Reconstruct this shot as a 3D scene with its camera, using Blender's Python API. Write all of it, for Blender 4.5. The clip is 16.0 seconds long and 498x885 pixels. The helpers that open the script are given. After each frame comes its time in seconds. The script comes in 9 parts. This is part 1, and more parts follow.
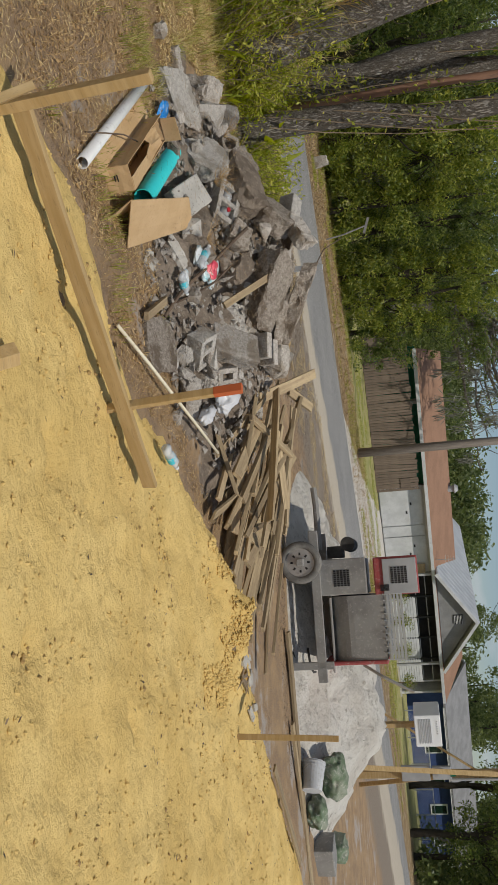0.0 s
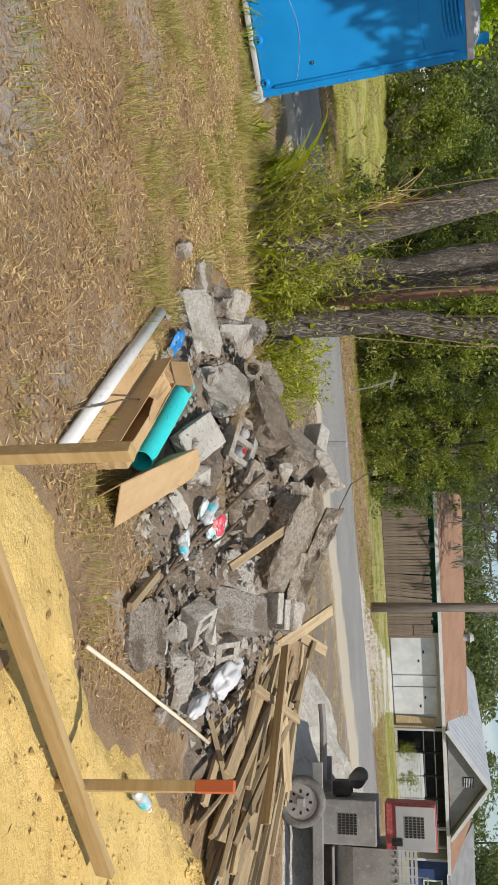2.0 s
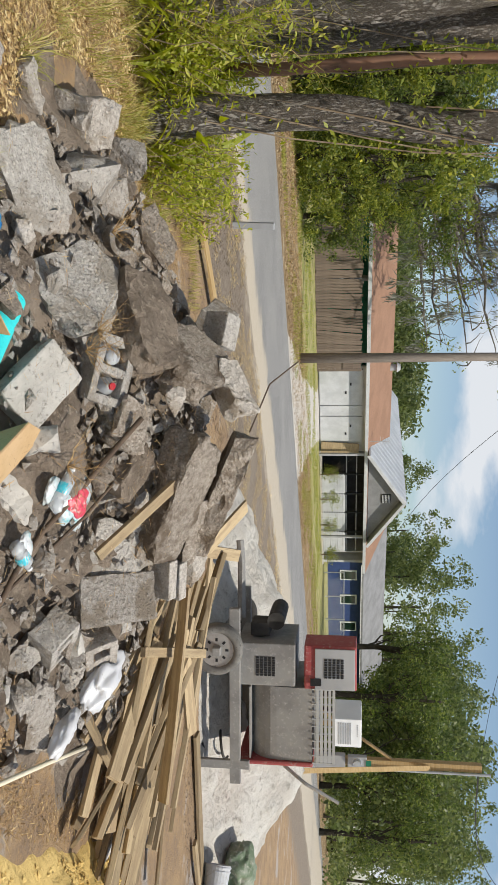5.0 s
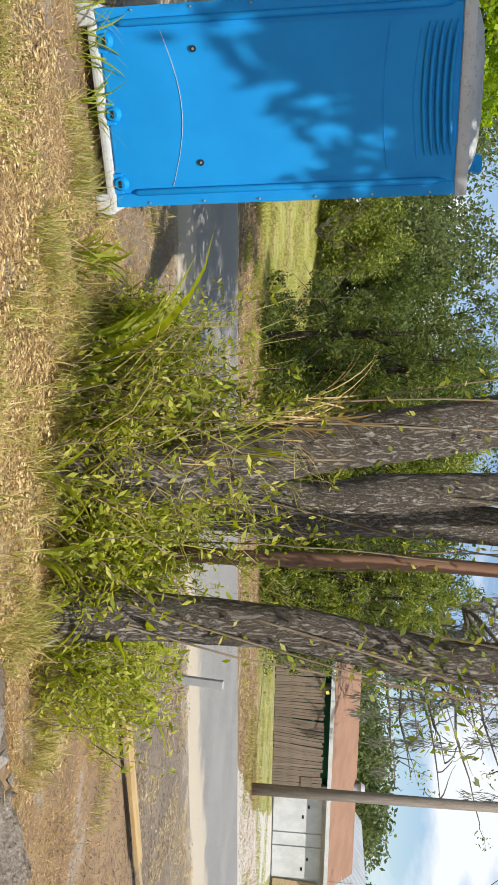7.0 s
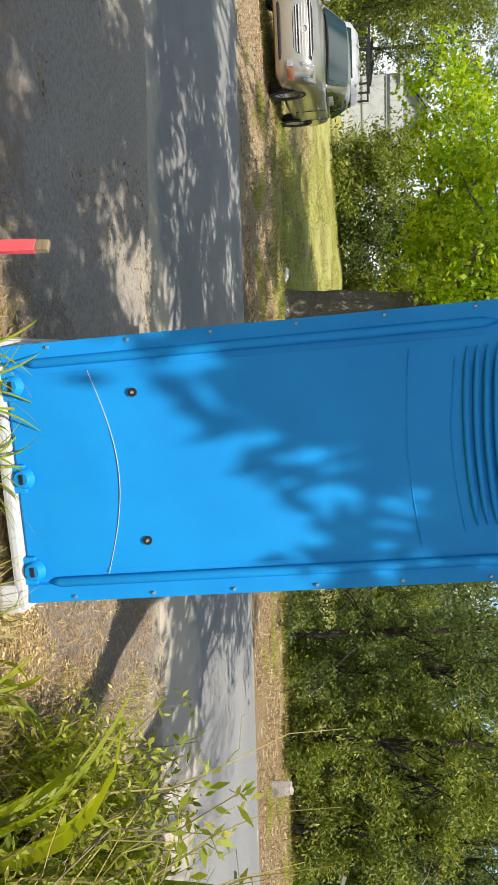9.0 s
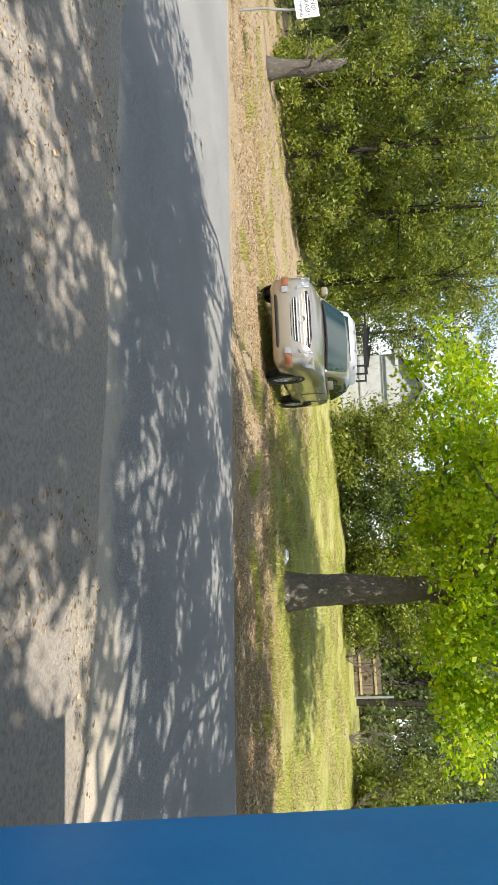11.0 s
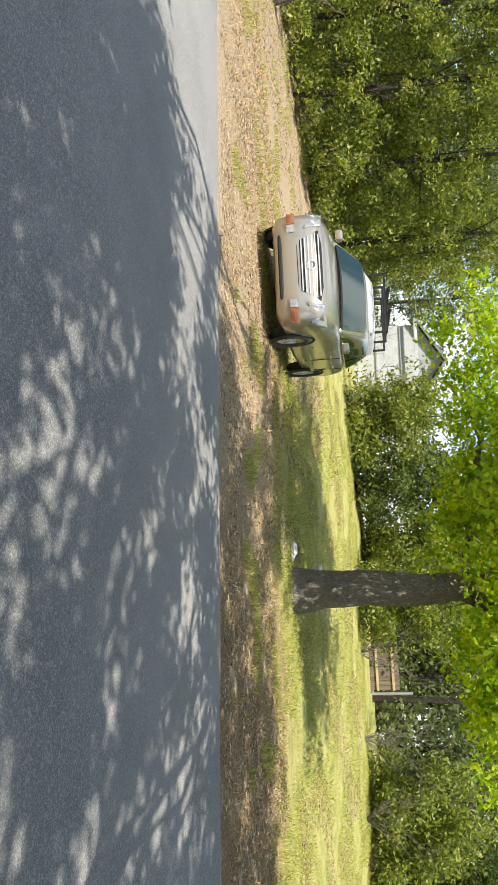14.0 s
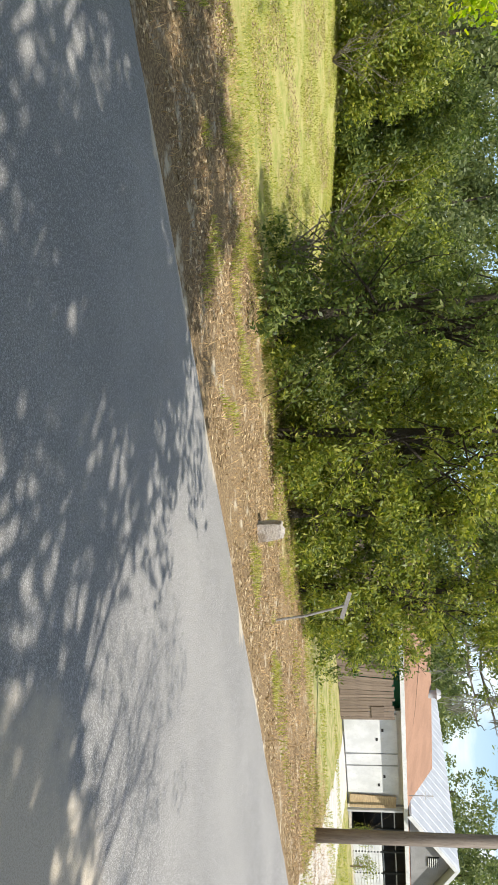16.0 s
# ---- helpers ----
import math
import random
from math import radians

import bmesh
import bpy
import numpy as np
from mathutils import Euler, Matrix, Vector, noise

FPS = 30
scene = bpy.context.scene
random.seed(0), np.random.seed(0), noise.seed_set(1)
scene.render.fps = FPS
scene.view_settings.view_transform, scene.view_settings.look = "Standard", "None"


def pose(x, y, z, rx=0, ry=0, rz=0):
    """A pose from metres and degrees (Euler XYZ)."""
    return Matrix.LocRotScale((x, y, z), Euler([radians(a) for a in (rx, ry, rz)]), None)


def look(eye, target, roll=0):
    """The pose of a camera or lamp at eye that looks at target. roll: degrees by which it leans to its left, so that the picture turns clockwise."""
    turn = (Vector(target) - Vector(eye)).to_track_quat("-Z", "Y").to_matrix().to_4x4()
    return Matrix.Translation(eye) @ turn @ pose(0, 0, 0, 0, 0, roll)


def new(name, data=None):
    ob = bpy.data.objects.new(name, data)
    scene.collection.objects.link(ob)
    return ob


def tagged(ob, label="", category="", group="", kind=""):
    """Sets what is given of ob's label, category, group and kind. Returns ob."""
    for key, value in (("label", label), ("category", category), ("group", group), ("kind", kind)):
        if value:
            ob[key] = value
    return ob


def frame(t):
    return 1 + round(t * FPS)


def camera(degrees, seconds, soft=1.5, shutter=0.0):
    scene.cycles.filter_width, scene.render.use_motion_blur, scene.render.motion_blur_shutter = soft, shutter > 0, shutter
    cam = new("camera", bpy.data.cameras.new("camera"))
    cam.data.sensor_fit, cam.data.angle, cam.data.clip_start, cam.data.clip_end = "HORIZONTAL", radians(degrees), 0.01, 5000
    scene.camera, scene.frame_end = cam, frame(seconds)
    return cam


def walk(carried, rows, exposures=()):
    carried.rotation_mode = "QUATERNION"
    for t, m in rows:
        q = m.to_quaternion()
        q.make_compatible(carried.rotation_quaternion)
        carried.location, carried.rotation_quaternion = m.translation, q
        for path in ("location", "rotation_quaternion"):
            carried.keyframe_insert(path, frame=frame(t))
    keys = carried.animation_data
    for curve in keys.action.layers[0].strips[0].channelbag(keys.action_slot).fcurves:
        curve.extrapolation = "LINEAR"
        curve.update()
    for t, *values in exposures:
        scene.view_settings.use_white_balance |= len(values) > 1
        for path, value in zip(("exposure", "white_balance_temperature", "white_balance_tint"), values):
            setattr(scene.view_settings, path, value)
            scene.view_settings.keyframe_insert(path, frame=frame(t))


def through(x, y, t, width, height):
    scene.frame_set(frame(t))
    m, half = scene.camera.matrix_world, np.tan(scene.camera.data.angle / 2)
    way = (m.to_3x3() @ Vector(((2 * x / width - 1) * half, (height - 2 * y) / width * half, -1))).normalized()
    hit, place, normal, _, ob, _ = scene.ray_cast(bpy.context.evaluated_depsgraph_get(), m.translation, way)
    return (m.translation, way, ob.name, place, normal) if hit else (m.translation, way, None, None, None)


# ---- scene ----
cam = camera(35.6, 16.0)
METRES, EYE, DOWN = 12.5, 1.55, -10.0
PATH = [
    (0, (1.616, -1.472, 1.651), (1.266, 0.458, 1.259), 84.5),
    (0.5, (1.174, -1.378, 1.606), (0.527, 0.491, 1.307), 85.5),
    (1, (0.852, -1.174, 1.556), (0.103, 0.65, 1.22), 86.5),
    (1.5, (0.58, -0.942, 1.586), (-0.102, 0.901, 1.216), 86.3),
    (2, (0.227, -0.785, 1.583), (-0.386, 1.074, 1.172), 87.3),
    (2.5, (-0.074, -0.601, 1.571), (-0.588, 1.282, 1.136), 87.7),
    (3, (-0.385, -0.293, 1.557), (-0.88, 1.59, 1.1), 87.3),
    (3.5, (-0.693, -0.073, 1.552), (-1.038, 1.85, 1.128), 90.3),
    (3.7, (-0.823, 0.018, 1.567), (-0.987, 1.973, 1.178), 91.8),
    (5.8, (-1.72, 1.187, 1.525), (-1.578, 3.166, 1.278), 90.2),
    (6, (-1.834, 1.321, 1.498), (-1.832, 3.305, 1.245), 89.5),
    (6.5, (-2.142, 1.724, 1.491), (-2.65, 3.643, 1.242), 89.5),
    (7, (-2.608, 2.082, 1.545), (-3.412, 3.904, 1.363), 92.1),
    (7.5, (-2.955, 2.39, 1.578), (-3.811, 4.186, 1.372), 91.5),
    (7.6, (-3.021, 2.453, 1.585), (-3.926, 4.223, 1.364), 91.1),
    (8, (-3.337, 2.769, 1.644), (-4.544, 4.347, 1.413), 88.1),
    (8.5, (-3.821, 2.951, 1.628), (-5.136, 4.44, 1.397), 88.7),
    (9, (-4.26, 3.151, 1.629), (-5.613, 4.6, 1.362), 88.3),
    (9.2, (-4.436, 3.273, 1.632), (-5.821, 4.69, 1.362), 87.7),
    (9.5, (-4.746, 3.411, 1.637), (-6.244, 4.713, 1.389), 87.2),
    (10, (-5.228, 3.46, 1.647), (-6.863, 4.593, 1.443), 87.2),
    (10.2, (-5.375, 3.464, 1.659), (-7.047, 4.537, 1.431), 86.8),
    (12.3, (-7.266, 4.315, 1.418), (-9.071, 5.149, 1.201), 87.5),
    (12.5, (-7.415, 4.397, 1.443), (-9.227, 5.213, 1.226), 87.5),
    (13, (-7.782, 4.564, 1.423), (-9.602, 5.36, 1.191), 87.6),
    (13.5, (-8.075, 4.728, 1.445), (-9.869, 5.574, 1.183), 88.0),
    (14, (-8.296, 4.99, 1.481), (-10.017, 5.969, 1.202), 86.5),
    (14.5, (-8.367, 5.206, 1.511), (-9.856, 6.5, 1.184), 85.9),
    (15, (-8.499, 5.548, 1.569), (-9.549, 7.224, 1.269), 87.1),
    (15.3, (-8.496, 5.755, 1.564), (-9.227, 7.595, 1.282), 86.0),
    (15.5, (-8.542, 5.891, 1.598), (-9.068, 7.799, 1.311), 86.8),
    (16, (-8.648, 6.207, 1.674), (-8.964, 8.157, 1.365), 87.5),
]
walk(cam, [(t, look(eye, target, roll)) for t, eye, target, roll in PATH],
     [(0.0, -0.68), (0.6, -0.28), (1.5, -0.1), (3.5, -0.05), (5.8, 0.0), (6.6, 0.2), (7.5, 0.38), (9.0, 0.54), (10.0, 0.68), (12.5, 0.70), (14.0, 0.80), (15.0, 0.96), (15.5, 0.98), (16.0, 0.64)])

# ---- world, sun ----
SUN_AZ = -38.0          # degrees from +x towards +y, the side that the sun stands on
SUN_EL = 57.0
world = bpy.data.worlds.new("world")
scene.world = world
world.use_nodes = True
wt = world.node_tree
wt.nodes.clear()
w_out = wt.nodes.new("ShaderNodeOutputWorld")
w_bg = wt.nodes.new("ShaderNodeBackground")
w_sky = wt.nodes.new("ShaderNodeTexSky")
w_sky.sky_type = "NISHITA"
w_sky.sun_disc = False
w_sky.sun_elevation = radians(SUN_EL)
w_sky.sun_rotation = radians(90 - SUN_AZ)
w_sky.air_density, w_sky.dust_density, w_sky.ozone_density = 1.0, 0.5, 1.6
w_co = wt.nodes.new("ShaderNodeTexCoord")
w_map = wt.nodes.new("ShaderNodeMapping")
w_map.inputs["Scale"].default_value = (1.0, 1.0, 2.6)
w_cl = wt.nodes.new("ShaderNodeTexNoise")
w_cl.inputs["Scale"].default_value, w_cl.inputs["Detail"].default_value = 3.2, 8.0
w_cl.inputs["Roughness"].default_value = 0.55
w_rp = wt.nodes.new("ShaderNodeValToRGB")
w_rp.color_ramp.elements[0].position, w_rp.color_ramp.elements[1].position = 0.49, 0.61
w_mx = wt.nodes.new("ShaderNodeMix")
w_mx.data_type = "RGBA"
w_mx.inputs[7].default_value = (7.0, 7.3, 7.7, 1)
wt.links.new(w_co.outputs["Generated"], w_map.inputs["Vector"])
wt.links.new(w_map.outputs["Vector"], w_cl.inputs["Vector"])
wt.links.new(w_cl.outputs["Fac"], w_rp.inputs["Fac"])
wt.links.new(w_rp.outputs["Color"], w_mx.inputs[0])
wt.links.new(w_sky.outputs["Color"], w_mx.inputs[6])
wt.links.new(w_mx.outputs[2], w_bg.inputs["Color"])
w_bg.inputs["Strength"].default_value = 0.112
wt.links.new(w_bg.outputs["Background"], w_out.inputs["Surface"])

sun_data = bpy.data.lights.new("sun", "SUN")
sun_data.energy, sun_data.angle, sun_data.color = 4.2, radians(0.55), (1.0, 0.95, 0.86)
sun = new("sun", sun_data)
_a, _e = radians(SUN_AZ), radians(SUN_EL)
SUN_DIR = Vector((math.cos(_e) * math.cos(_a), math.cos(_e) * math.sin(_a), math.sin(_e)))
sun.matrix_world = look(SUN_DIR * 60, (0, 0, 0))
tagged(sun, kind="structure")

# ---- materials ----
def mat_base(name):
    m = bpy.data.materials.new(name)
    m.use_nodes = True
    nt = m.node_tree
    return m, nt, nt.nodes["Principled BSDF"]


def nd(nt, kind, **kw):
    n = nt.nodes.new(kind)
    for k, v in kw.items():
        if k in n.inputs:
            n.inputs[k].default_value = v
    return n


def col(c):
    return (c[0], c[1], c[2], 1)


def mix(nt, fac, a, b, mode="MIX"):
    n = nt.nodes.new("ShaderNodeMix")
    n.data_type, n.blend_type = "RGBA", mode
    for sock, v in ((0, fac), (6, a), (7, b)):
        if isinstance(v, (float, int)):
            n.inputs[sock].default_value = v
        elif isinstance(v, tuple):
            n.inputs[sock].default_value = col(v)
        else:
            nt.links.new(v, n.inputs[sock])
    return n.outputs[2]


def math_node(nt, op, a, b=0.0, clamp=False):
    n = nt.nodes.new("ShaderNodeMath")
    n.operation, n.use_clamp = op, clamp
    for i, v in enumerate((a, b)):
        if isinstance(v, (float, int)):
            n.inputs[i].default_value = v
        else:
            nt.links.new(v, n.inputs[i])
    return n.outputs[0]


def ramp(nt, fac, lo, hi):
    n = nt.nodes.new("ShaderNodeMapRange")
    n.clamp = True
    n.interpolation_type = "SMOOTHSTEP"
    n.inputs["From Min"].default_value, n.inputs["From Max"].default_value = lo, hi
    nt.links.new(fac, n.inputs["Value"])
    return n.outputs["Result"]


def coords(nt, which="Object", scale=(1, 1, 1), rot=(0, 0, 0)):
    tc = nt.nodes.new("ShaderNodeTexCoord")
    mp = nt.nodes.new("ShaderNodeMapping")
    mp.inputs["Scale"].default_value = scale
    mp.inputs["Rotation"].default_value = [radians(r) for r in rot]
    nt.links.new(tc.outputs[which], mp.inputs["Vector"])
    return mp.outputs["Vector"]


def noise_tex(nt, vec, scale, detail=4.0, rough=0.6, dist=0.0):
    n = nd(nt, "ShaderNodeTexNoise", Scale=scale, Detail=detail, Roughness=rough, Distortion=dist)
    nt.links.new(vec, n.inputs["Vector"])
    return n.outputs["Fac"]


def bump(nt, bsdf, height, strength, dist):
    b = nd(nt, "ShaderNodeBump", Strength=strength, Distance=dist)
    nt.links.new(height, b.inputs["Height"])
    nt.links.new(b.outputs["Normal"], bsdf.inputs["Normal"])


def surf(name, a, b, c=None, big=1.0, fine=40.0, rough=0.8, metal=0.0, relief=0.4, depth=0.004, stretch=(1, 1, 1), vary=0.0, spec=0.3, which="Object"):
    """A worn surface: patches of a and b, fine specks of c, a fine relief."""
    m, nt, p = mat_base(name)
    v = coords(nt, which, stretch)
    n1 = noise_tex(nt, v, big, 5.0, 0.6)
    n2 = noise_tex(nt, v, fine, 6.0, 0.7)
    base = mix(nt, ramp(nt, n1, 0.35, 0.65), tuple(a), tuple(b))
    if c is not None:
        base = mix(nt, ramp(nt, n2, 0.52, 0.72), base, tuple(c))
    if vary:
        info = nt.nodes.new("ShaderNodeObjectInfo")
        val = math_node(nt, "ADD", math_node(nt, "MULTIPLY", info.outputs["Random"], 2 * vary), 1 - vary)
        hs = nd(nt, "ShaderNodeHueSaturation")
        nt.links.new(val, hs.inputs["Value"])
        nt.links.new(base, hs.inputs["Color"])
        base = hs.outputs["Color"]
    nt.links.new(base, p.inputs["Base Color"])
    p.inputs["Metallic"].default_value = metal
    p.inputs["Specular IOR Level"].default_value = spec
    r = math_node(nt, "ADD", math_node(nt, "MULTIPLY", n2, 0.25), rough - 0.12, True)
    nt.links.new(r, p.inputs["Roughness"])
    if relief:
        bump(nt, p, n2, relief, depth)
    return m


def leaf_mat(name, a, b, c, shine=0.45, through=0.35):
    """Leaves that differ one from another and let some light through."""
    m, nt, p = mat_base(name)
    g = nt.nodes.new("ShaderNodeNewGeometry")
    r = nt.nodes.new("ShaderNodeValToRGB")
    r.color_ramp.elements[0].color, r.color_ramp.elements[1].color = col(a), col(c)
    e = r.color_ramp.elements.new(0.55)
    e.color = col(b)
    nt.links.new(g.outputs["Random Per Island"], r.inputs["Fac"])
    nt.links.new(r.outputs["Color"], p.inputs["Base Color"])
    p.inputs["Roughness"].default_value = shine
    p.inputs["Specular IOR Level"].default_value = 0.35
    t = nt.nodes.new("ShaderNodeBsdfTranslucent")
    hs = nd(nt, "ShaderNodeHueSaturation", Saturation=1.15, Value=1.5)
    nt.links.new(r.outputs["Color"], hs.inputs["Color"])
    nt.links.new(hs.outputs["Color"], t.inputs["Color"])
    mx = nt.nodes.new("ShaderNodeMixShader")
    mx.inputs[0].default_value = through
    nt.links.new(p.outputs["BSDF"], mx.inputs[1])
    nt.links.new(t.outputs["BSDF"], mx.inputs[2])
    nt.links.new(mx.outputs["Shader"], nt.nodes["Material Output"].inputs["Surface"])
    return m


ROAD_DEG = 42.5
U = Vector((math.cos(radians(ROAD_DEG)), math.sin(radians(ROAD_DEG)), 0))   # along the road
N = Vector((-U.y, U.x, 0))                                                   # across it, away from the lot
ROAD_NEAR, ROAD_FAR = 11.4, 17.2


def sn(s, n, z=0.0):
    return U * s + N * n + Vector((0, 0, z))


def ground_material():
    m, nt, p = mat_base("ground_soil")
    geo = nt.nodes.new("ShaderNodeNewGeometry")
    pos = geo.outputs["Position"]
    dot = nt.nodes.new("ShaderNodeVectorMath")
    dot.operation = "DOT_PRODUCT"
    dot.inputs[1].default_value = N
    nt.links.new(pos, dot.inputs[0])
    n0 = dot.outputs["Value"]
    big = noise_tex(nt, pos, 0.35, 4.0, 0.6)
    mid = noise_tex(nt, pos, 2.2, 6.0, 0.65)
    fine = noise_tex(nt, pos, 28.0, 8.0, 0.75)
    grit = noise_tex(nt, pos, 120.0, 4.0, 0.7)
    wob = math_node(nt, "ADD", n0, math_node(nt, "MULTIPLY", math_node(nt, "SUBTRACT", mid, 0.5), 2.2))
    soil = mix(nt, ramp(nt, mid, 0.40, 0.60), (0.30, 0.215, 0.145), (0.42, 0.295, 0.175))
    soil = mix(nt, ramp(nt, fine, 0.45, 0.70), soil, (0.44, 0.285, 0.145))
    bare = noise_tex(nt, pos, 1.1, 6.0, 0.68)
    soil = mix(nt, ramp(nt, math_node(nt, "ADD", bare, math_node(nt, "MULTIPLY", math_node(nt, "SUBTRACT", big, 0.5), 0.35)), 0.54, 0.62), soil, (0.42, 0.365, 0.315))
    soil = mix(nt, ramp(nt, grit, 0.60, 0.78), soil, (0.09, 0.07, 0.05))
    pack = mix(nt, ramp(nt, fine, 0.42, 0.66), (0.30, 0.25, 0.20), (0.17, 0.135, 0.10))
    along = nt.nodes.new("ShaderNodeVectorMath")
    along.operation = "DOT_PRODUCT"
    along.inputs[1].default_value = U
    nt.links.new(pos, along.inputs[0])
    pale = mix(nt, ramp(nt, fine, 0.42, 0.66), (0.46, 0.405, 0.345), (0.33, 0.28, 0.23))
    soil = mix(nt, ramp(nt, wob, 8.2, 9.2), soil, mix(nt, ramp(nt, along.outputs["Value"], -2.5, 1.5), pale, pack))
    sand = mix(nt, ramp(nt, fine, 0.40, 0.68), (0.52, 0.46, 0.37), (0.36, 0.30, 0.23))
    lawn = mix(nt, ramp(nt, mid, 0.38, 0.62), (0.25, 0.29, 0.065), (0.42, 0.38, 0.15))
    lawn = mix(nt, ramp(nt, fine, 0.45, 0.7), lawn, (0.46, 0.37, 0.17))
    lawn = mix(nt, ramp(nt, along.outputs["Value"], 6.0, 10.0), lawn, mix(nt, ramp(nt, mid, 0.4, 0.6), (0.24, 0.26, 0.08), (0.42, 0.36, 0.18)))
    litter = mix(nt, ramp(nt, fine, 0.42, 0.62), (0.16, 0.11, 0.065), (0.40, 0.29, 0.155))
    litter = mix(nt, ramp(nt, mid, 0.54, 0.68), litter, (0.52, 0.45, 0.33))
    litter = mix(nt, ramp(nt, math_node(nt, "ADD", along.outputs["Value"], math_node(nt, "MULTIPLY", mid, 3.0)), -1.5, -5.0), litter, mix(nt, ramp(nt, fine, 0.4, 0.62), (0.25, 0.185, 0.115), (0.50, 0.40, 0.27)))
    base = mix(nt, ramp(nt, wob, 10.9, 11.7), soil, sand)
    base = mix(nt, ramp(nt, wob, 14.0, 15.0), base, litter)
    far = math_node(nt, "ADD", wob, math_node(nt, "MULTIPLY", math_node(nt, "SUBTRACT", big, 0.5), 7.0))
    far = math_node(nt, "SUBTRACT", far, math_node(nt, "MULTIPLY", ramp(nt, along.outputs["Value"], -8.0, -11.0), 9.0))
    base = mix(nt, ramp(nt, far, 21.2, 23.6), base, lawn)
    nt.links.new(base, p.inputs["Base Color"])
    p.inputs["Roughness"].default_value = 0.95
    p.inputs["Specular IOR Level"].default_value = 0.1
    bump(nt, p, math_node(nt, "ADD", fine, math_node(nt, "MULTIPLY", grit, 0.4)), 0.8, 0.03)
    return m


def asphalt_material():
    m, nt, p = mat_base("asphalt")
    geo = nt.nodes.new("ShaderNodeNewGeometry")
    pos = geo.outputs["Position"]
    big = noise_tex(nt, pos, 0.5, 4.0, 0.6)
    grit = noise_tex(nt, pos, 110.0, 4.0, 0.8)
    vor = nd(nt, "ShaderNodeTexVoronoi", Scale=60.0)
    nt.links.new(pos, vor.inputs["Vector"])
    base = mix(nt, ramp(nt, big, 0.35, 0.65), (0.172, 0.168, 0.160), (0.235, 0.227, 0.212))
    base = mix(nt, ramp(nt, grit, 0.50, 0.66), base, (0.47, 0.455, 0.435))
    base = mix(nt, ramp(nt, noise_tex(nt, pos, 24.0, 5.0, 0.75), 0.58, 0.74), base, (0.12, 0.12, 0.122))
    base = mix(nt, ramp(nt, noise_tex(nt, pos, 46.0, 3.0, 0.7), 0.52, 0.66), base, (0.36, 0.35, 0.34))
    base = mix(nt, ramp(nt, vor.outputs["Distance"], 0.0, 0.35), (0.10, 0.10, 0.10), base)
    dot = nt.nodes.new("ShaderNodeVectorMath")
    dot.operation = "DOT_PRODUCT"
    dot.inputs[1].default_value = N
    nt.links.new(pos, dot.inputs[0])
    mid = noise_tex(nt, pos, 1.1, 6.0, 0.65)
    edge = math_node(nt, "ADD", dot.outputs["Value"], math_node(nt, "MULTIPLY", math_node(nt, "SUBTRACT", mid, 0.5), 2.4))
    dot2 = nt.nodes.new("ShaderNodeVectorMath")
    dot2.operation = "DOT_PRODUCT"
    dot2.inputs[1].default_value = N - 0.08 * U
    nt.links.new(pos, dot2.inputs[0])
    near = math_node(nt, "ADD", dot2.outputs["Value"], math_node(nt, "MULTIPLY", math_node(nt, "SUBTRACT", mid, 0.5), 1.6))
    dot3 = nt.nodes.new("ShaderNodeVectorMath")
    dot3.operation = "DOT_PRODUCT"
    dot3.inputs[1].default_value = U
    nt.links.new(pos, dot3.inputs[0])
    near = math_node(nt, "SUBTRACT", near, math_node(nt, "MULTIPLY", math_node(nt, "SUBTRACT", ramp(nt, dot3.outputs["Value"], -0.6, 0.8), math_node(nt, "MULTIPLY", ramp(nt, dot3.outputs["Value"], 1.8, 3.4), 1.7)), 0.55))
    dust = mix(nt, ramp(nt, grit, 0.40, 0.70), (0.50, 0.44, 0.35), (0.34, 0.29, 0.22))
    base = mix(nt, ramp(nt, near, 11.80, 12.25), dust, base)
    base = mix(nt, ramp(nt, edge, 17.05, 17.35), base, dust)
    nt.links.new(base, p.inputs["Base Color"])
    p.inputs["Roughness"].default_value = 0.8
    p.inputs["Specular IOR Level"].default_value = 0.3
    bump(nt, p, math_node(nt, "ADD", vor.outputs["Distance"], grit), 0.5, 0.004)
    return m


def glass_material(name, tint=(0.75, 0.85, 0.82), rough=0.02, clear=1.0):
    m, nt, p = mat_base(name)
    p.inputs["Base Color"].default_value = col(tint)
    p.inputs["Roughness"].default_value = rough
    p.inputs["Transmission Weight"].default_value = clear
    p.inputs["IOR"].default_value = 1.45
    return m


M_GROUND = ground_material()
M_ASPHALT = asphalt_material()
M_PADSAND = surf("pad_sand", (0.76, 0.55, 0.215), (0.66, 0.46, 0.165), (0.52, 0.35, 0.125), 1.6, 16, 0.95, 0, 0.9, 0.03, spec=0.1)
M_WHITESAND = surf("white_sand", (0.66, 0.63, 0.57), (0.56, 0.52, 0.46), (0.36, 0.33, 0.28), 2.2, 8, 0.95, 0, 1.0, 0.09, spec=0.1)
M_MOUND = surf("mound_dirt", (0.21, 0.168, 0.13), (0.34, 0.275, 0.215), (0.45, 0.375, 0.295), 5, 26, 0.95, 0, 1.0, 0.05, spec=0.1)
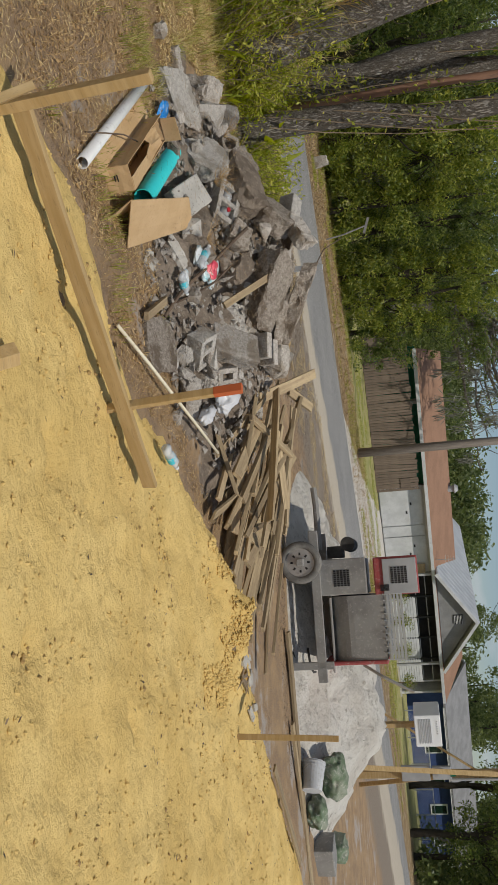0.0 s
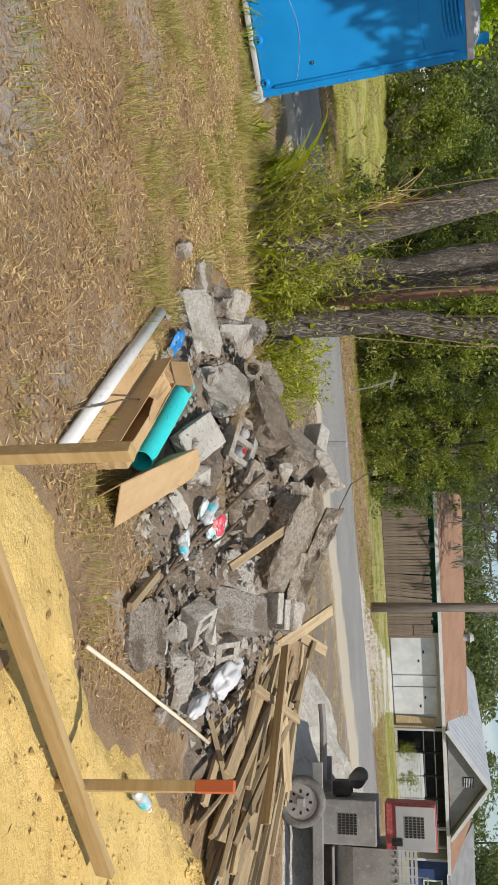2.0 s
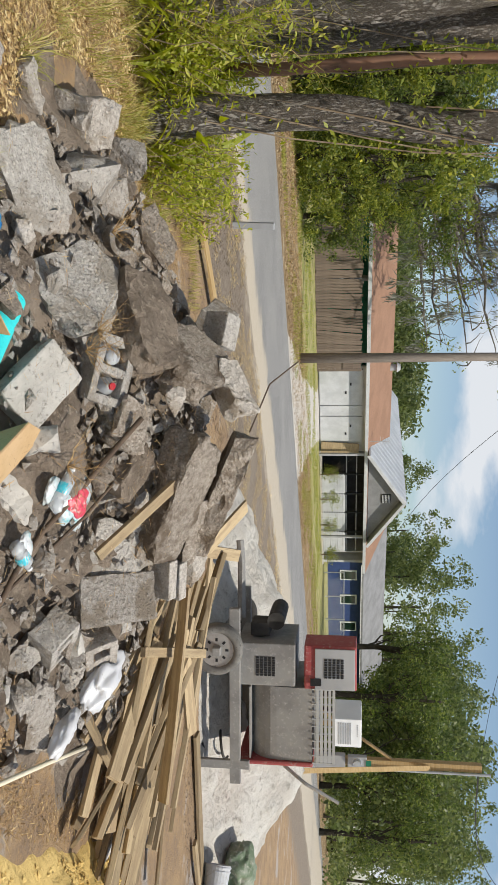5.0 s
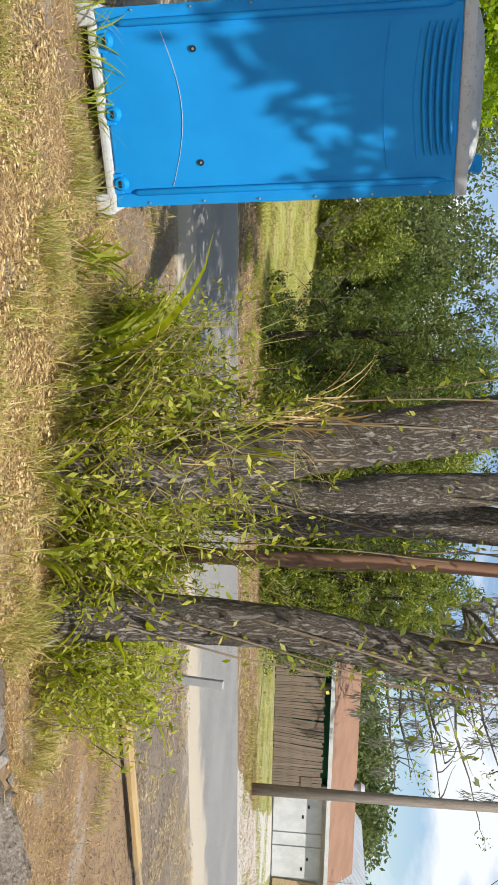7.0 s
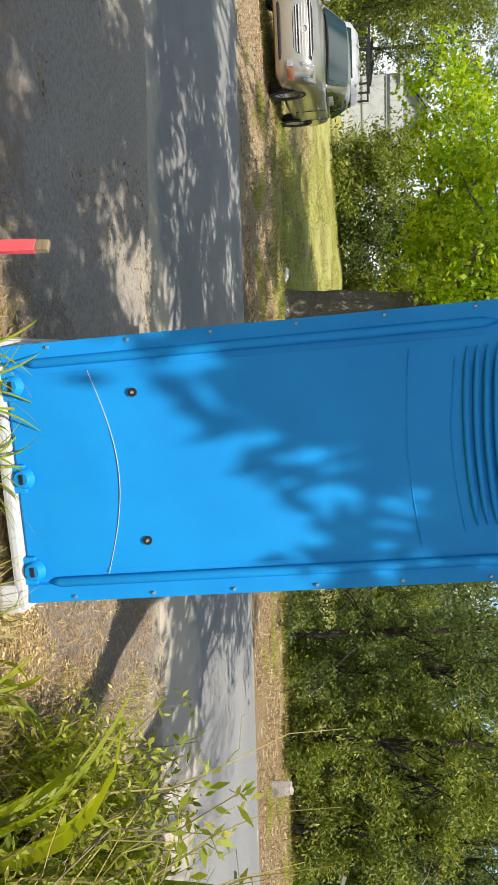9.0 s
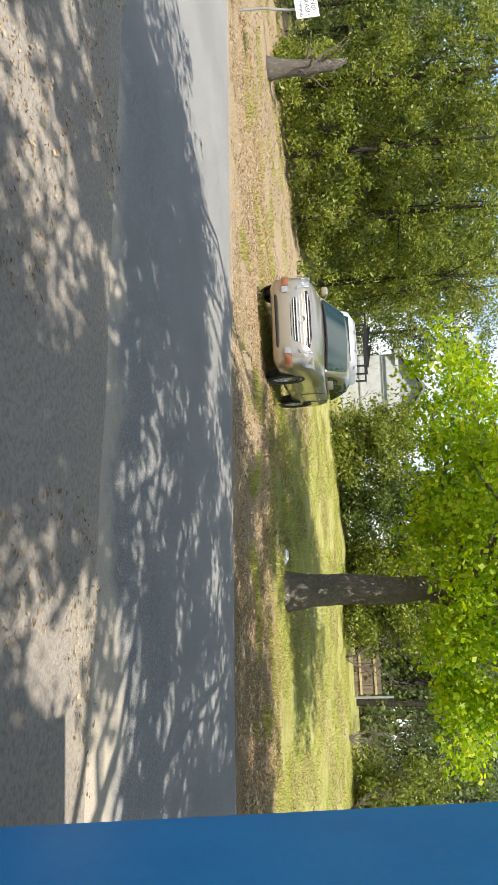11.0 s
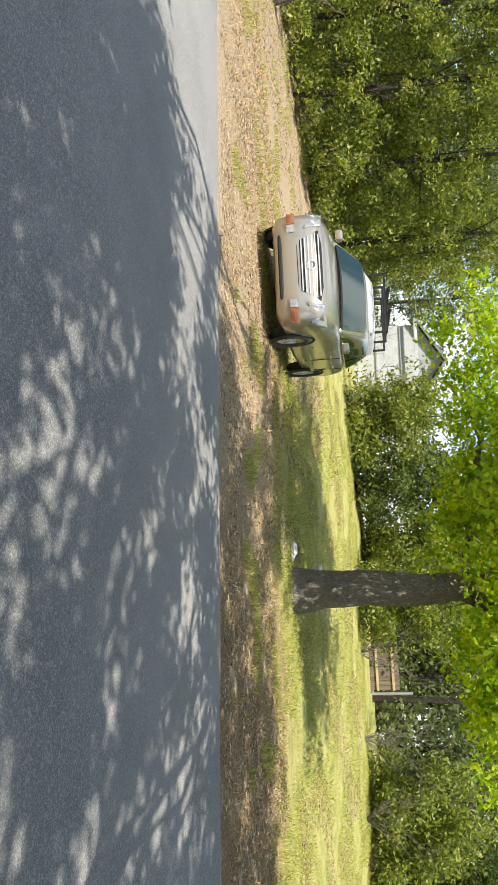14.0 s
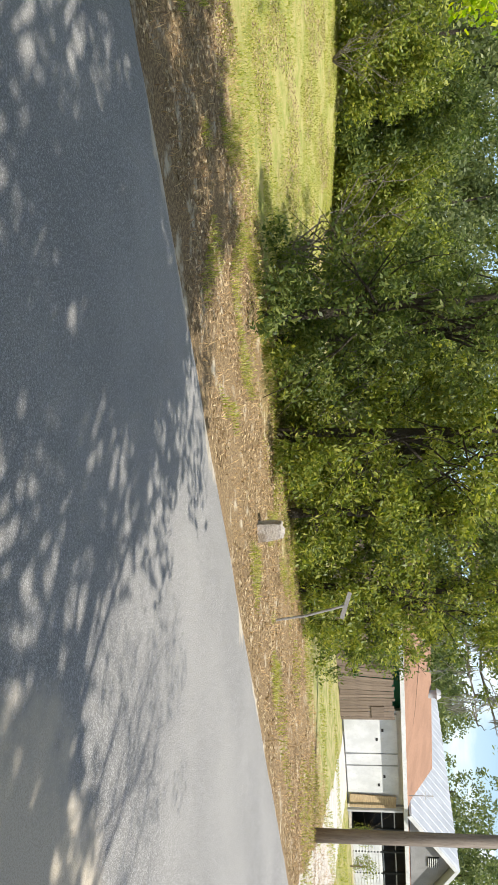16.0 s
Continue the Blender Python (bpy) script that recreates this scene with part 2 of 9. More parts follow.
def concrete_material(name, a, b, dirt, vary):
    """Weathered concrete: cast faces pitted and studded with stones, dirt in patches."""
    m, nt, p = mat_base(name)
    v = coords(nt)
    n1 = noise_tex(nt, v, 5.0, 6.0, 0.65)
    n2 = noise_tex(nt, v, 34.0, 7.0, 0.75)
    n3 = noise_tex(nt, v, 11.0, 4.0, 0.6)
    vor = nd(nt, "ShaderNodeTexVoronoi", Scale=42.0)
    nt.links.new(v, vor.inputs["Vector"])
    stone = ramp(nt, vor.outputs["Distance"], 0.46, 0.22)
    base = mix(nt, ramp(nt, n2, 0.38, 0.64), tuple(a), tuple(b))
    base = mix(nt, math_node(nt, "MULTIPLY", stone, ramp(nt, n3, 0.50, 0.62)), base, tuple(min(1.0, 1.22 * q) for q in b))
    base = mix(nt, ramp(nt, n1, 0.48, 0.62), base, tuple(dirt))
    speck = noise_tex(nt, v, 95.0, 5.0, 0.8)
    base = mix(nt, ramp(nt, speck, 0.54, 0.70), base, tuple(0.42 * q for q in a))
    pit = ramp(nt, n2, 0.40, 0.30)
    base = mix(nt, pit, base, tuple(0.55 * q for q in a))
    info = nt.nodes.new("ShaderNodeObjectInfo")
    hs = nd(nt, "ShaderNodeHueSaturation")
    nt.links.new(math_node(nt, "ADD", math_node(nt, "MULTIPLY", info.outputs["Random"], 2 * vary), 1 - vary), hs.inputs["Value"])
    nt.links.new(base, hs.inputs["Color"])
    nt.links.new(hs.outputs["Color"], p.inputs["Base Color"])
    p.inputs["Roughness"].default_value = 0.92
    p.inputs["Specular IOR Level"].default_value = 0.15
    h = math_node(nt, "ADD", math_node(nt, "MULTIPLY", n2, 1.2), math_node(nt, "MULTIPLY", speck, -0.5))
    h = math_node(nt, "ADD", h, math_node(nt, "MULTIPLY", stone, 0.35))
    bump(nt, p, h, 0.9, 0.02)
    return m


M_CONC = concrete_material("broken_concrete", (0.42, 0.375, 0.325), (0.60, 0.55, 0.49), (0.33, 0.275, 0.215), 0.22)
M_CONCSOIL = concrete_material("soil_caked_concrete", (0.30, 0.25, 0.20), (0.50, 0.435, 0.365), (0.20, 0.155, 0.115), 0.15)
M_CONCPALE = surf("pale_concrete", (0.46, 0.43, 0.385), (0.56, 0.53, 0.48), (0.24, 0.22, 0.19), 6, 28, 0.9, 0, 0.9, 0.012, vary=0.08, spec=0.15)
M_LUMBER = surf("old_lumber", (0.32, 0.235, 0.14), (0.45, 0.345, 0.205), (0.20, 0.15, 0.095), 2, 9, 0.8, 0, 0.5, 0.003, (1.2, 14, 14), vary=0.30)
M_LUMBER2 = surf("form_lumber", (0.43, 0.29, 0.125), (0.52, 0.37, 0.185), (0.30, 0.205, 0.10), 2, 8, 0.75, 0, 0.4, 0.003, (1.2, 14, 14), vary=0.1)
def bark_material(name, dark, mid, pale):
    """Plates of bark between dark upright furrows, with pale lichen."""
    m, nt, p = mat_base(name)
    v = coords(nt, "Object", (1, 1, 0.26))
    warp = nd(nt, "ShaderNodeTexNoise", Scale=9.0, Detail=3.0)
    nt.links.new(v, warp.inputs["Vector"])
    add = nt.nodes.new("ShaderNodeVectorMath")
    add.operation = "MULTIPLY_ADD"
    add.inputs[1].default_value = (0.07, 0.07, 0.07)
    nt.links.new(warp.outputs["Color"], add.inputs[0])
    nt.links.new(v, add.inputs[2])
    f1 = noise_tex(nt, add.outputs["Vector"], 40.0, 7.0, 0.7, 0.3)
    ridge = math_node(nt, "ABSOLUTE", math_node(nt, "SUBTRACT", f1, 0.5))
    plate = ramp(nt, ridge, 0.0, 0.085)
    n1 = noise_tex(nt, coords(nt), 7.0, 8.0, 0.7)
    n2 = noise_tex(nt, v, 70.0, 6.0, 0.75)
    base = mix(nt, ramp(nt, n2, 0.35, 0.65), mid, tuple(0.62 * q for q in mid))
    base = mix(nt, math_node(nt, "MULTIPLY", ramp(nt, n1, 0.44, 0.74), ramp(nt, n2, 0.38, 0.58)), base, pale)
    base = mix(nt, plate, dark, base)
    nt.links.new(base, p.inputs["Base Color"])
    p.inputs["Roughness"].default_value = 0.95
    p.inputs["Specular IOR Level"].default_value = 0.1
    bump(nt, p, math_node(nt, "ADD", plate, math_node(nt, "MULTIPLY", n2, 0.6)), 1.0, 0.022)
    return m


M_BARK = bark_material("bark", (0.19, 0.16, 0.13), (0.38, 0.34, 0.29), (0.58, 0.55, 0.50))
M_BARKDARK = bark_material("dark_bark", (0.075, 0.064, 0.05), (0.115, 0.10, 0.075), (0.135, 0.125, 0.09))
M_ROOT = surf("dark_root", (0.10, 0.07, 0.05), (0.16, 0.115, 0.08), None, 5, 40, 0.9, 0, 0.4, 0.004)
M_TWIG = surf("twig", (0.20, 0.15, 0.10), (0.32, 0.25, 0.17), None, 4, 30, 0.9, 0, 0.3, 0.003)
M_BLUE = surf("blue_plastic", (0.006, 0.252, 0.65), (0.008, 0.286, 0.70), None, 1.5, 60, 0.48, 0, 0.08, 0.001, spec=0.28)
M_GREYPLASTIC = surf("grey_plastic", (0.48, 0.49, 0.50), (0.56, 0.57, 0.58), (0.36, 0.34, 0.31), 3, 30, 0.6, 0, 0.15, 0.002)
M_WHITEPAINT = surf("white_paint", (0.70, 0.71, 0.71), (0.78, 0.79, 0.79), None, 2, 30, 0.7, 0, 0.15, 0.002)
M_GREYPAINT = surf("grey_paint", (0.34, 0.345, 0.35), (0.42, 0.425, 0.43), None, 2, 30, 0.7, 0, 0.15, 0.002)
M_HOUSEWHITE = surf("house_white", (0.47, 0.48, 0.48), (0.56, 0.57, 0.57), (0.42, 0.42, 0.41), 1.5, 14, 0.8, 0, 0.15, 0.002)
M_ALLOY = surf("alloy", (0.62, 0.62, 0.62), (0.70, 0.70, 0.70), None, 4, 30, 0.4, 0.4, 0.0, 0, spec=0.5)
M_ROOFBROWN = surf("brown_shingle", (0.26, 0.15, 0.095), (0.31, 0.18, 0.115), (0.21, 0.12, 0.08), 1, 18, 0.9, 0, 0.5, 0.01)
M_ROOFMETAL = surf("galvanised_roof", (0.46, 0.48, 0.50), (0.54, 0.56, 0.58), (0.5, 0.5, 0.5), 1, 12, 0.5, 0.3, 0.1, 0.003)
M_FENCEWOOD = surf("fence_wood", (0.15, 0.115, 0.09), (0.22, 0.17, 0.13), (0.10, 0.075, 0.06), 2, 8, 0.9, 0, 0.5, 0.005, (8, 8, 1), vary=0.14)
M_POLE = surf("pole_wood", (0.20, 0.17, 0.14), (0.28, 0.24, 0.20), (0.12, 0.10, 0.08), 2, 10, 0.9, 0, 0.6, 0.01, (6, 6, 0.6))
M_GREENPAINT = surf("green_paint", (0.01, 0.14, 0.08), (0.02, 0.18, 0.10), None, 2, 30, 0.6, 0, 0.1, 0.002)
M_DARK = surf("near_black", (0.02, 0.022, 0.024), (0.035, 0.036, 0.038), None, 2, 30, 0.5, 0, 0.1, 0.002)
M_CARDBOARD = surf("cardboard", (0.52, 0.35, 0.18), (0.58, 0.40, 0.22), (0.46, 0.30, 0.15), 3, 60, 0.85, 0, 0.15, 0.001)
M_PVC = surf("white_pvc", (0.78, 0.78, 0.76), (0.70, 0.70, 0.68), (0.55, 0.53, 0.5), 3, 20, 0.45, 0, 0.05, 0.001, spec=0.5)
M_TEAL = surf("teal_plastic", (0.035, 0.66, 0.68), (0.05, 0.72, 0.74), (0.03, 0.58, 0.60), 3, 30, 0.5, 0, 0.05, 0.001, spec=0.5)
M_GUNGREY = surf("mixer_grey", (0.22, 0.21, 0.20), (0.30, 0.29, 0.27), (0.42, 0.40, 0.37), 3, 25, 0.65, 0.1, 0.3, 0.004)
M_RED = surf("red_paint", (0.33, 0.065, 0.065), (0.38, 0.10, 0.095), (0.42, 0.28, 0.26), 3, 25, 0.6, 0, 0.2, 0.002)
M_RUBBER = surf("rubber", (0.035, 0.033, 0.03), (0.07, 0.065, 0.06), None, 4, 40, 0.85, 0, 0.3, 0.003)
M_STEEL = surf("dusty_steel", (0.40, 0.39, 0.37), (0.48, 0.46, 0.44), (0.3, 0.28, 0.25), 4, 30, 0.5, 0.6, 0.2, 0.002)
def paint_material(name, colour, metal, rough, coat):
    """Smooth lacquered paint, faintly dusty."""
    m, nt, p = mat_base(name)
    n1 = noise_tex(nt, coords(nt), 2.5, 4.0, 0.6)
    base = mix(nt, ramp(nt, n1, 0.4, 0.7), tuple(colour), tuple(0.9 * q for q in colour))
    nt.links.new(base, p.inputs["Base Color"])
    p.inputs["Metallic"].default_value = metal
    nt.links.new(math_node(nt, "ADD", math_node(nt, "MULTIPLY", n1, 0.12), rough - 0.06, True), p.inputs["Roughness"])
    p.inputs["Coat Weight"].default_value = coat
    p.inputs["Coat Roughness"].default_value = 0.06
    return m


M_CARPAINT = paint_material("champagne_paint", (0.46, 0.41, 0.335), 0.7, 0.30, 0.8)
M_CHROME = surf("chrome", (0.75, 0.75, 0.75), (0.8, 0.8, 0.8), None, 1, 10, 0.18, 1.0, 0.0, 0)
M_BLACK = surf("black_plastic", (0.015, 0.015, 0.016), (0.022, 0.022, 0.023), None, 3, 30, 0.55, 0, 0.1, 0.001)
# green in the base colour stands for trees reflected in the panes
M_GLASSDARK = paint_material("dark_green_glass", (0.010, 0.028, 0.020), 0.0, 0.06, 0.5)
M_AMBER = surf("amber_lens", (0.30, 0.11, 0.05), (0.26, 0.10, 0.05), None, 3, 30, 0.3, 0, 0, 0, spec=0.6)
M_LAMP = surf("headlamp_lens", (0.50, 0.50, 0.50), (0.34, 0.35, 0.36), None, 12, 30, 0.2, 0.5, 0, 0, spec=0.7)
M_BLUEWALL = surf("blue_siding", (0.03, 0.055, 0.16), (0.04, 0.07, 0.19), None, 2, 20, 0.7, 0, 0.2, 0.003)
M_GREYROOF = surf("grey_shingle", (0.20, 0.20, 0.20), (0.26, 0.26, 0.26), (0.15, 0.15, 0.15), 1, 18, 0.9, 0, 0.4, 0.01)
M_ORANGE = surf("orange_paint", (0.60, 0.12, 0.04), (0.48, 0.13, 0.05), None, 3, 30, 0.7, 0, 0.1, 0.001)
M_PINK = surf("pink_tape", (0.85, 0.10, 0.12), (0.80, 0.12, 0.14), None, 3, 30, 0.6, 0, 0.1, 0.001)
M_WHITEBAG = surf("white_bag", (0.60, 0.60, 0.61), (0.66, 0.66, 0.67), None, 3, 8, 0.35, 0, 0.15, 0.01, spec=0.5)
M_GALV = surf("galvanised_post", (0.45, 0.46, 0.46), (0.52, 0.53, 0.53), None, 3, 30, 0.5, 0.6, 0.1, 0.001)
M_CLEAR = glass_material("clear_plastic", (0.92, 0.95, 0.97), 0.25, 0.55)
M_LEAF_DARK = leaf_mat("leaf_dark", (0.055, 0.085, 0.024), (0.115, 0.155, 0.042), (0.24, 0.27, 0.075), through=0.48)
M_LEAF_MID = leaf_mat("leaf_mid", (0.09, 0.13, 0.026), (0.20, 0.24, 0.044), (0.40, 0.40, 0.09), through=0.45)
M_LEAF_LIGHT = leaf_mat("leaf_light", (0.15, 0.26, 0.014), (0.31, 0.43, 0.03), (0.54, 0.57, 0.06), through=0.58)
M_GRASS = leaf_mat("grass_blade", (0.17, 0.22, 0.035), (0.34, 0.36, 0.06), (0.54, 0.48, 0.16), through=0.4)
M_VERGE = leaf_mat("verge_blade", (0.22, 0.25, 0.05), (0.46, 0.42, 0.13), (0.62, 0.50, 0.26), through=0.4)
M_WEED = leaf_mat("weed_leaf", (0.18, 0.23, 0.03), (0.40, 0.43, 0.06), (0.68, 0.62, 0.17), through=0.5)
M_STRAW = leaf_mat("straw", (0.25, 0.15, 0.07), (0.45, 0.29, 0.13), (0.62, 0.45, 0.23), through=0.15)
M_GOLD = leaf_mat("golden_straw", (0.34, 0.23, 0.10), (0.62, 0.46, 0.21), (0.80, 0.66, 0.38), through=0.15)
M_REDSTRAW = leaf_mat("red_straw", (0.19, 0.115, 0.05), (0.39, 0.25, 0.105), (0.66, 0.49, 0.25), through=0.15)
M_LITTER = leaf_mat("dead_leaf", (0.17, 0.115, 0.065), (0.36, 0.26, 0.14), (0.56, 0.45, 0.28), 0.7, 0.1)
M_LEAF_FAR = leaf_mat("leaf_far", (0.085, 0.115, 0.042), (0.15, 0.185, 0.065), (0.26, 0.285, 0.11), through=0.45)
M_MOSS = leaf_mat("hanging_moss", (0.16, 0.16, 0.13), (0.22, 0.22, 0.18), (0.30, 0.30, 0.24), through=0.2)
M_TWIGLEAF = leaf_mat("root_bits", (0.07, 0.05, 0.035), (0.13, 0.09, 0.06), (0.26, 0.19, 0.12), 0.8, 0.05)
M_CONCMID = concrete_material("dusty_concrete", (0.46, 0.425, 0.38), (0.63, 0.59, 0.535), (0.40, 0.355, 0.30), 0.12)
M_DUSTRUBBER = surf("dusty_rubber", (0.13, 0.125, 0.115), (0.22, 0.21, 0.19), (0.07, 0.065, 0.06), 5, 30, 0.9, 0, 0.3, 0.003)

# ---- building blocks ----
def link_mesh(name, bm, material):
    me = bpy.data.meshes.new(name)
    bm.normal_update()
    bm.to_mesh(me)
    bm.free()
    for m in (material if isinstance(material, (list, tuple)) else [material]):
        me.materials.append(m)
    return new(name, me)


def part(name, bm, material, parent, label="", smooth=False):
    """One mesh under a thing or under a part."""
    ob = link_mesh(name, bm, material)
    if smooth:
        ob.data.polygons.foreach_set("use_smooth", [True] * len(ob.data.polygons))
    ob.parent = parent
    if label:
        tagged(ob, label)
    return ob


def thing(name, label, category, m=None, group="", kind=""):
    ob = new(name)
    ob.empty_display_size = 0.1
    if m is not None:
        ob.matrix_basis = m
    return tagged(ob, label, category, group, kind)


def solo(name, bm, material, label, category, m=None, group="", kind="", smooth=False):
    ob = link_mesh(name, bm, material)
    if smooth:
        ob.data.polygons.foreach_set("use_smooth", [True] * len(ob.data.polygons))
    if m is not None:
        ob.matrix_basis = m
    return tagged(ob, label, category, group, kind)


def from_arrays(name, verts, faces, material):
    me = bpy.data.meshes.new(name)
    me.from_pydata(verts.tolist() if hasattr(verts, "tolist") else verts, [], faces.tolist() if hasattr(faces, "tolist") else faces)
    for m in (material if isinstance(material, (list, tuple)) else [material]):
        me.materials.append(m)
    return new(name, me)


def cards(name, corners, material, parent=None, label=""):
    """One mesh of many small four-cornered leaves, from an array of n x 4 x 3 corners."""
    n = len(corners)
    me = bpy.data.meshes.new(name)
    me.vertices.add(4 * n)
    me.vertices.foreach_set("co", np.asarray(corners, dtype=np.float32).ravel())
    me.loops.add(4 * n)
    me.loops.foreach_set("vertex_index", np.arange(4 * n, dtype=np.int32))
    me.polygons.add(n)
    me.polygons.foreach_set("loop_start", np.arange(0, 4 * n, 4, dtype=np.int32))
    me.polygons.foreach_set("loop_total", np.full(n, 4, dtype=np.int32))
    me.update(calc_edges=True)
    me.materials.append(material)
    ob = new(name, me)
    if parent is not None:
        ob.parent = parent
    if label:
        tagged(ob, label)
    return ob


def leaves_at(rs, points, size, width=0.45, droop=0.3, spread_=0.35, flat=0.0):
    """Leaf corners at points: long diamonds in scattered directions."""
    n = len(points)
    d = rs.normal(size=(n, 3))
    d[:, 2] -= droop
    d /= np.linalg.norm(d, axis=1, keepdims=True)
    q = rs.normal(size=(n, 3))
    q[:, 2] = q[:, 2] * (0.5 + 0.5 * flat) + 1.5 * flat
    b = np.cross(d, q)
    b /= np.linalg.norm(b, axis=1, keepdims=True) + 1e-9
    L = size * (1 + spread_ * rs.uniform(-1, 1, size=(n, 1)))
    a = d * L
    w = b * L * width * 0.5
    p = np.asarray(points)
    return np.stack([p, p + a * 0.45 + w, p + a, p + a * 0.45 - w], axis=1)


def clump_points(rs, centres, radii, per):
    c = np.repeat(np.asarray(centres), per, axis=0)
    r = np.repeat(np.asarray(radii), per)[:, None]
    d = rs.normal(size=c.shape)
    d /= np.linalg.norm(d, axis=1, keepdims=True)
    return c + d * r * rs.uniform(0, 1, size=(len(c), 1)) ** 0.5


def box(bm, size, m=None, bevel=0.0, at=(0, 0, 0)):
    """A box of that size about at, bevelled."""
    t = bmesh.new()
    bmesh.ops.create_cube(t, size=1)
    bmesh.ops.scale(t, vec=size, verts=t.verts)
    if bevel:
        bmesh.ops.bevel(t, geom=t.edges[:], offset=bevel, segments=2, affect="EDGES", profile=0.6)
    bmesh.ops.translate(t, vec=at, verts=t.verts)
    if m is not None:
        bmesh.ops.transform(t, matrix=m, verts=t.verts)
    merge(bm, t)
    return bm


def merge(bm, t):
    me = bpy.data.meshes.new("tmp")
    t.to_mesh(me)
    t.free()
    bm.from_mesh(me)
    bpy.data.meshes.remove(me)


def frame_to(a, b):
    """A pose at a whose z axis points to b."""
    d = Vector(b) - Vector(a)
    return Matrix.Translation(a) @ d.to_track_quat("Z", "Y").to_matrix().to_4x4()


def tube(bm, a, b, r0, r1=None, seg=12, cap=True):
    r1 = r0 if r1 is None else r1
    d = (Vector(b) - Vector(a)).length
    t = bmesh.new()
    bmesh.ops.create_cone(t, cap_ends=cap, segments=seg, radius1=r0, radius2=max(r1, 1e-4), depth=d)
    bmesh.ops.translate(t, vec=(0, 0, d / 2), verts=t.verts)
    bmesh.ops.transform(t, matrix=frame_to(a, b), verts=t.verts)
    merge(bm, t)
    return bm


def pipe(bm, pts, radii, seg=10, cap=True):
    """A tube through points, with a radius at each."""
    pts = [Vector(p) for p in pts]
    rings = []
    ref = Vector((0.31, 0.17, 0.93)).normalized()
    for i, p in enumerate(pts):
        d = (pts[min(i + 1, len(pts) - 1)] - pts[max(i - 1, 0)]).normalized()
        x = d.cross(ref)
        if x.length < 0.05:
            x = d.cross(Vector((1, 0, 0)))
        x.normalize()
        y = d.cross(x)
        r = radii[i] if isinstance(radii, (list, tuple)) else radii
        rings.append([bm.verts.new(p + (x * math.cos(k * 2 * math.pi / seg) + y * math.sin(k * 2 * math.pi / seg)) * r) for k in range(seg)])
    for q, w in zip(rings, rings[1:]):
        for k in range(seg):
            bm.faces.new((q[k], q[(k + 1) % seg], w[(k + 1) % seg], w[k]))
    if cap:
        bm.faces.new(rings[0][::-1])
        bm.faces.new(rings[-1])
    return bm


def hollow(bm, a, b, r, wall, seg=24):
    """An open pipe with a wall."""
    a, b = Vector(a), Vector(b)
    m = frame_to(a, b)
    d = (b - a).length
    rings = []
    for rr, z in ((r, 0), (r, d), (r - wall, d), (r - wall, 0)):
        rings.append([bm.verts.new(m @ Vector((rr * math.cos(k * 2 * math.pi / seg), rr * math.sin(k * 2 * math.pi / seg), z))) for k in range(seg)])
    for i in range(4):
        q, w = rings[i], rings[(i + 1) % 4]
        for k in range(seg):
            bm.faces.new((q[k], q[(k + 1) % seg], w[(k + 1) % seg], w[k]))
    return bm


def profile(bm, pts, y0, y1, bevel=0.0):
    """A prism: an outline in x, z, drawn out from y0 to y1."""
    t = bmesh.new()
    a = [t.verts.new((x, y0, z)) for x, z in pts]
    b = [t.verts.new((x, y1, z)) for x, z in pts]
    t.faces.new(a)
    t.faces.new(b[::-1])
    for i in range(len(pts)):
        j = (i + 1) % len(pts)
        t.faces.new((a[j], a[i], b[i], b[j]))
    bmesh.ops.recalc_face_normals(t, faces=t.faces)
    if bevel:
        bmesh.ops.bevel(t, geom=t.edges[:], offset=bevel, segments=2, affect="EDGES", profile=0.6)
    merge(bm, t)
    return bm


def grain(p, scale, seed=0.0):
    return noise.noise(Vector((p[0] * scale + seed, p[1] * scale - seed * 0.7, p[2] * scale + 1.3 * seed)))


# ---- ground ----
def ground_z(x, y):
    """The lie of the land: flat, a little lower round the mixer, uneven by some centimetres."""
    low = 0.13 * math.exp(-((x - 2.5) ** 2 + (y - 10.0) ** 2) / 12.0)
    low += 0.05 * math.exp(-((x + 1.0) ** 2 / 5.0 + (y - 3.3) ** 2 / 2.2))
    bumps = 0.018 * noise.noise(Vector((x * 0.9, y * 0.9, 0))) + 0.012 * noise.noise(Vector((x * 3.1, y * 3.1, 4)))
    n = N.x * x + N.y * y
    s = U.x * x + U.y * y
    rise = 0.078 * min(max(n - 26.0, 0.0), 19.0) * min(max(1 - (s - 2.0) / 9.0, 0.0), 1.0)
    rise += 0.13 * math.exp(-((x + 21.6) ** 2 + (y - 9.9) ** 2) / 10.0)
    if not (-40 < x < 30 and -20 < y < 60):
        bumps = 0.0
    on_road = min(max((n - ROAD_NEAR - 0.1) / 0.4, 0), 1) * min(max((ROAD_FAR - 0.1 - n) / 0.4, 0), 1)
    return rise - low + bumps * (1 - min(max((n - ROAD_NEAR + 0.6) / 0.5, 0), 1) * min(max((ROAD_FAR + 0.6 - n) / 0.5, 0), 1)) - 0.06 * on_road


def spread(lo, hi, step, far):
    v = [lo + i * step for i in range(int((hi - lo) / step) + 1)]
    k = step
    while v[-1] < far:
        k *= 1.35
        v.append(v[-1] + k)
    k = step
    while v[0] > -far:
        k *= 1.35
        v.insert(0, v[0] - k)
    return v


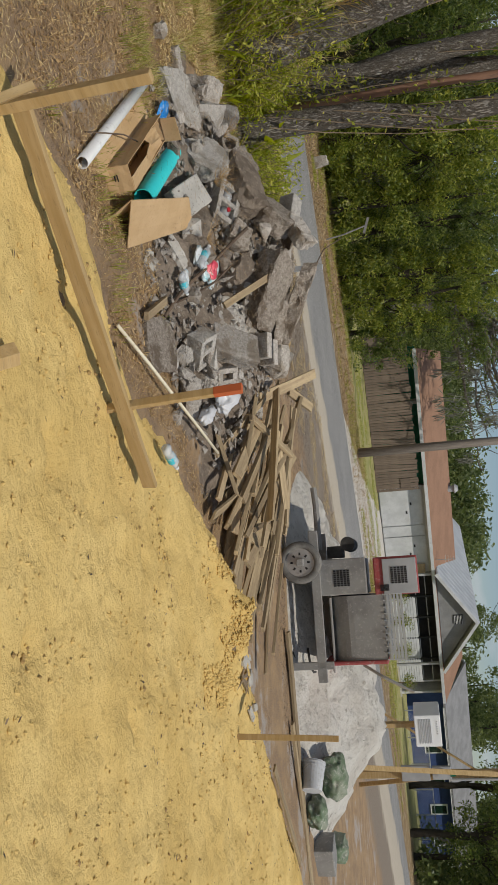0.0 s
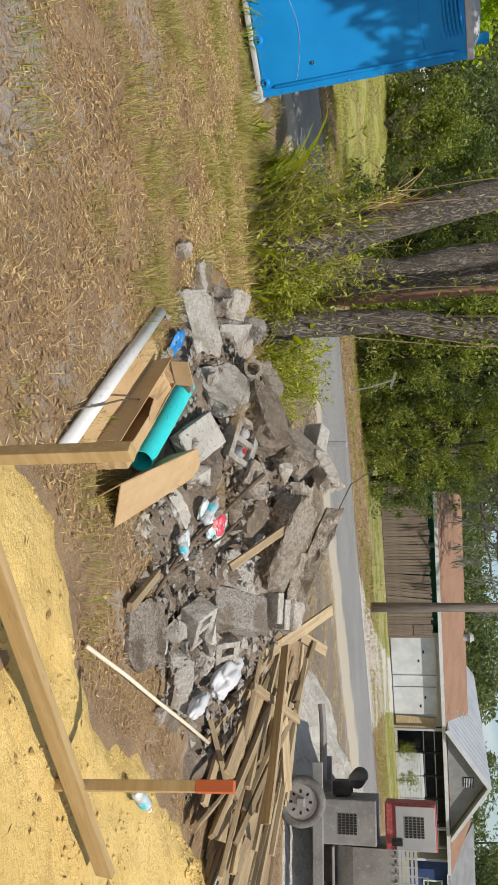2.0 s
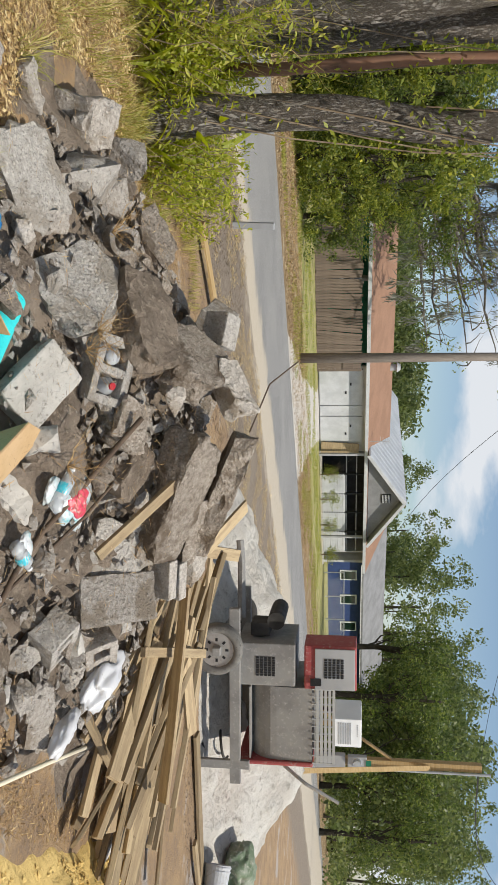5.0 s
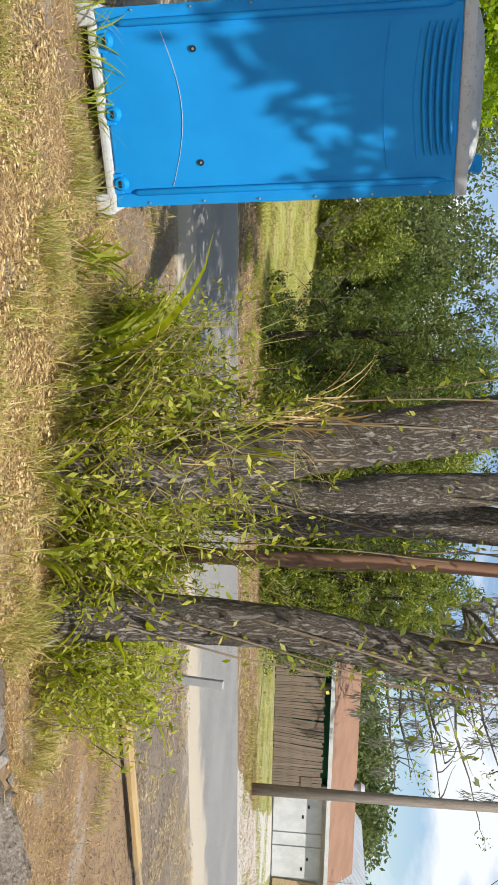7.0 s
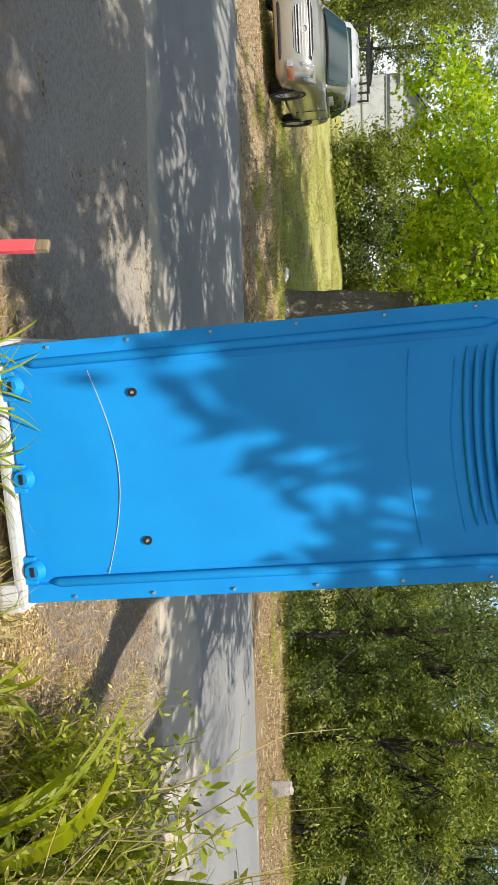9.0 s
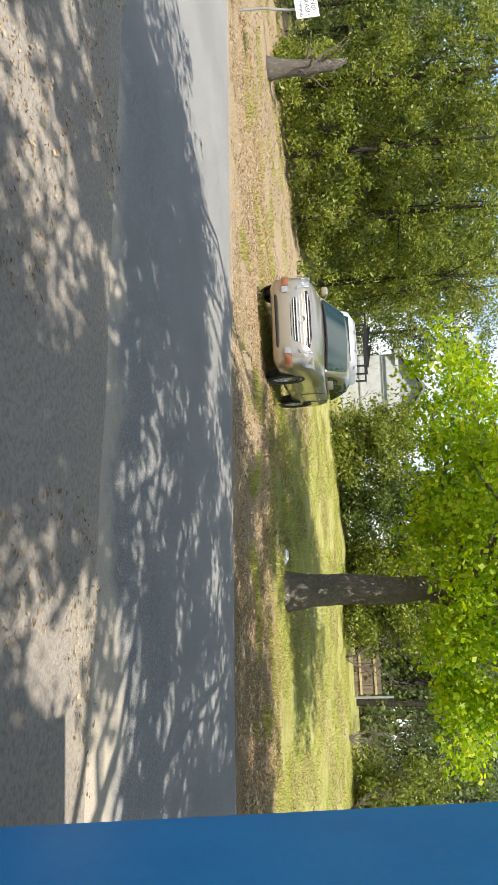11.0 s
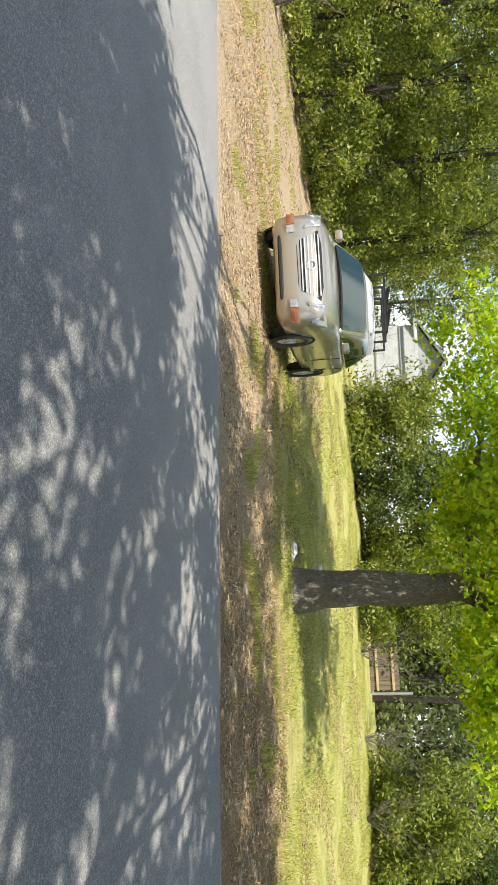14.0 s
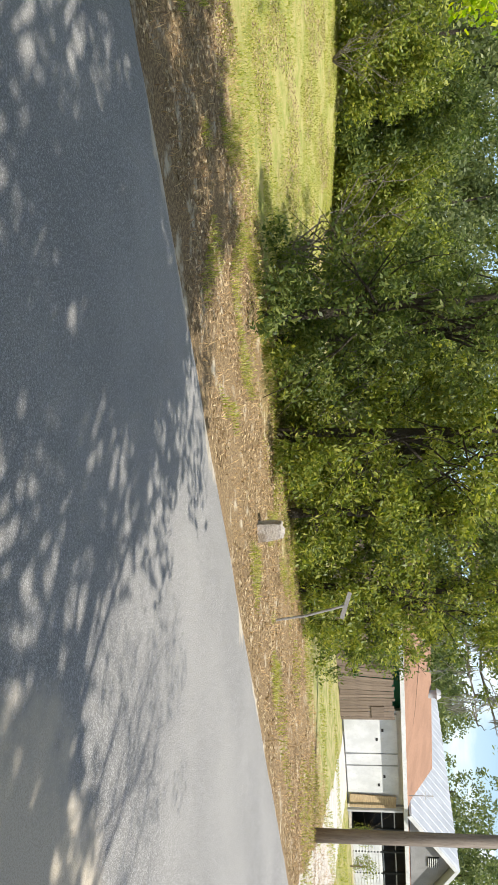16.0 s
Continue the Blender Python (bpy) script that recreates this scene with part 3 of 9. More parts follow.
def build_ground():
    xs, ys = spread(-34, 12, 0.25, 2500), spread(-7, 44, 0.25, 2500)
    verts = [(x, y, ground_z(x, y)) for y in ys for x in xs]
    w = len(xs)
    faces = [(j * w + i, j * w + i + 1, (j + 1) * w + i + 1, (j + 1) * w + i) for j in range(len(ys) - 1) for i in range(w - 1)]
    g = from_arrays("ground", verts, faces, M_GROUND)
    g.data.polygons.foreach_set("use_smooth", [True] * len(g.data.polygons))
    tagged(g, "dry sandy ground with straw, leaf litter and patchy grass", "ground", kind="structure")


def build_road():
    ss = spread(-30, 30, 0.5, 700)
    cross = [0.0, 0.25, 0.7, 1.6, 2.9, 4.2, 5.2, 5.55, 5.8]
    verts, faces = [], []
    for s in ss:
        for k, c in enumerate(cross):
            edge = 0.10 * noise.noise(Vector((s * 0.7, c * 5, 2))) + 0.05 * noise.noise(Vector((s * 2.9, c * 5, 6))) if k in (0, len(cross) - 1) else 0
            z = 0.012 + 0.035 * (1 - ((c - 2.9) / 2.9) ** 2)
            if k in (0, len(cross) - 1):
                z = -0.012
            p = sn(s, ROAD_NEAR + c + edge, z)
            verts.append(tuple(p))
    w = len(cross)
    for i in range(len(ss) - 1):
        for k in range(w - 1):
            faces.append((i * w + k, (i + 1) * w + k, (i + 1) * w + k + 1, i * w + k + 1))
    r = from_arrays("road", verts, faces, M_ASPHALT)
    r.data.polygons.foreach_set("use_smooth", [True] * len(r.data.polygons))
    tagged(r, "worn grey asphalt lane without markings", "road", kind="structure")


build_ground()
build_road()

# ---- the filled pad with its batter boards ----
PAD = [(3.2, -3.0), (0.22, 0.34), (-0.66, 1.34), (-0.66, 1.84), (-0.46, 2.36), (-0.08, 2.64), (0.16, 2.70), (0.36, 2.92), (0.50, 3.12), (0.64, 3.75), (0.90, 4.12), (1.2, 4.6), (1.7, 5.4), (2.7, 6.15), (4.2, 7.5), (5.2, 8.4), (7.4, 9.5), (12, 11.0), (14, -8), (3.2, -8)]


def inside_dist(x, y, poly):
    best, inside = 1e9, False
    for (x0, y0), (x1, y1) in zip(poly, poly[1:] + poly[:1]):
        dx, dy = x1 - x0, y1 - y0
        k = min(max(((x - x0) * dx + (y - y0) * dy) / (dx * dx + dy * dy), 0), 1)
        best = min(best, math.hypot(x - x0 - k * dx, y - y0 - k * dy))
        if (y0 > y) != (y1 > y) and x < (x1 - x0) * (y - y0) / (y1 - y0) + x0:
            inside = not inside
    return best if inside else -best


def pad_edge(x, y):
    return inside_dist(x, y, PAD) + 0.08 * noise.noise(Vector((x * 1.6, y * 1.6, 9))) + 0.05 * noise.noise(Vector((x * 6, y * 6, 3)))


def pad_z(x, y):
    lump = 0.026 * noise.noise(Vector((x * 2.3, y * 2.3, 1))) + 0.022 * noise.noise(Vector((x * 6, y * 6, 5))) + 0.015 * noise.noise(Vector((x * 13, y * 13, 5))) + 0.009 * noise.noise(Vector((x * 27, y * 27, 5)))
    cut = noise.noise(Vector((x * 4.1, y * 4.1, 12)))
    if cut > 0.42:
        lump -= 0.12 * (cut - 0.42)
    # the loose bank by the plank pile
    bank = 0.20 * math.exp(-(((x - 1.75) / 0.5) ** 2 + ((y - 5.2) / 0.5) ** 2)) + 0.10 * math.exp(-(((x - 1.1) / 0.35) ** 2 + ((y - 4.75) / 0.35) ** 2))
    lump += bank * (1 + 0.9 * noise.noise(Vector((x * 9, y * 9, 2))))
    d = pad_edge(x, y)
    lump *= min(max((d + 0.10) / 0.35, 0.3), 1.0)
    return ground_z(x, y) + lump + (min(0.055, 0.02 + d * 0.3) if d > -0.05 else 0.005 + (d + 0.05) * 0.6)


def build_pad():
    step = 0.045
    verts, faces, keep = [], [], {}
    for j in range(int(13.5 / step)):
        for i in range(int(13.0 / step)):
            x, y = -2.0 + i * step, -3.2 + j * step
            if pad_edge(x, y) > -0.3:
                keep[i, j] = len(verts)
                verts.append((x, y, pad_z(x, y)))
    for (i, j) in keep:
        q = [(i, j), (i + 1, j), (i + 1, j + 1), (i, j + 1)]
        if all(k in keep for k in q):
            faces.append([keep[k] for k in q])
    p = from_arrays("sand_pad", verts, faces, M_PADSAND)
    p.data.polygons.foreach_set("use_smooth", [True] * len(p.data.polygons))
    tagged(p, "levelled pad of yellow fill sand with clods and footprints", "sand", kind="structure")


build_pad()


def clods(name, label, material, count, size, seed, cluster, area=(-1.8, 8.5, -2.6, 8.0)):
    """Crumbs of sand and dirt strewn in drifts over the pad."""
    rnd = random.Random(seed)
    verts, faces = [], []
    while len(verts) < count * 6:
        x, y = rnd.uniform(area[0], area[1]), rnd.uniform(area[2], area[3])
        if pad_edge(x, y) < -0.05 or noise.noise(Vector((x * 1.9, y * 1.9, seed))) + 0.5 * noise.noise(Vector((x * 5, y * 5, seed))) < cluster:
            continue
        s = size * rnd.uniform(0.35, 1.0) ** 1.6
        z = pad_z(x, y) + s * 0.25
        o = len(verts)
        for d in ((1, 0, 0), (-1, 0, 0), (0, 1, 0), (0, -1, 0), (0, 0, 1), (0, 0, -1)):
            q = Vector(d) * s * rnd.uniform(0.6, 1.4)
            verts.append((x + q.x, y + q.y, z + q.z * 0.7))
        faces += [(o + i, o + j, o + k) for i, j, k in ((0, 2, 4), (2, 1, 4), (1, 3, 4), (3, 0, 4), (2, 0, 5), (1, 2, 5), (3, 1, 5), (0, 3, 5))]
    tagged(from_arrays(name, verts, faces, material), label, "clods", kind="stuff")


M_CLOD = surf("clod_dirt", (0.30, 0.20, 0.09), (0.40, 0.27, 0.11), None, 6, 30, 0.95, 0, 0.4, 0.01, spec=0.1)
clods("sand_crumbs", "crumbs of yellow sand over the pad", M_PADSAND, 9000, 0.017, 41, 0.0)
clods("bank_crumbs", "loose crumbs of yellow sand in a bank by the planks", M_PADSAND, 3200, 0.024, 47, 0.0, (0.7, 2.6, 4.3, 6.0))
clods("dirt_clods", "brown clods of dirt over the sand", M_CLOD, 900, 0.018, 43, 0.22)


def lumber(a, b, w, h, material, label, roll=0.0, name="lumber_board", group="", category="board"):
    """A sawn board from a to b, w wide and h thick, its long axis along x."""
    a, b = Vector(a), Vector(b)
    d = b - a
    rot = d.to_track_quat("X", "Z").to_matrix().to_4x4() @ Matrix.Rotation(radians(roll), 4, "X")
    bm = bmesh.new()
    L = d.length
    box(bm, (L, w, h), bevel=min(w, h) * 0.08)
    bmesh.ops.subdivide_edges(bm, edges=[e for e in bm.edges if e.calc_length() > L * 0.6], cuts=4)
    sd = random.random() * 50
    for v in bm.verts:
        k = 1 - (2 * v.co.x / L) ** 2
        v.co.z += k * 0.012 * L * noise.noise(Vector((sd, 1, 1))) + 0.002 * noise.noise(v.co * 9 + Vector((sd, 0, 0)))
        v.co.y += k * 0.010 * L * noise.noise(Vector((sd, 5, 1)))
    return solo(name, bm, material, label, category, Matrix.Translation((a + b) / 2) @ rot, group)


# the batter board along the pad's edge, on stakes
lumber((-0.462, 1.338, 0.165), (1.024, 2.94, 0.135), 0.036, 0.085, M_LUMBER2, "sawn timber batter board nailed to stakes beside sand", 8, "batter_board", "batter boards")
lumber((-0.45, 1.21, 0.25), (0.26, 0.40, 0.25), 0.035, 0.09, M_LUMBER2, "sawn timber batter board at the pad's corner", 12, "batter_board", "batter boards")


def stake(base, top, w, paint, label):
    base, top = Vector(base), Vector(top)
    d = top - base
    L = d.length
    m = Matrix.Translation(base) @ d.to_track_quat("Z", "Y").to_matrix().to_4x4() @ Matrix.Rotation(radians(40), 4, "Z")
    t = thing("stake", label, "stake", m, "wooden stakes")
    bm = bmesh.new()
    box(bm, (w, w * 0.8, L + 0.12), at=(0, 0, L / 2 - 0.06), bevel=0.003)
    part("post", bm, M_LUMBER2, t)
    if paint:
        bm = bmesh.new()
        box(bm, (w + 0.003, w * 0.8 + 0.003, 0.16), at=(0, 0, L - 0.078), bevel=0.003)
        part("painted_tip", bm, M_ORANGE, t, "orange spray-painted tip")
    return t


stake((0.62, 2.54, 0.0), (0.59, 2.52, 0.82), 0.045, True, "wooden stake with an orange painted tip in sand")
stake((-0.47, 1.33, 0.0), (-0.44, 1.27, 0.78), 0.05, False, "square wooden stake at the corner of batter boards")
stake((0.70, 1.26, 0.0), (0.64, 1.35, 0.13), 0.08, False, "short cut wooden stake standing in sand")
stake((2.92, 5.3, 0.0), (2.96, 5.33, 0.88), 0.05, False, "thin wooden stake standing in sand")

# the pale bent rod between stake and rubble
bm = bmesh.new()
pipe(bm, [(0.03, 2.83, 0.0), (0.15, 3.28, 0.035), (0.29, 3.75, 0.07), (0.42, 4.22, 0.10), (0.56, 4.70, 0.13)], 0.012, 8)
M_CREAM = surf("cream_plastic", (0.70, 0.63, 0.47), (0.78, 0.71, 0.55), (0.6, 0.5, 0.36), 4, 30, 0.6, 0, 0.1, 0.001)
solo("plastic_rod", bm, M_CREAM, "thin bent cream plastic rod lying on dirt", "rod", smooth=True)


# ---- rubble ----
def mound_h(x, y):
    u = ((x + 1.15) / 1.7) ** 2 + ((y - 5.25) / 1.2) ** 2
    return 0.74 * math.exp(-u * 1.15)


def build_mound():
    step = 0.036
    verts, faces, keep = [], [], {}
    for j in range(122):
        for i in range(153):
            x, y = -4.0 + i * step, 3.0 + j * step
            h = mound_h(x, y)
            rough = 0.20 * noise.noise(Vector((x * 2.5, y * 2.5, 2))) + 0.08 * noise.noise(Vector((x * 6.5, y * 6.5, 2))) + 0.03 * noise.noise(Vector((x * 15, y * 15, 2)))
            z = h + rough * min(h * 4, 1)
            if h > 0.10:
                keep[i, j] = len(verts)
                verts.append((x, y, ground_z(x, y) - 0.12 + z))
    for (i, j) in keep:
        q = [(i, j), (i + 1, j), (i + 1, j + 1), (i, j + 1)]
        if all(k in keep for k in q):
            faces.append([keep[k] for k in q])
    mound = from_arrays("dirt_mound", verts, faces, M_MOUND)
    mound.data.polygons.foreach_set("use_smooth", [True] * len(mound.data.polygons))
    tagged(mound, "mound of dark root-bound dirt under broken concrete", "dirt", kind="structure")


build_mound()


def crisp(ob, angle=32):
    """Smooth faces with hard broken edges."""
    ob.data.polygons.foreach_set("use_smooth", [True] * len(ob.data.polygons))
    ob.data.set_sharp_from_angle(angle=radians(angle))
    return ob


def shatter(bm, seed, grit, side):
    """Cuts long edges short, then roughens: a fine grit on cast faces, deeper hollows on broken sides."""
    for _ in range(3):
        long = [e for e in bm.edges if e.calc_length() > 0.045]
        if not long:
            break
        bmesh.ops.subdivide_edges(bm, edges=long, cuts=1, use_grid_fill=True)
        bmesh.ops.triangulate(bm, faces=[f for f in bm.faces if len(f.verts) > 4])
    bmesh.ops.triangulate(bm, faces=bm.faces)
    bm.normal_update()
    off = Vector((seed * 3.7, seed * 1.3, -seed * 2.1))
    for v in bm.verts:
        k = 1.0 if abs(v.normal.z) < 0.75 else 0.0
        d = grit * noise.noise(v.co * 42 + off) + 0.8 * grit * noise.noise(v.co * 11 + off)
        d += k * side * (noise.noise(v.co * 9 + off) + 0.6 * noise.noise(v.co * 22 + off))
        v.co += v.normal * d
    return bm


def slab_mesh(size, seed, outline=None):
    """A broken plate: an uneven outline, a cast top, ragged sloping sides."""
    rnd = random.Random(seed)
    L, w, t = size
    if outline is None:
        k = rnd.choice((4, 5, 5, 6))
        turn = rnd.uniform(0, 6.28)
        outline = []
        for i in range(k):
            q = turn + 2 * math.pi * (i + rnd.uniform(-0.28, 0.28)) / k
            r = rnd.uniform(0.9, 1.2)
            outline.append((max(-1, min(1, r * math.cos(q))), max(-1, min(1, r * math.sin(q)))))
    bm = bmesh.new()
    top = [bm.verts.new((x * L / 2, y * w / 2, t / 2)) for x, y in outline]
    low = [bm.verts.new((x * L / 2 * rnd.uniform(0.86, 1.04), y * w / 2 * rnd.uniform(0.86, 1.04), -t / 2 * rnd.uniform(0.85, 1.15))) for x, y in outline]
    bm.faces.new(top)
    bm.faces.new(low[::-1])
    n = len(top)
    for i in range(n):
        bm.faces.new((top[(i + 1) % n], top[i], low[i], low[(i + 1) % n]))
    bmesh.ops.recalc_face_normals(bm, faces=bm.faces)
    bmesh.ops.bevel(bm, geom=[e for e in bm.edges], offset=min(size) * 0.05, segments=1, affect="EDGES")
    return shatter(bm, seed, 0.014, min(0.03, 0.2 * t))


def lump_mesh(size, seed, rough=0.014):
    """An angular broken lump: the hull of a few corners, chipped."""
    rnd = random.Random(seed)
    bm = bmesh.new()
    for i in range(11):
        v = Vector((rnd.uniform(-1, 1), rnd.uniform(-1, 1), rnd.uniform(-1, 1)))
        v /= max(abs(v.x), abs(v.y), abs(v.z))
        bm.verts.new((v.x * size[0] / 2 * rnd.uniform(0.8, 1), v.y * size[1] / 2 * rnd.uniform(0.8, 1), v.z * size[2] / 2 * rnd.uniform(0.8, 1)))
    bmesh.ops.convex_hull(bm, input=bm.verts)
    bmesh.ops.delete(bm, geom=[v for v in bm.verts if not v.link_faces], context="VERTS")
    return shatter(bm, seed, 0.008, min(rough, 0.12 * min(size)))


def facing(at, along, across, drop=0.0):
    """A pose whose x axis runs along, whose z axis stands on the face, drop below the given place."""
    x = Vector(along).normalized()
    z = x.cross(Vector(across)).normalized()
    if z.z < 0:
        z = -z
    y = z.cross(x)
    m = Matrix((x, y, z)).transposed().to_4x4()
    return Matrix.Translation(Vector(at) - z * drop) @ m


GREY = "broken grey concrete chunk in a rubble heap"
SLAB = "broken flat slab of grey concrete on the rubble heap"
HEAP = "broken concrete in the heap"


def slab(at, along, across, size, seed, material=None, outline=None, label=SLAB):
    return crisp(solo("concrete_slab", slab_mesh(size, seed, outline), material or M_CONC, label, "rubble", facing(at, along, across, size[2] / 2), HEAP))


def chunk(at, size, rot, seed, material=None, label=GREY):
    return crisp(solo("concrete_chunk", lump_mesh(size, seed), material or M_CONC, label, "rubble", pose(*at, *rot), HEAP))


def bar(a, b, w, h, roll, seed, material=None, label="long dirt-caked concrete slab tilted on the heap", name="concrete_slab", rough=0.02):
    """A rough broken bar of concrete or packed dirt from a to b."""
    a, b = Vector(a), Vector(b)
    d = b - a
    m = Matrix.Translation((a + b) / 2) @ d.to_track_quat("X", "Z").to_matrix().to_4x4() @ Matrix.Rotation(radians(roll), 4, "X")
    bm = slab_mesh((d.length, w, h), seed, ((-1, -0.7), (-0.5, -1), (0.6, -0.9), (1, -0.5), (0.9, 0.8), (0.1, 1), (-0.9, 0.75)))
    return crisp(solo(name, bm, material or M_CONCSOIL, label, "rubble", m, HEAP))


# the two pale slabs at the heap's end, and what lies behind them
slab((-2.38, 4.17, 0.125), (0.30, 0.22, 0.08), (-0.22, 0.26, 0.10), (0.50, 0.40, 0.15), 11, M_CONCMID, ((-1, -0.7), (-0.8, 0.75), (-0.5, 1), (0.95, 0.75), (1, -0.3), (0.55, -1)))
slab((-1.92, 4.33, 0.285), (0.26, 0.02, 0.20), (-0.25, 0.30, 0.12), (0.46, 0.48, 0.15), 12, M_CONCMID, ((-0.9, -0.8), (-0.7, 0.9), (0.1, 1), (1, 0.2), (0.9, -0.7), (0.3, -1)))
chunk((-2.42, 4.66, 0.20), (0.40, 0.46, 0.30), (10, 6, 25), 113, M_CONCMID)
chunk((-2.86, 4.86, 0.12), (0.30, 0.28, 0.34), (10, 20, 15), 13)
chunk((-2.72, 5.15, 0.27), (0.30, 0.26, 0.30), (20, 30, 60), 14)
chunk((-2.86, 3.92, 0.03), (0.13, 0.20, 0.12), (0, 10, 70), 15)
slab((-2.86, 4.36, 0.06), (0.2, 0.1, 0.0), (-0.1, 0.2, 0.05), (0.26, 0.12, 0.08), 115)
bar((-1.98, 4.66, 0.38), (-1.47, 4.60, 0.54), 0.34, 0.30, 25, 93, M_MOUND, "shaggy root-bound lump of dark dirt on the heap", "dirt_lump")
bar((-1.10, 4.74, 0.42), (-0.82, 4.60, 0.32), 0.34, 0.26, 10, 94, M_MOUND, "shaggy root-bound lump of dark dirt on the heap", "dirt_lump")
bm = bmesh.new()
hollow(bm, (0, 0, -0.14), (0, 0, 0.05), 0.085, 0.03, 20)
for v in bm.verts:
    v.co += v.co.normalized() * 0.025 * noise.noise(v.co * 14)
solo("pipe_stub", bm, M_CONC, "short broken concrete pipe stub with a dark hole", "pipe", Matrix.Translation((-2.17, 4.68, 0.37)) @ Vector((0.15, -0.75, 0.65)).to_track_quat("Z", "Y").to_matrix().to_4x4())
chunk((-2.16, 4.86, 0.30), (0.34, 0.26, 0.26), (10, 10, 70), 21, M_CONCSOIL)
slab((-2.30, 5.20, 0.46), (0.36, -0.10, 0.10), (0.1, 0.3, 0.28), (0.46, 0.30, 0.12), 97, M_CONCSOIL)
# the broad slab that leans against the crest, with block ends behind it
slab((-1.60, 4.86, 0.76), (0.25, -0.30, 0.02), (0.10, 0.30, 0.27), (0.42, 0.42, 0.20), 120, M_CONCSOIL, ((-1, -0.3), (-0.75, 0.8), (0.1, 1), (0.9, 0.6), (1, -0.5), (0.2, -1), (-0.6, -0.9)))
bm = bmesh.new()
box(bm, (0.20, 0.14, 0.16), bevel=0.01)
solo("concrete_block", bm, M_CONCMID, "pale sawn concrete block end on the heap", "concrete block", pose(-1.74, 5.16, 0.82, 24, 10, -10), "concrete blocks in the heap")
chunk((-1.52, 5.24, 0.78), (0.30, 0.26, 0.22), (20, 12, 25), 122, M_CONCSOIL)
bar((-1.55, 5.02, 0.84), (-1.24, 4.94, 0.98), 0.18, 0.13, 40, 19, M_CONC, "pale ragged concrete piece on the crest of the heap")
chunk((-1.38, 4.78, 0.62), (0.20, 0.20, 0.16), (15, 20, 50), 123)
bar((-1.16, 4.84, 0.76), (-0.48, 4.80, 0.46), 0.30, 0.22, 26, 17)
bar((-1.16, 5.16, 0.97), (-0.46, 5.14, 0.66), 0.36, 0.13, -14, 18)
bar((-0.80, 4.98, 0.72), (-0.42, 5.00, 0.60), 0.14, 0.10, 30, 124)
slab((-1.24, 4.47, 0.50), (-0.16, 0.10, 0.03), (0.06, 0.15, 0.12), (0.25, 0.20, 0.22), 125, M_CONCSOIL, ((-1, -1), (-1, 1), (0.9, 1), (1, -0.85)), "dirt-caked broken concrete block on the heap")
chunk((-0.98, 4.42, 0.32), (0.22, 0.20, 0.18), (10, 30, 20), 126, M_CONCSOIL)
slab((-0.56, 4.62, 0.38), (0.30, -0.04, 0.0), (0.02, 0.30, 0.26), (0.30, 0.40, 0.16), 22, M_CONCMID, ((-1, -0.8), (-0.9, 0.9), (0.5, 1), (1, 0.3), (0.8, -1)))
chunk((-0.40, 4.18, 0.09), (0.24, 0.28, 0.22), (14, 10, 20), 26)
slab((-0.08, 3.66, 0.02), (0.36, 0.06, 0.0), (0.0, 0.38, 0.05), (0.40, 0.46, 0.10), 25, M_CONCSOIL, ((-1, -0.9), (-0.95, 0.7), (-0.4, 1), (0.9, 0.95), (1, -0.6), (0.4, -1)))
slab((0.20, 4.22, 0.09), (0.31, 0.05, -0.03), (-0.06, 0.16, 0.12), (0.40, 0.22, 0.12), 29)
chunk((-0.02, 3.94, 0.00), (0.11, 0.10, 0.10), (10, 20, 15), 27, M_CONCPALE, "pale broken concrete chunk on the rubble heap")
chunk((-0.12, 4.40, 0.20), (0.28, 0.14, 0.14), (15, 20, 20), 23, M_CONCPALE, "pale broken concrete chunk on the rubble heap")
chunk((0.02, 4.42, 0.12), (0.26, 0.20, 0.20), (15, 25, 40), 24)
chunk((0.08, 4.06, 0.03), (0.20, 0.18, 0.16), (25, 30, 15), 28)
chunk((0.36, 4.04, -0.01), (0.14, 0.16, 0.10), (25, 10, 65), 128)
chunk((-0.15, 4.14, 0.04), (0.16, 0.20, 0.14), (25, 10, 65), 129, M_CONCMID)
chunk((-0.62, 4.20, 0.08), (0.16, 0.14, 0.12), (5, 30, 65), 130)
slab((-0.93, 3.98, 0.08), (0.2, 0.1, 0.05), (-0.1, 0.2, 0.06), (0.30, 0.20, 0.12), 31, M_CONCPALE, None, "pale flat concrete piece on dirt")
chunk((-1.16, 4.10, 0.16), (0.16, 0.18, 0.18), (12, 14, 20), 32, M_CONCPALE, "pale broken concrete chunk on the rubble heap")
slab((-0.72, 3.62, -0.03), (0.2, 0.1, 0.0), (-0.1, 0.2, 0.02), (0.16, 0.24, 0.06), 131, M_CONCPALE, None, "pale flat concrete piece on dirt")
chunk((-0.36, 5.30, 0.58), (0.34, 0.30, 0.26), (10, -20, 40), 36)
chunk((-0.50, 5.65, 0.54), (0.44, 0.34, 0.28), (10, 20, 70), 37)
chunk((-1.95, 5.65, 0.42), (0.40, 0.30, 0.26), (10, 20, 20), 38)
chunk((-2.45, 5.00, 0.22), (0.30, 0.26, 0.22), (0, 14, 50), 39)
chunk((-1.45, 5.75, 0.60), (0.46, 0.36, 0.26), (-8, 12, 15), 41)
rnd = random.Random(5)
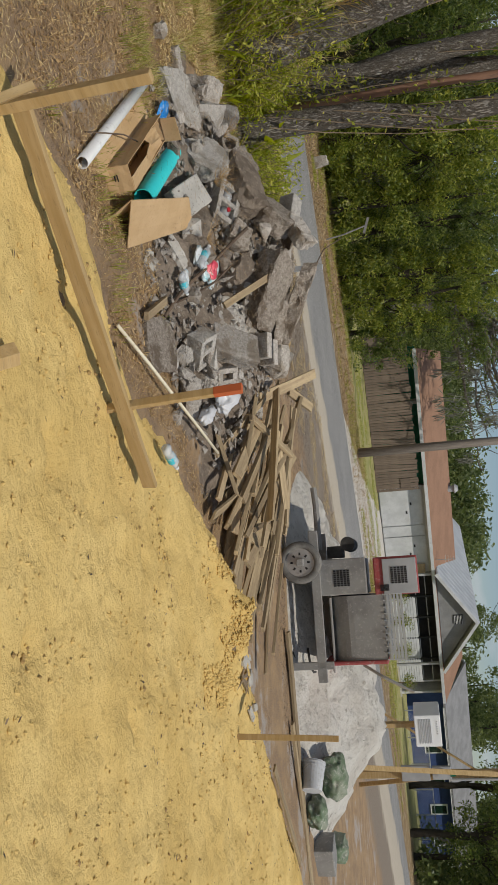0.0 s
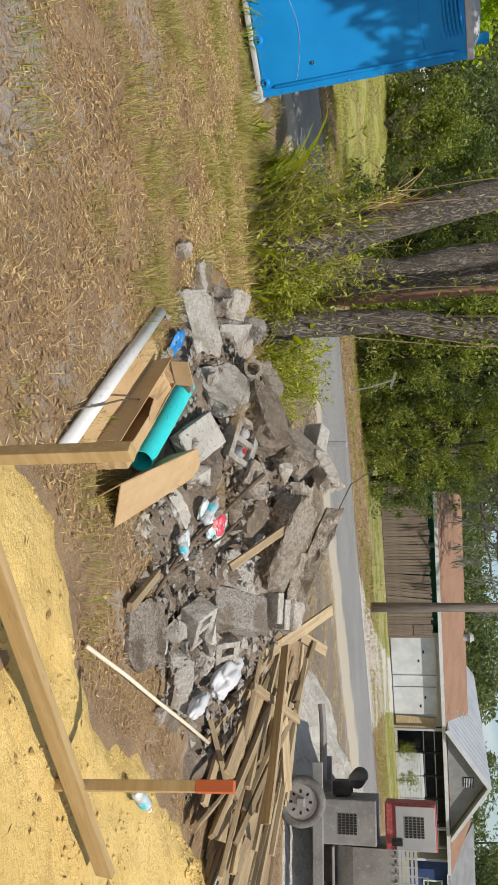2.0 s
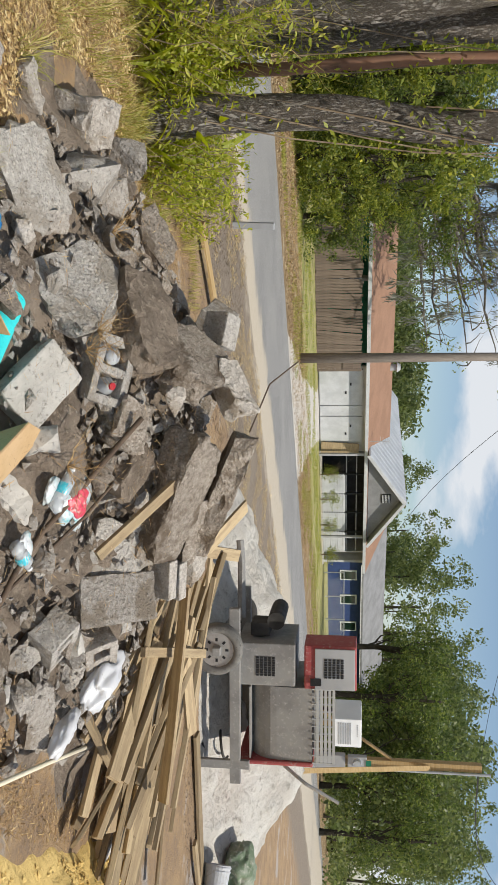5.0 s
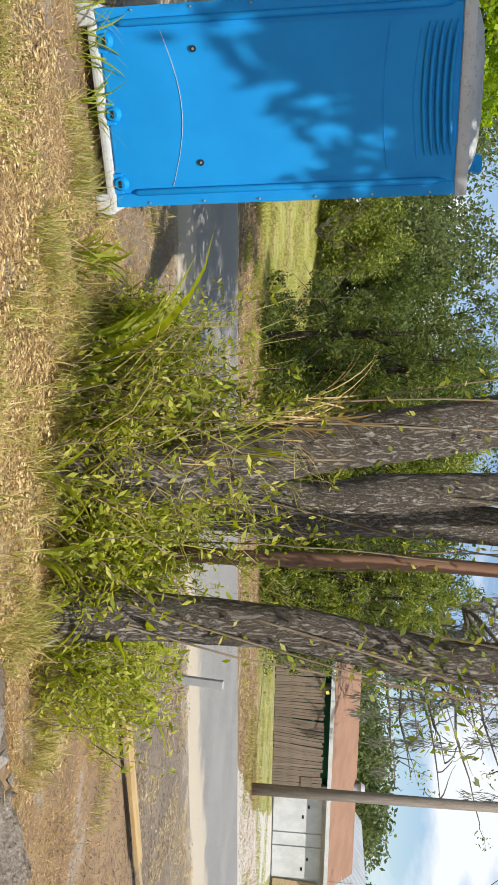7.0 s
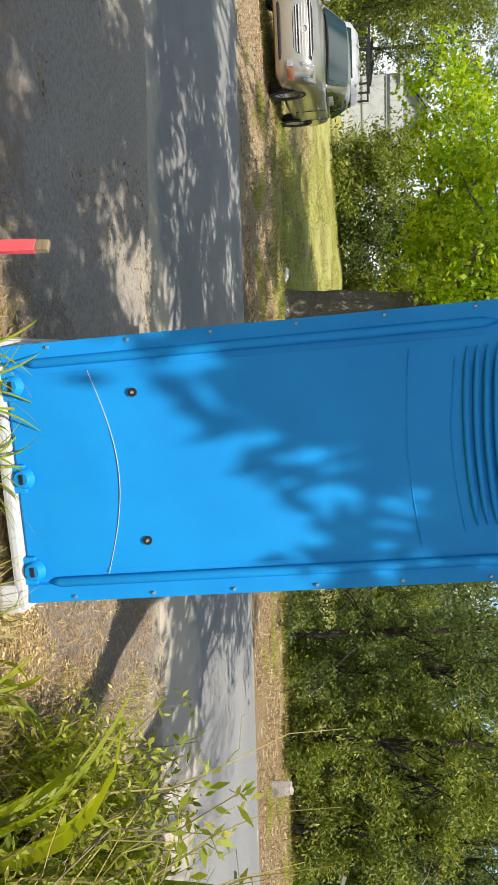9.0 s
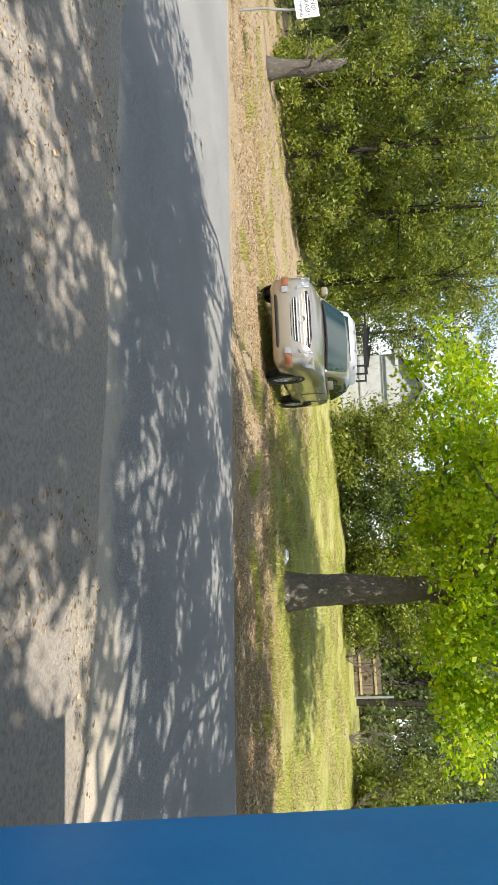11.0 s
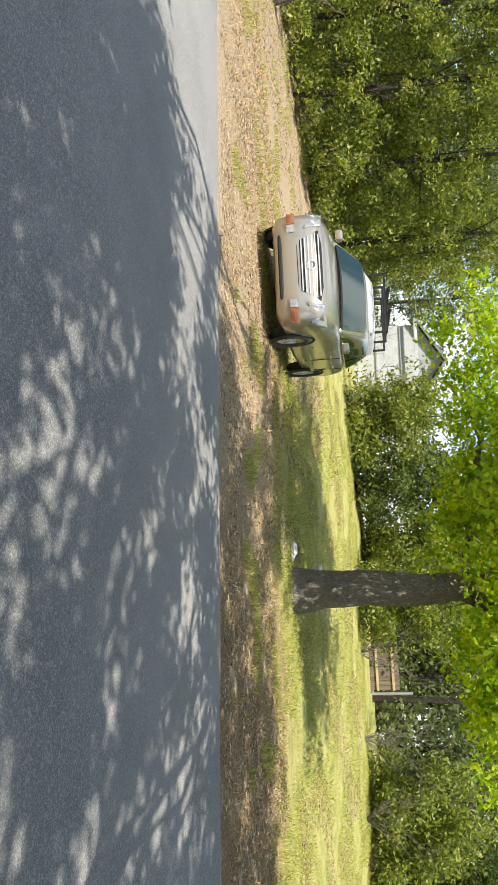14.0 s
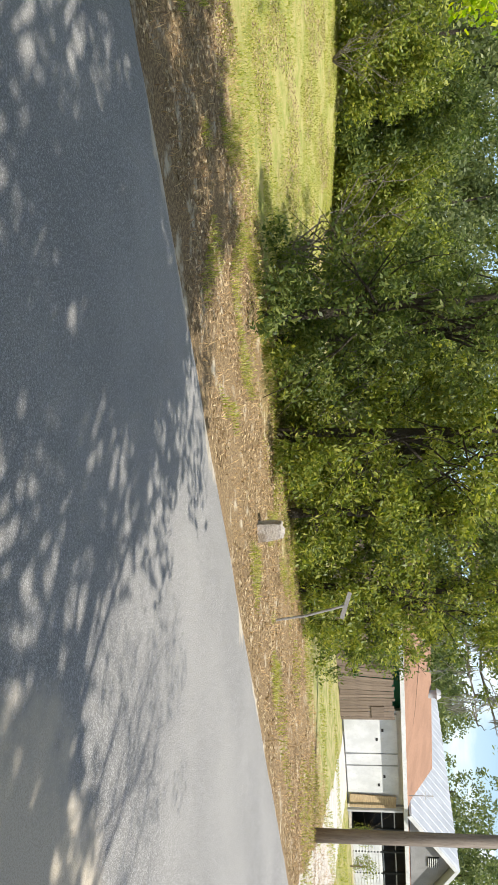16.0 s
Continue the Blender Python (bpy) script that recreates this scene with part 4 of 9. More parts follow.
for k in range(110):
    a, r = rnd.uniform(0, 2 * math.pi), rnd.uniform(0.05, 1.0) ** 0.6
    x, y = -1.15 + 1.75 * r * math.cos(a), 5.05 + 1.28 * r * math.sin(a)
    if inside_dist(x, y, PAD) > -0.05 or math.hypot(x + 1.42, y - 4.07) < 0.3:
        continue
    s = 0.05 + 0.12 * rnd.random() ** 2
    z = ground_z(x, y) + mound_h(x, y) - 0.09 + s * 0.3
    chunk((x, y, max(z, ground_z(x, y) + s * 0.2)), (s * rnd.uniform(1, 1.6), s, s * rnd.uniform(0.6, 1)), (rnd.uniform(-30, 30), rnd.uniform(-30, 30), rnd.uniform(0, 180)), 160 + k, rnd.choice((M_CONC, M_CONCSOIL, M_CONCMID)))


def hollow_block(m, size=(0.39, 0.19, 0.19), material=None, label="grey hollow concrete block lying in the rubble heap"):
    """A hollow concrete block: outer walls, two cells, chipped."""
    L, w, h = size
    t = 0.045
    bm = bmesh.new()
    for y in (-w / 2 + t / 2, w / 2 - t / 2):
        box(bm, (L, t, h), at=(0, y, 0), bevel=0.005)
    for x in (-L / 2 + t / 2, 0, L / 2 - t / 2):
        box(bm, (t, w - 2 * t + 0.004, h - 0.004), at=(x, 0, 0), bevel=0.005)
    bmesh.ops.subdivide_edges(bm, edges=[e for e in bm.edges if e.calc_length() > 0.07], cuts=2, use_grid_fill=True)
    for v in bm.verts:
        v.co += Vector((noise.noise(v.co * 19), noise.noise(v.co * 19 + Vector((5, 0, 0))), noise.noise(v.co * 19 + Vector((0, 5, 0))))) * 0.006
    return solo("concrete_block", bm, material or M_CONC, label, "concrete block", m, "concrete blocks in the heap")


# the block with two bottles in its cells, a pale cap, and the ones near the planks
BLOCK = facing((-1.49, 4.41, 0.41), (0.235, -0.04, -0.05), (0.03, 0.13, 0.08), 0.10)
hollow_block(BLOCK, (0.34, 0.24, 0.2), M_CONCMID)
hollow_block(pose(-1.75, 5.55, 0.68, 20, 30, 40))
hollow_block(pose(-0.20, 4.22, 0.15, 30, 20, 50), (0.28, 0.19, 0.15), M_CONCMID)
hollow_block(pose(-0.02, 4.58, 0.24, 50, 10, 30), (0.24, 0.18, 0.15))
bm = bmesh.new()
box(bm, (0.38, 0.25, 0.10), bevel=0.012)
bmesh.ops.subdivide_edges(bm, edges=[e for e in bm.edges if e.calc_length() > 0.07], cuts=4, use_grid_fill=True)
for v in bm.verts:
    v.co += v.co.normalized() * 0.010 * noise.noise(v.co * 14)
solo("concrete_block", bm, M_CONCPALE, "pale smooth concrete cap block on the heap", "concrete block", facing((-1.42, 4.07, 0.19), (-0.244, 0.242, 0.144), (0.128, 0.126, 0.08), 0.05), "concrete blocks in the heap")
bm = bmesh.new()
box(bm, (0.26, 0.48, 0.17), bevel=0.012)
bmesh.ops.subdivide_edges(bm, edges=[e for e in bm.edges if e.calc_length() > 0.05], cuts=5, use_grid_fill=True)
for v in bm.verts:
    v.co += v.co.normalized() * 0.008 * noise.noise(v.co * 30)
solo("concrete_block", bm, M_CONC, "rough solid grey concrete block upright in rubble", "concrete block", facing((-0.32, 4.54, 0.385), (0.235, -0.04, 0.014), (0.027, 0.405, 0.293), 0.085), "concrete blocks in the heap")
for x, y, z, rz in ((-0.36, 4.86, 0.53, 4), (-0.33, 4.98, 0.56, 8)):
    bm = bmesh.new()
    box(bm, (0.22, 0.07, 0.16), bevel=0.006)
    solo("brick", bm, M_CONC, "grey concrete brick wedged in the rubble heap", "brick", pose(x, y, z, 24, 4, rz), "bricks in the heap")


def build_pebbles():
    """Small stones and clods all over the heap."""
    rnd = random.Random(91)
    verts, faces = [], []
    for k in range(1500):
        a, r = rnd.uniform(0, 2 * math.pi), rnd.random() ** 0.6 * 1.0
        x, y = -1.1 + 1.75 * r * math.cos(a), 4.9 + 1.45 * r * math.sin(a)
        s = rnd.uniform(0.008, 0.04) * (1.4 if rnd.random() < 0.12 else 1)
        z = ground_z(x, y) + mound_h(x, y) - 0.08 + rnd.uniform(-0.02, 0.05) * min(mound_h(x, y) * 5, 1) + s * 0.2
        if inside_dist(x, y, PAD) > 0.0 or mound_h(x, y) < 0.05:
            continue
        z = max(z, ground_z(x, y) + 0.2 * s)
        o = len(verts)
        for d in ((1, 0, 0), (-1, 0, 0), (0, 1, 0), (0, -1, 0), (0, 0, 1), (0, 0, -1)):
            q = Vector(d) * s * rnd.uniform(0.6, 1.3) + Vector((rnd.gauss(0, 1), rnd.gauss(0, 1), rnd.gauss(0, 1))) * s * 0.25
            verts.append((x + q.x, y + q.y, z + q.z * 0.8))
        faces += [(o + i, o + j, o + k2) for i, j, k2 in ((0, 2, 4), (2, 1, 4), (1, 3, 4), (3, 0, 4), (2, 0, 5), (1, 2, 5), (3, 1, 5), (0, 3, 5))]
    tagged(from_arrays("rubble_stones", verts, faces, M_CONC), "small stones and clods over the rubble heap", "stones", kind="stuff")


build_pebbles()

# boards in the rubble
WEATHERED = "weathered pale board stuck in the rubble heap"
lumber((-0.95, 4.73, 0.70), (-0.58, 4.36, 0.33), 0.055, 0.028, M_LUMBER, WEATHERED, 20)
lumber((-0.21, 3.38, 0.0), (-0.46, 3.77, 0.02), 0.06, 0.035, M_LUMBER, "weathered grey board lying on dirt", 10)

# ---- plank pile ----
PLANKS = "weathered sawn lumber in a heap beside the rubble"
pile = [((-0.06, 5.50, 0.36), (-0.52, 6.56, 0.78)), ((0.56, 4.78, 0.09), (-0.07, 5.58, 0.39)), ((0.93, 5.05, 0.24), (0.22, 5.60, 0.44)),
        ((0.18, 5.18, 0.33), (0.44, 5.95, 0.56)), ((0.37, 4.72, 0.12), (0.91, 5.05, 0.20)), ((1.24, 5.10, 0.24), (0.36, 5.93, 0.53)),
        ((1.16, 4.84, 0.14), (0.49, 5.46, 0.34)), ((1.33, 5.40, 0.32), (0.15, 5.84, 0.50)), ((1.40, 5.65, 0.40), (-0.06, 6.14, 0.60)),
        ((0.97, 5.83, 0.49), (0.22, 5.74, 0.46)), ((-0.25, 6.13, 0.55), (-0.14, 6.52, 0.72)), ((1.08, 4.64, 0.08), (0.90, 5.05, 0.18)),
        ((1.21, 4.99, 0.16), (0.21, 5.31, 0.28)), ((0.76, 5.54, 0.36), (-0.07, 5.98, 0.52)), ((0.29, 6.00, 0.52), (-0.20, 6.30, 0.64)),
        ((1.05, 5.26, 0.26), (0.38, 5.79, 0.48)), ((2.13, 5.79, 0.06), (0.41, 7.60, 0.16)), ((2.55, 6.48, 0.06), (1.15, 6.97, 0.12)),
        ((2.42, 7.07, 0.04), (1.45, 7.79, 0.08)), ((1.26, 5.69, 0.16), (0.18, 7.60, 0.34)), ((1.52, 6.27, 0.10), (0.43, 7.28, 0.22)), ((1.94, 6.90, 0.05), (0.75, 7.90, 0.14))]
for k, (a, b) in enumerate(pile):
    w, h = random.Random(k).choice(((0.09, 0.036), (0.06, 0.036), (0.045, 0.03), (0.10, 0.022)))
    lumber(a, b, w, h, M_LUMBER, PLANKS, random.Random(k + 9).uniform(-40, 40), group="lumber in the heap")
rnd = random.Random(21)
for k in range(50):
    c = Vector((rnd.uniform(0.1, 1.7), 0, 0))
    c.y = 5.1 + rnd.uniform(0.0, 1.7)
    ang = radians(rnd.gauss(142, 16))
    L = rnd.uniform(0.5, 1.6) / 2
    d = Vector((math.cos(ang) * L, math.sin(ang) * L, 0))
    top = 0.05 + 0.34 * math.exp(-((c.x - 0.3) / 0.7) ** 2) + 0.1
    z = rnd.uniform(0.03, max(top, 0.06))
    a, b = c - d, c + d
    a.z, b.z = z - 0.02, z + 0.06
    w, h = rnd.choice(((0.085, 0.036), (0.05, 0.034), (0.04, 0.03), (0.10, 0.02)))
    lumber(a, b, w, h, M_LUMBER, PLANKS, rnd.uniform(-50, 50), group="lumber in the heap")

# ---- rubbish beside the heap ----
bm = bmesh.new()
hollow(bm, (-0.79, 2.354, 0.0), (-2.145, 3.58, 0.0), 0.038, 0.006, 28)
solo("pvc_pipe", bm, M_PVC, "long scuffed white plastic pipe lying across flat cardboard", "pipe", smooth=True)

# the teal roll is a half-open tube of sheet
bm = bmesh.new()
hollow(bm, (-1.046, 3.328, 0.03), (-1.80, 4.04, 0.05), 0.070, 0.005, 40)
crisp(solo("plastic_tube", bm, M_TEAL, "turquoise plastic tube lying beside a cardboard box", "tube"))


def sheet(bm, a, b, c, d, thick=0.006, sag=0.0, cuts=6, seed=0):
    """A sheet between four corners, slightly warped."""
    a, b, c, d = (Vector(q) for q in (a, b, c, d))
    nrm = (b - a).cross(d - a).normalized()
    g = [[], []]
    for side in (0, 1):
        for j in range(cuts + 1):
            for i in range(cuts + 1):
                u, v = i / cuts, j / cuts
                p = a.lerp(b, u).lerp(d.lerp(c, u), v)
                k = sag * math.sin(math.pi * u) * math.sin(math.pi * v) + 0.006 * noise.noise(Vector((u * 4 + seed, v * 4, 1)))
                g[side].append(bm.verts.new(p + nrm * (k + (side - 0.5) * thick)))
    w = cuts + 1
    for j in range(cuts):
        for i in range(cuts):
            q = [j * w + i, j * w + i + 1, (j + 1) * w + i + 1, (j + 1) * w + i]
            bm.faces.new([g[1][k] for k in q])
            bm.faces.new([g[0][k] for k in q[::-1]])
    rim = [i for i in range(w)] + [j * w + cuts for j in range(1, w)] + [cuts * w + i for i in range(cuts - 1, -1, -1)] + [j * w for j in range(cuts - 1, 0, -1)]
    for p, q in zip(rim, rim[1:] + rim[:1]):
        bm.faces.new((g[0][p], g[0][q], g[1][q], g[1][p]))
    return bm


# the flat opened carton under the pipe
bm = bmesh.new()
sheet(bm, (-0.82, 2.48, -0.045), (-0.94, 2.80, -0.01), (-1.80, 3.58, 0.02), (-2.02, 3.48, -0.04), 0.006, 0.012, 10, 3)
solo("cardboard_sheet", bm, M_CARDBOARD, "flattened torn brown cardboard under a white pipe", "cardboard")

# the open carton between pipe and tube
def build_carton():
    m = pose(-1.31, 3.19, -0.045, 0, 0, 136.5)
    t = thing("cardboard_box", "torn open brown cardboard box lying on dirt", "box", m)
    L, w, h = 1.04, 0.165, 0.17
    sides = {
        "base": ((-L / 2, -w / 2, 0.006), (L / 2, -w / 2, 0.006), (L / 2, w / 2, 0.006), (-L / 2, w / 2, 0.006)),
        "side_panel": ((-L / 2, -w / 2, 0), (L / 2, -w / 2, 0), (L / 2, -w / 2 + 0.01, h), (-L / 2, -w / 2, h)),
        "end_panel": ((-L / 2, -w / 2, 0), (-L / 2, w / 2, 0), (-L / 2 - 0.01, w / 2, h), (-L / 2, -w / 2, h)),
    }
    for k, (name, q) in enumerate(sides.items()):
        bm = bmesh.new()
        sheet(bm, *q, 0.005, 0.004, 5, k)
        part(name, bm, M_CARDBOARD, t)
    bm = bmesh.new()
    sheet(bm, (-L / 2, w / 2, 0), (L / 2, w / 2, 0), (L / 2, w / 2 + 0.03, h * 1.1), (-L / 2, w / 2, h), 0.005, 0.01, 6, 5)
    part("side_panel", bm, M_CARDBOARD, t)
    bm = bmesh.new()
    sheet(bm, (L / 2, -w / 2, 0), (L / 2, w / 2, 0), (L / 2 + 0.02, w / 2, h), (L / 2, -w / 2, h * 1.2), 0.005, 0.006, 5, 8)
    part("end_panel", bm, M_CARDBOARD, t)
    for q, sag, seed in ((((-L * 0.50, -w / 2, h), (-L * 0.08, -w / 2, h), (-L * 0.10, w * 0.06, h + 0.012), (-L * 0.50, w * 0.02, h + 0.004)), -0.006, 11),
                         (((-L * 0.10, -w / 2, h), (L * 0.44, -w / 2, h - 0.01), (L * 0.40, w * 0.38, h - 0.03), (-L * 0.07, w * 0.10, h + 0.012)), -0.03, 12),
                         (((L * 0.04, w / 2, h * 0.8), (L * 0.30, w / 2, h), (L * 0.27, w * 0.05, h + 0.03), (L * 0.07, w * 0.15, h + 0.02)), 0.01, 13)):
        bm = bmesh.new()
        sheet(bm, *q, 0.005, sag, 9, seed)
        part("flap", bm, M_CARDBOARD, t, "torn lid flap of brown cardboard")
    bm = bmesh.new()
    sheet(bm, (L * 0.5, -w / 2, h), (L * 0.5, w / 2, h), (L * 0.47, w / 2, h * 1.7), (L * 0.47, -w / 2, h * 1.75), 0.005, 0.004, 4, 15)
    part("flap", bm, M_CARDBOARD, t, "upright end flap of brown cardboard")
    for k in range(2):
        bm = bmesh.new()
        box(bm, (0.002, 0.045 - 0.008 * k, 0.008), at=(-L / 2 - 0.012, 0.01, 0.082 - 0.018 * k))
        part("printed_mark", bm, M_BLACK, t, "small dark printed mark")


build_carton()

# the long folded carton panel that stands against the tube
bm = bmesh.new()
sheet(bm, (-0.62, 3.16, -0.04), (-1.20, 4.16, 0.155), (-1.26, 3.80, 0.23), (-0.77, 2.82, 0.12), 0.006, 0.01, 8, 15)
sheet(bm, (-0.77, 2.82, 0.12), (-1.26, 3.80, 0.23), (-1.20, 3.74, 0.06), (-0.72, 2.90, -0.05), 0.006, 0.0, 4, 17)
solo("cardboard_flap", bm, M_CARDBOARD, "long folded panel of brown cardboard propped upright", "cardboard")


def bottle(m, length=0.22, r=0.034, cap=None, label="crushed clear plastic bottle lying on dirt", band=None):
    t = thing("plastic_bottle", label, "bottle", m, "plastic bottles")
    bm = bmesh.new()
    prof = [(0.0, r * 0.7), (0.01, r), (length * 0.25, r * 0.95), (length * 0.3, r * 0.86), (length * 0.35, r), (length * 0.7, r * 0.98), (length * 0.88, r * 0.42), (length * 0.94, r * 0.36)]
    pipe(bm, [(0, 0.006 * math.sin(k * 1.7), z) for k, (z, q) in enumerate(prof)], [q for z, q in prof], 14)
    part("body", bm, M_CLEAR, t, smooth=True)
    if band:
        bm = bmesh.new()
        pipe(bm, [(0, 0, length * 0.4), (0, 0, length * 0.64)], r * 1.03, 14, False)
        part("label_band", bm, band, t, smooth=True)
    bm = bmesh.new()
    tube(bm, (0, 0, length * 0.93), (0, 0, length), r * (0.42 if length > 0.175 else 0.40), None, 12)
    part("cap", bm, cap or M_WHITEPAINT, t)
    return t


M_CYAN = surf("cyan_label", (0.05, 0.45, 0.55), (0.06, 0.5, 0.6), (0.6, 0.7, 0.7), 8, 40, 0.5, 0, 0, 0)
M_REDCAP = surf("red_cap", (0.45, 0.02, 0.03), (0.40, 0.02, 0.03), None, 3, 30, 0.4, 0, 0, 0)
M_FOILRED = surf("red_wrapper", (0.62, 0.05, 0.10), (0.72, 0.10, 0.12), (0.75, 0.6, 0.55), 14, 30, 0.35, 0.1, 0.4, 0.01, spec=0.5)
M_FOILBLUE = surf("blue_wrapper", (0.02, 0.22, 0.62), (0.03, 0.28, 0.7), (0.75, 0.78, 0.8), 9, 24, 0.35, 0.1, 0.3, 0.01, spec=0.5)
M_FOILWHITE = surf("pale_wrapper", (0.7, 0.72, 0.72), (0.55, 0.62, 0.62), (0.10, 0.45, 0.5), 12, 18, 0.35, 0.1, 0.5, 0.01, spec=0.5)

bottle(pose(0.717, 3.346, 0.105, 86, 0, 150), 0.24, 0.034, None, "clear plastic water bottle with a blue label on sand", M_CYAN)
bottle(BLOCK @ pose(-0.075, 0, 0.085, 180, 0, 0), 0.17, 0.045, M_GREYPLASTIC, "clear plastic bottle stuck in a concrete block")
bottle(BLOCK @ pose(0.075, 0, -0.05, 0, 0, 0), 0.17, 0.047, M_REDCAP, "clear bottle with a red cap in a concrete block")
bottle(pose(-0.84, 4.12, 0.20, 70, 0, 250), 0.22, 0.034, None, "clear plastic water bottle lying in the rubble", M_CYAN)
bottle(pose(-0.72, 3.92, 0.10, 84, 0, 130), 0.18, 0.034, None, "clear plastic water bottle lying in the rubble", M_CYAN)


def crumpled(name, at, size, rot, material, label, category, seed):
    bm = bmesh.new()
    bmesh.ops.create_icosphere(bm, subdivisions=4, radius=0.5)
    off = Vector((seed * 5.1, seed, -seed))
    for v in bm.verts:
        k = 1 + 0.45 * noise.noise(v.co * 2.0 + off) - 0.42 * abs(noise.noise(v.co * 3.6 + off)) + 0.16 * abs(noise.noise(v.co * 8.0 + off)) + 0.02 * noise.noise(v.co * 12 + off)
        v.co *= k
        v.co.x *= size[0]
        v.co.y *= size[1]
        v.co.z *= size[2]
    return solo(name, bm, material, label, category, pose(*at, *rot), smooth=True)


crumpled("snack_bag", (-0.86, 4.26, 0.25), (0.28, 0.20, 0.05), (34, 10, 12), M_FOILWHITE, "crumpled pale snack wrapper in the rubble", "wrapper", 1)
crumpled("snack_bag", (-0.87, 4.25, 0.275), (0.16, 0.12, 0.04), (34, 10, 12), M_FOILRED, "crumpled red snack wrapper in the rubble", "wrapper", 2)
crumpled("wrapper", (-0.93, 4.13, 0.19), (0.16, 0.12, 0.05), (20, 10, 60), M_FOILWHITE, "crumpled pale plastic wrapper among litter", "wrapper", 4)
crumpled("wrapper", (-0.70, 3.98, 0.12), (0.14, 0.10, 0.05), (20, 10, 20), M_FOILWHITE, "crumpled pale plastic wrapper among litter", "wrapper", 5)
crumpled("snack_bag", (-2.06, 3.90, 0.02), (0.24, 0.20, 0.05), (24, 6, 100), M_FOILBLUE, "blue and white snack bag lying in grass", "wrapper", 3)
crumpled("plastic_bag", (0.14, 4.56, 0.28), (0.40, 0.20, 0.14), (14, 20, -50), M_WHITEBAG, "crumpled white plastic shopping bag on planks", "bag", 6)
crumpled("plastic_bag", (0.32, 4.34, 0.15), (0.24, 0.13, 0.10), (0, 10, -60), M_WHITEBAG, "crumpled white plastic shopping bag on planks", "bag", 7)

# a bare root and wire across the heap
for pts, r, lab in (([(-0.33, 3.75, 0.0), (-0.60, 3.98, 0.06), (-0.76, 4.12, 0.13), (-0.93, 4.26, 0.26), (-1.12, 4.36, 0.41), (-1.25, 4.45, 0.52)], 0.014, "bare brown root lying over the rubble"),
                    ([(-0.50, 3.95, 0.03), (-0.68, 4.20, 0.16), (-0.80, 4.32, 0.26), (-0.95, 4.40, 0.38)], 0.008, "bare brown root lying over the rubble"),
                    ([(-1.05, 2.46, -0.04), (-1.16, 2.66, 0.03), (-1.26, 2.84, 0.06), (-1.36, 3.10, 0.06)], 0.005, "thin bent dry twig across a pipe"),
                    ([(-1.15, 5.3, 0.95), (-1.45, 5.5, 1.05), (-1.6, 5.62, 1.22)], 0.005, "thin bent dry twig on top of the rubble")):
    bm = bmesh.new()
    pipe(bm, [(p[0] + 0.02 * math.sin(7 * i), p[1], p[2] + 0.02) for i, p in enumerate(pts)], r, 7)
    solo("root", bm, M_ROOT, lab, "root", smooth=True)

# offcuts on the sand beyond the planks
rnd = random.Random(33)
for k in range(12):
    x, y = 2.0 + rnd.uniform(-0.25, 0.9), 5.75 + rnd.uniform(-0.35, 0.35)
    bm = bmesh.new()
    box(bm, (rnd.uniform(0.06, 0.2), rnd.uniform(0.05, 0.1), rnd.uniform(0.02, 0.05)), bevel=0.004)
    solo("block_offcut", bm, M_CONCPALE, "grey masonry offcut lying on sand", "offcut", pose(x, y, pad_z(x, y) + 0.02, rnd.uniform(-8, 8), rnd.uniform(-8, 8), rnd.uniform(0, 180)), "offcuts on the sand")
bm = bmesh.new()
box(bm, (0.15, 0.2, 0.02), bevel=0.004)
solo("block_offcut", bm, M_CONCPALE, "grey masonry offcut lying on sand", "offcut", pose(1.52, 5.28, pad_z(1.52, 5.28) + 0.015, 20, 5, 30), "offcuts on the sand")
bm = bmesh.new()
rnd = random.Random(8)
for k in range(9):
    a = rnd.uniform(0, 6.28)
    pipe(bm, [(0, 0, 0.02), (0.1 * math.cos(a), 0.1 * math.sin(a), 0.05), (rnd.uniform(0.15, 0.4) * math.cos(a + 0.3), rnd.uniform(0.15, 0.4) * math.sin(a + 0.3), 0.02)], [0.012, 0.009, 0.004], 6)
solo("root", bm, M_TWIG, "dry dug-up root lying on sand", "root", pose(2.45, 5.4, pad_z(2.45, 5.4), 0, 0, 20))

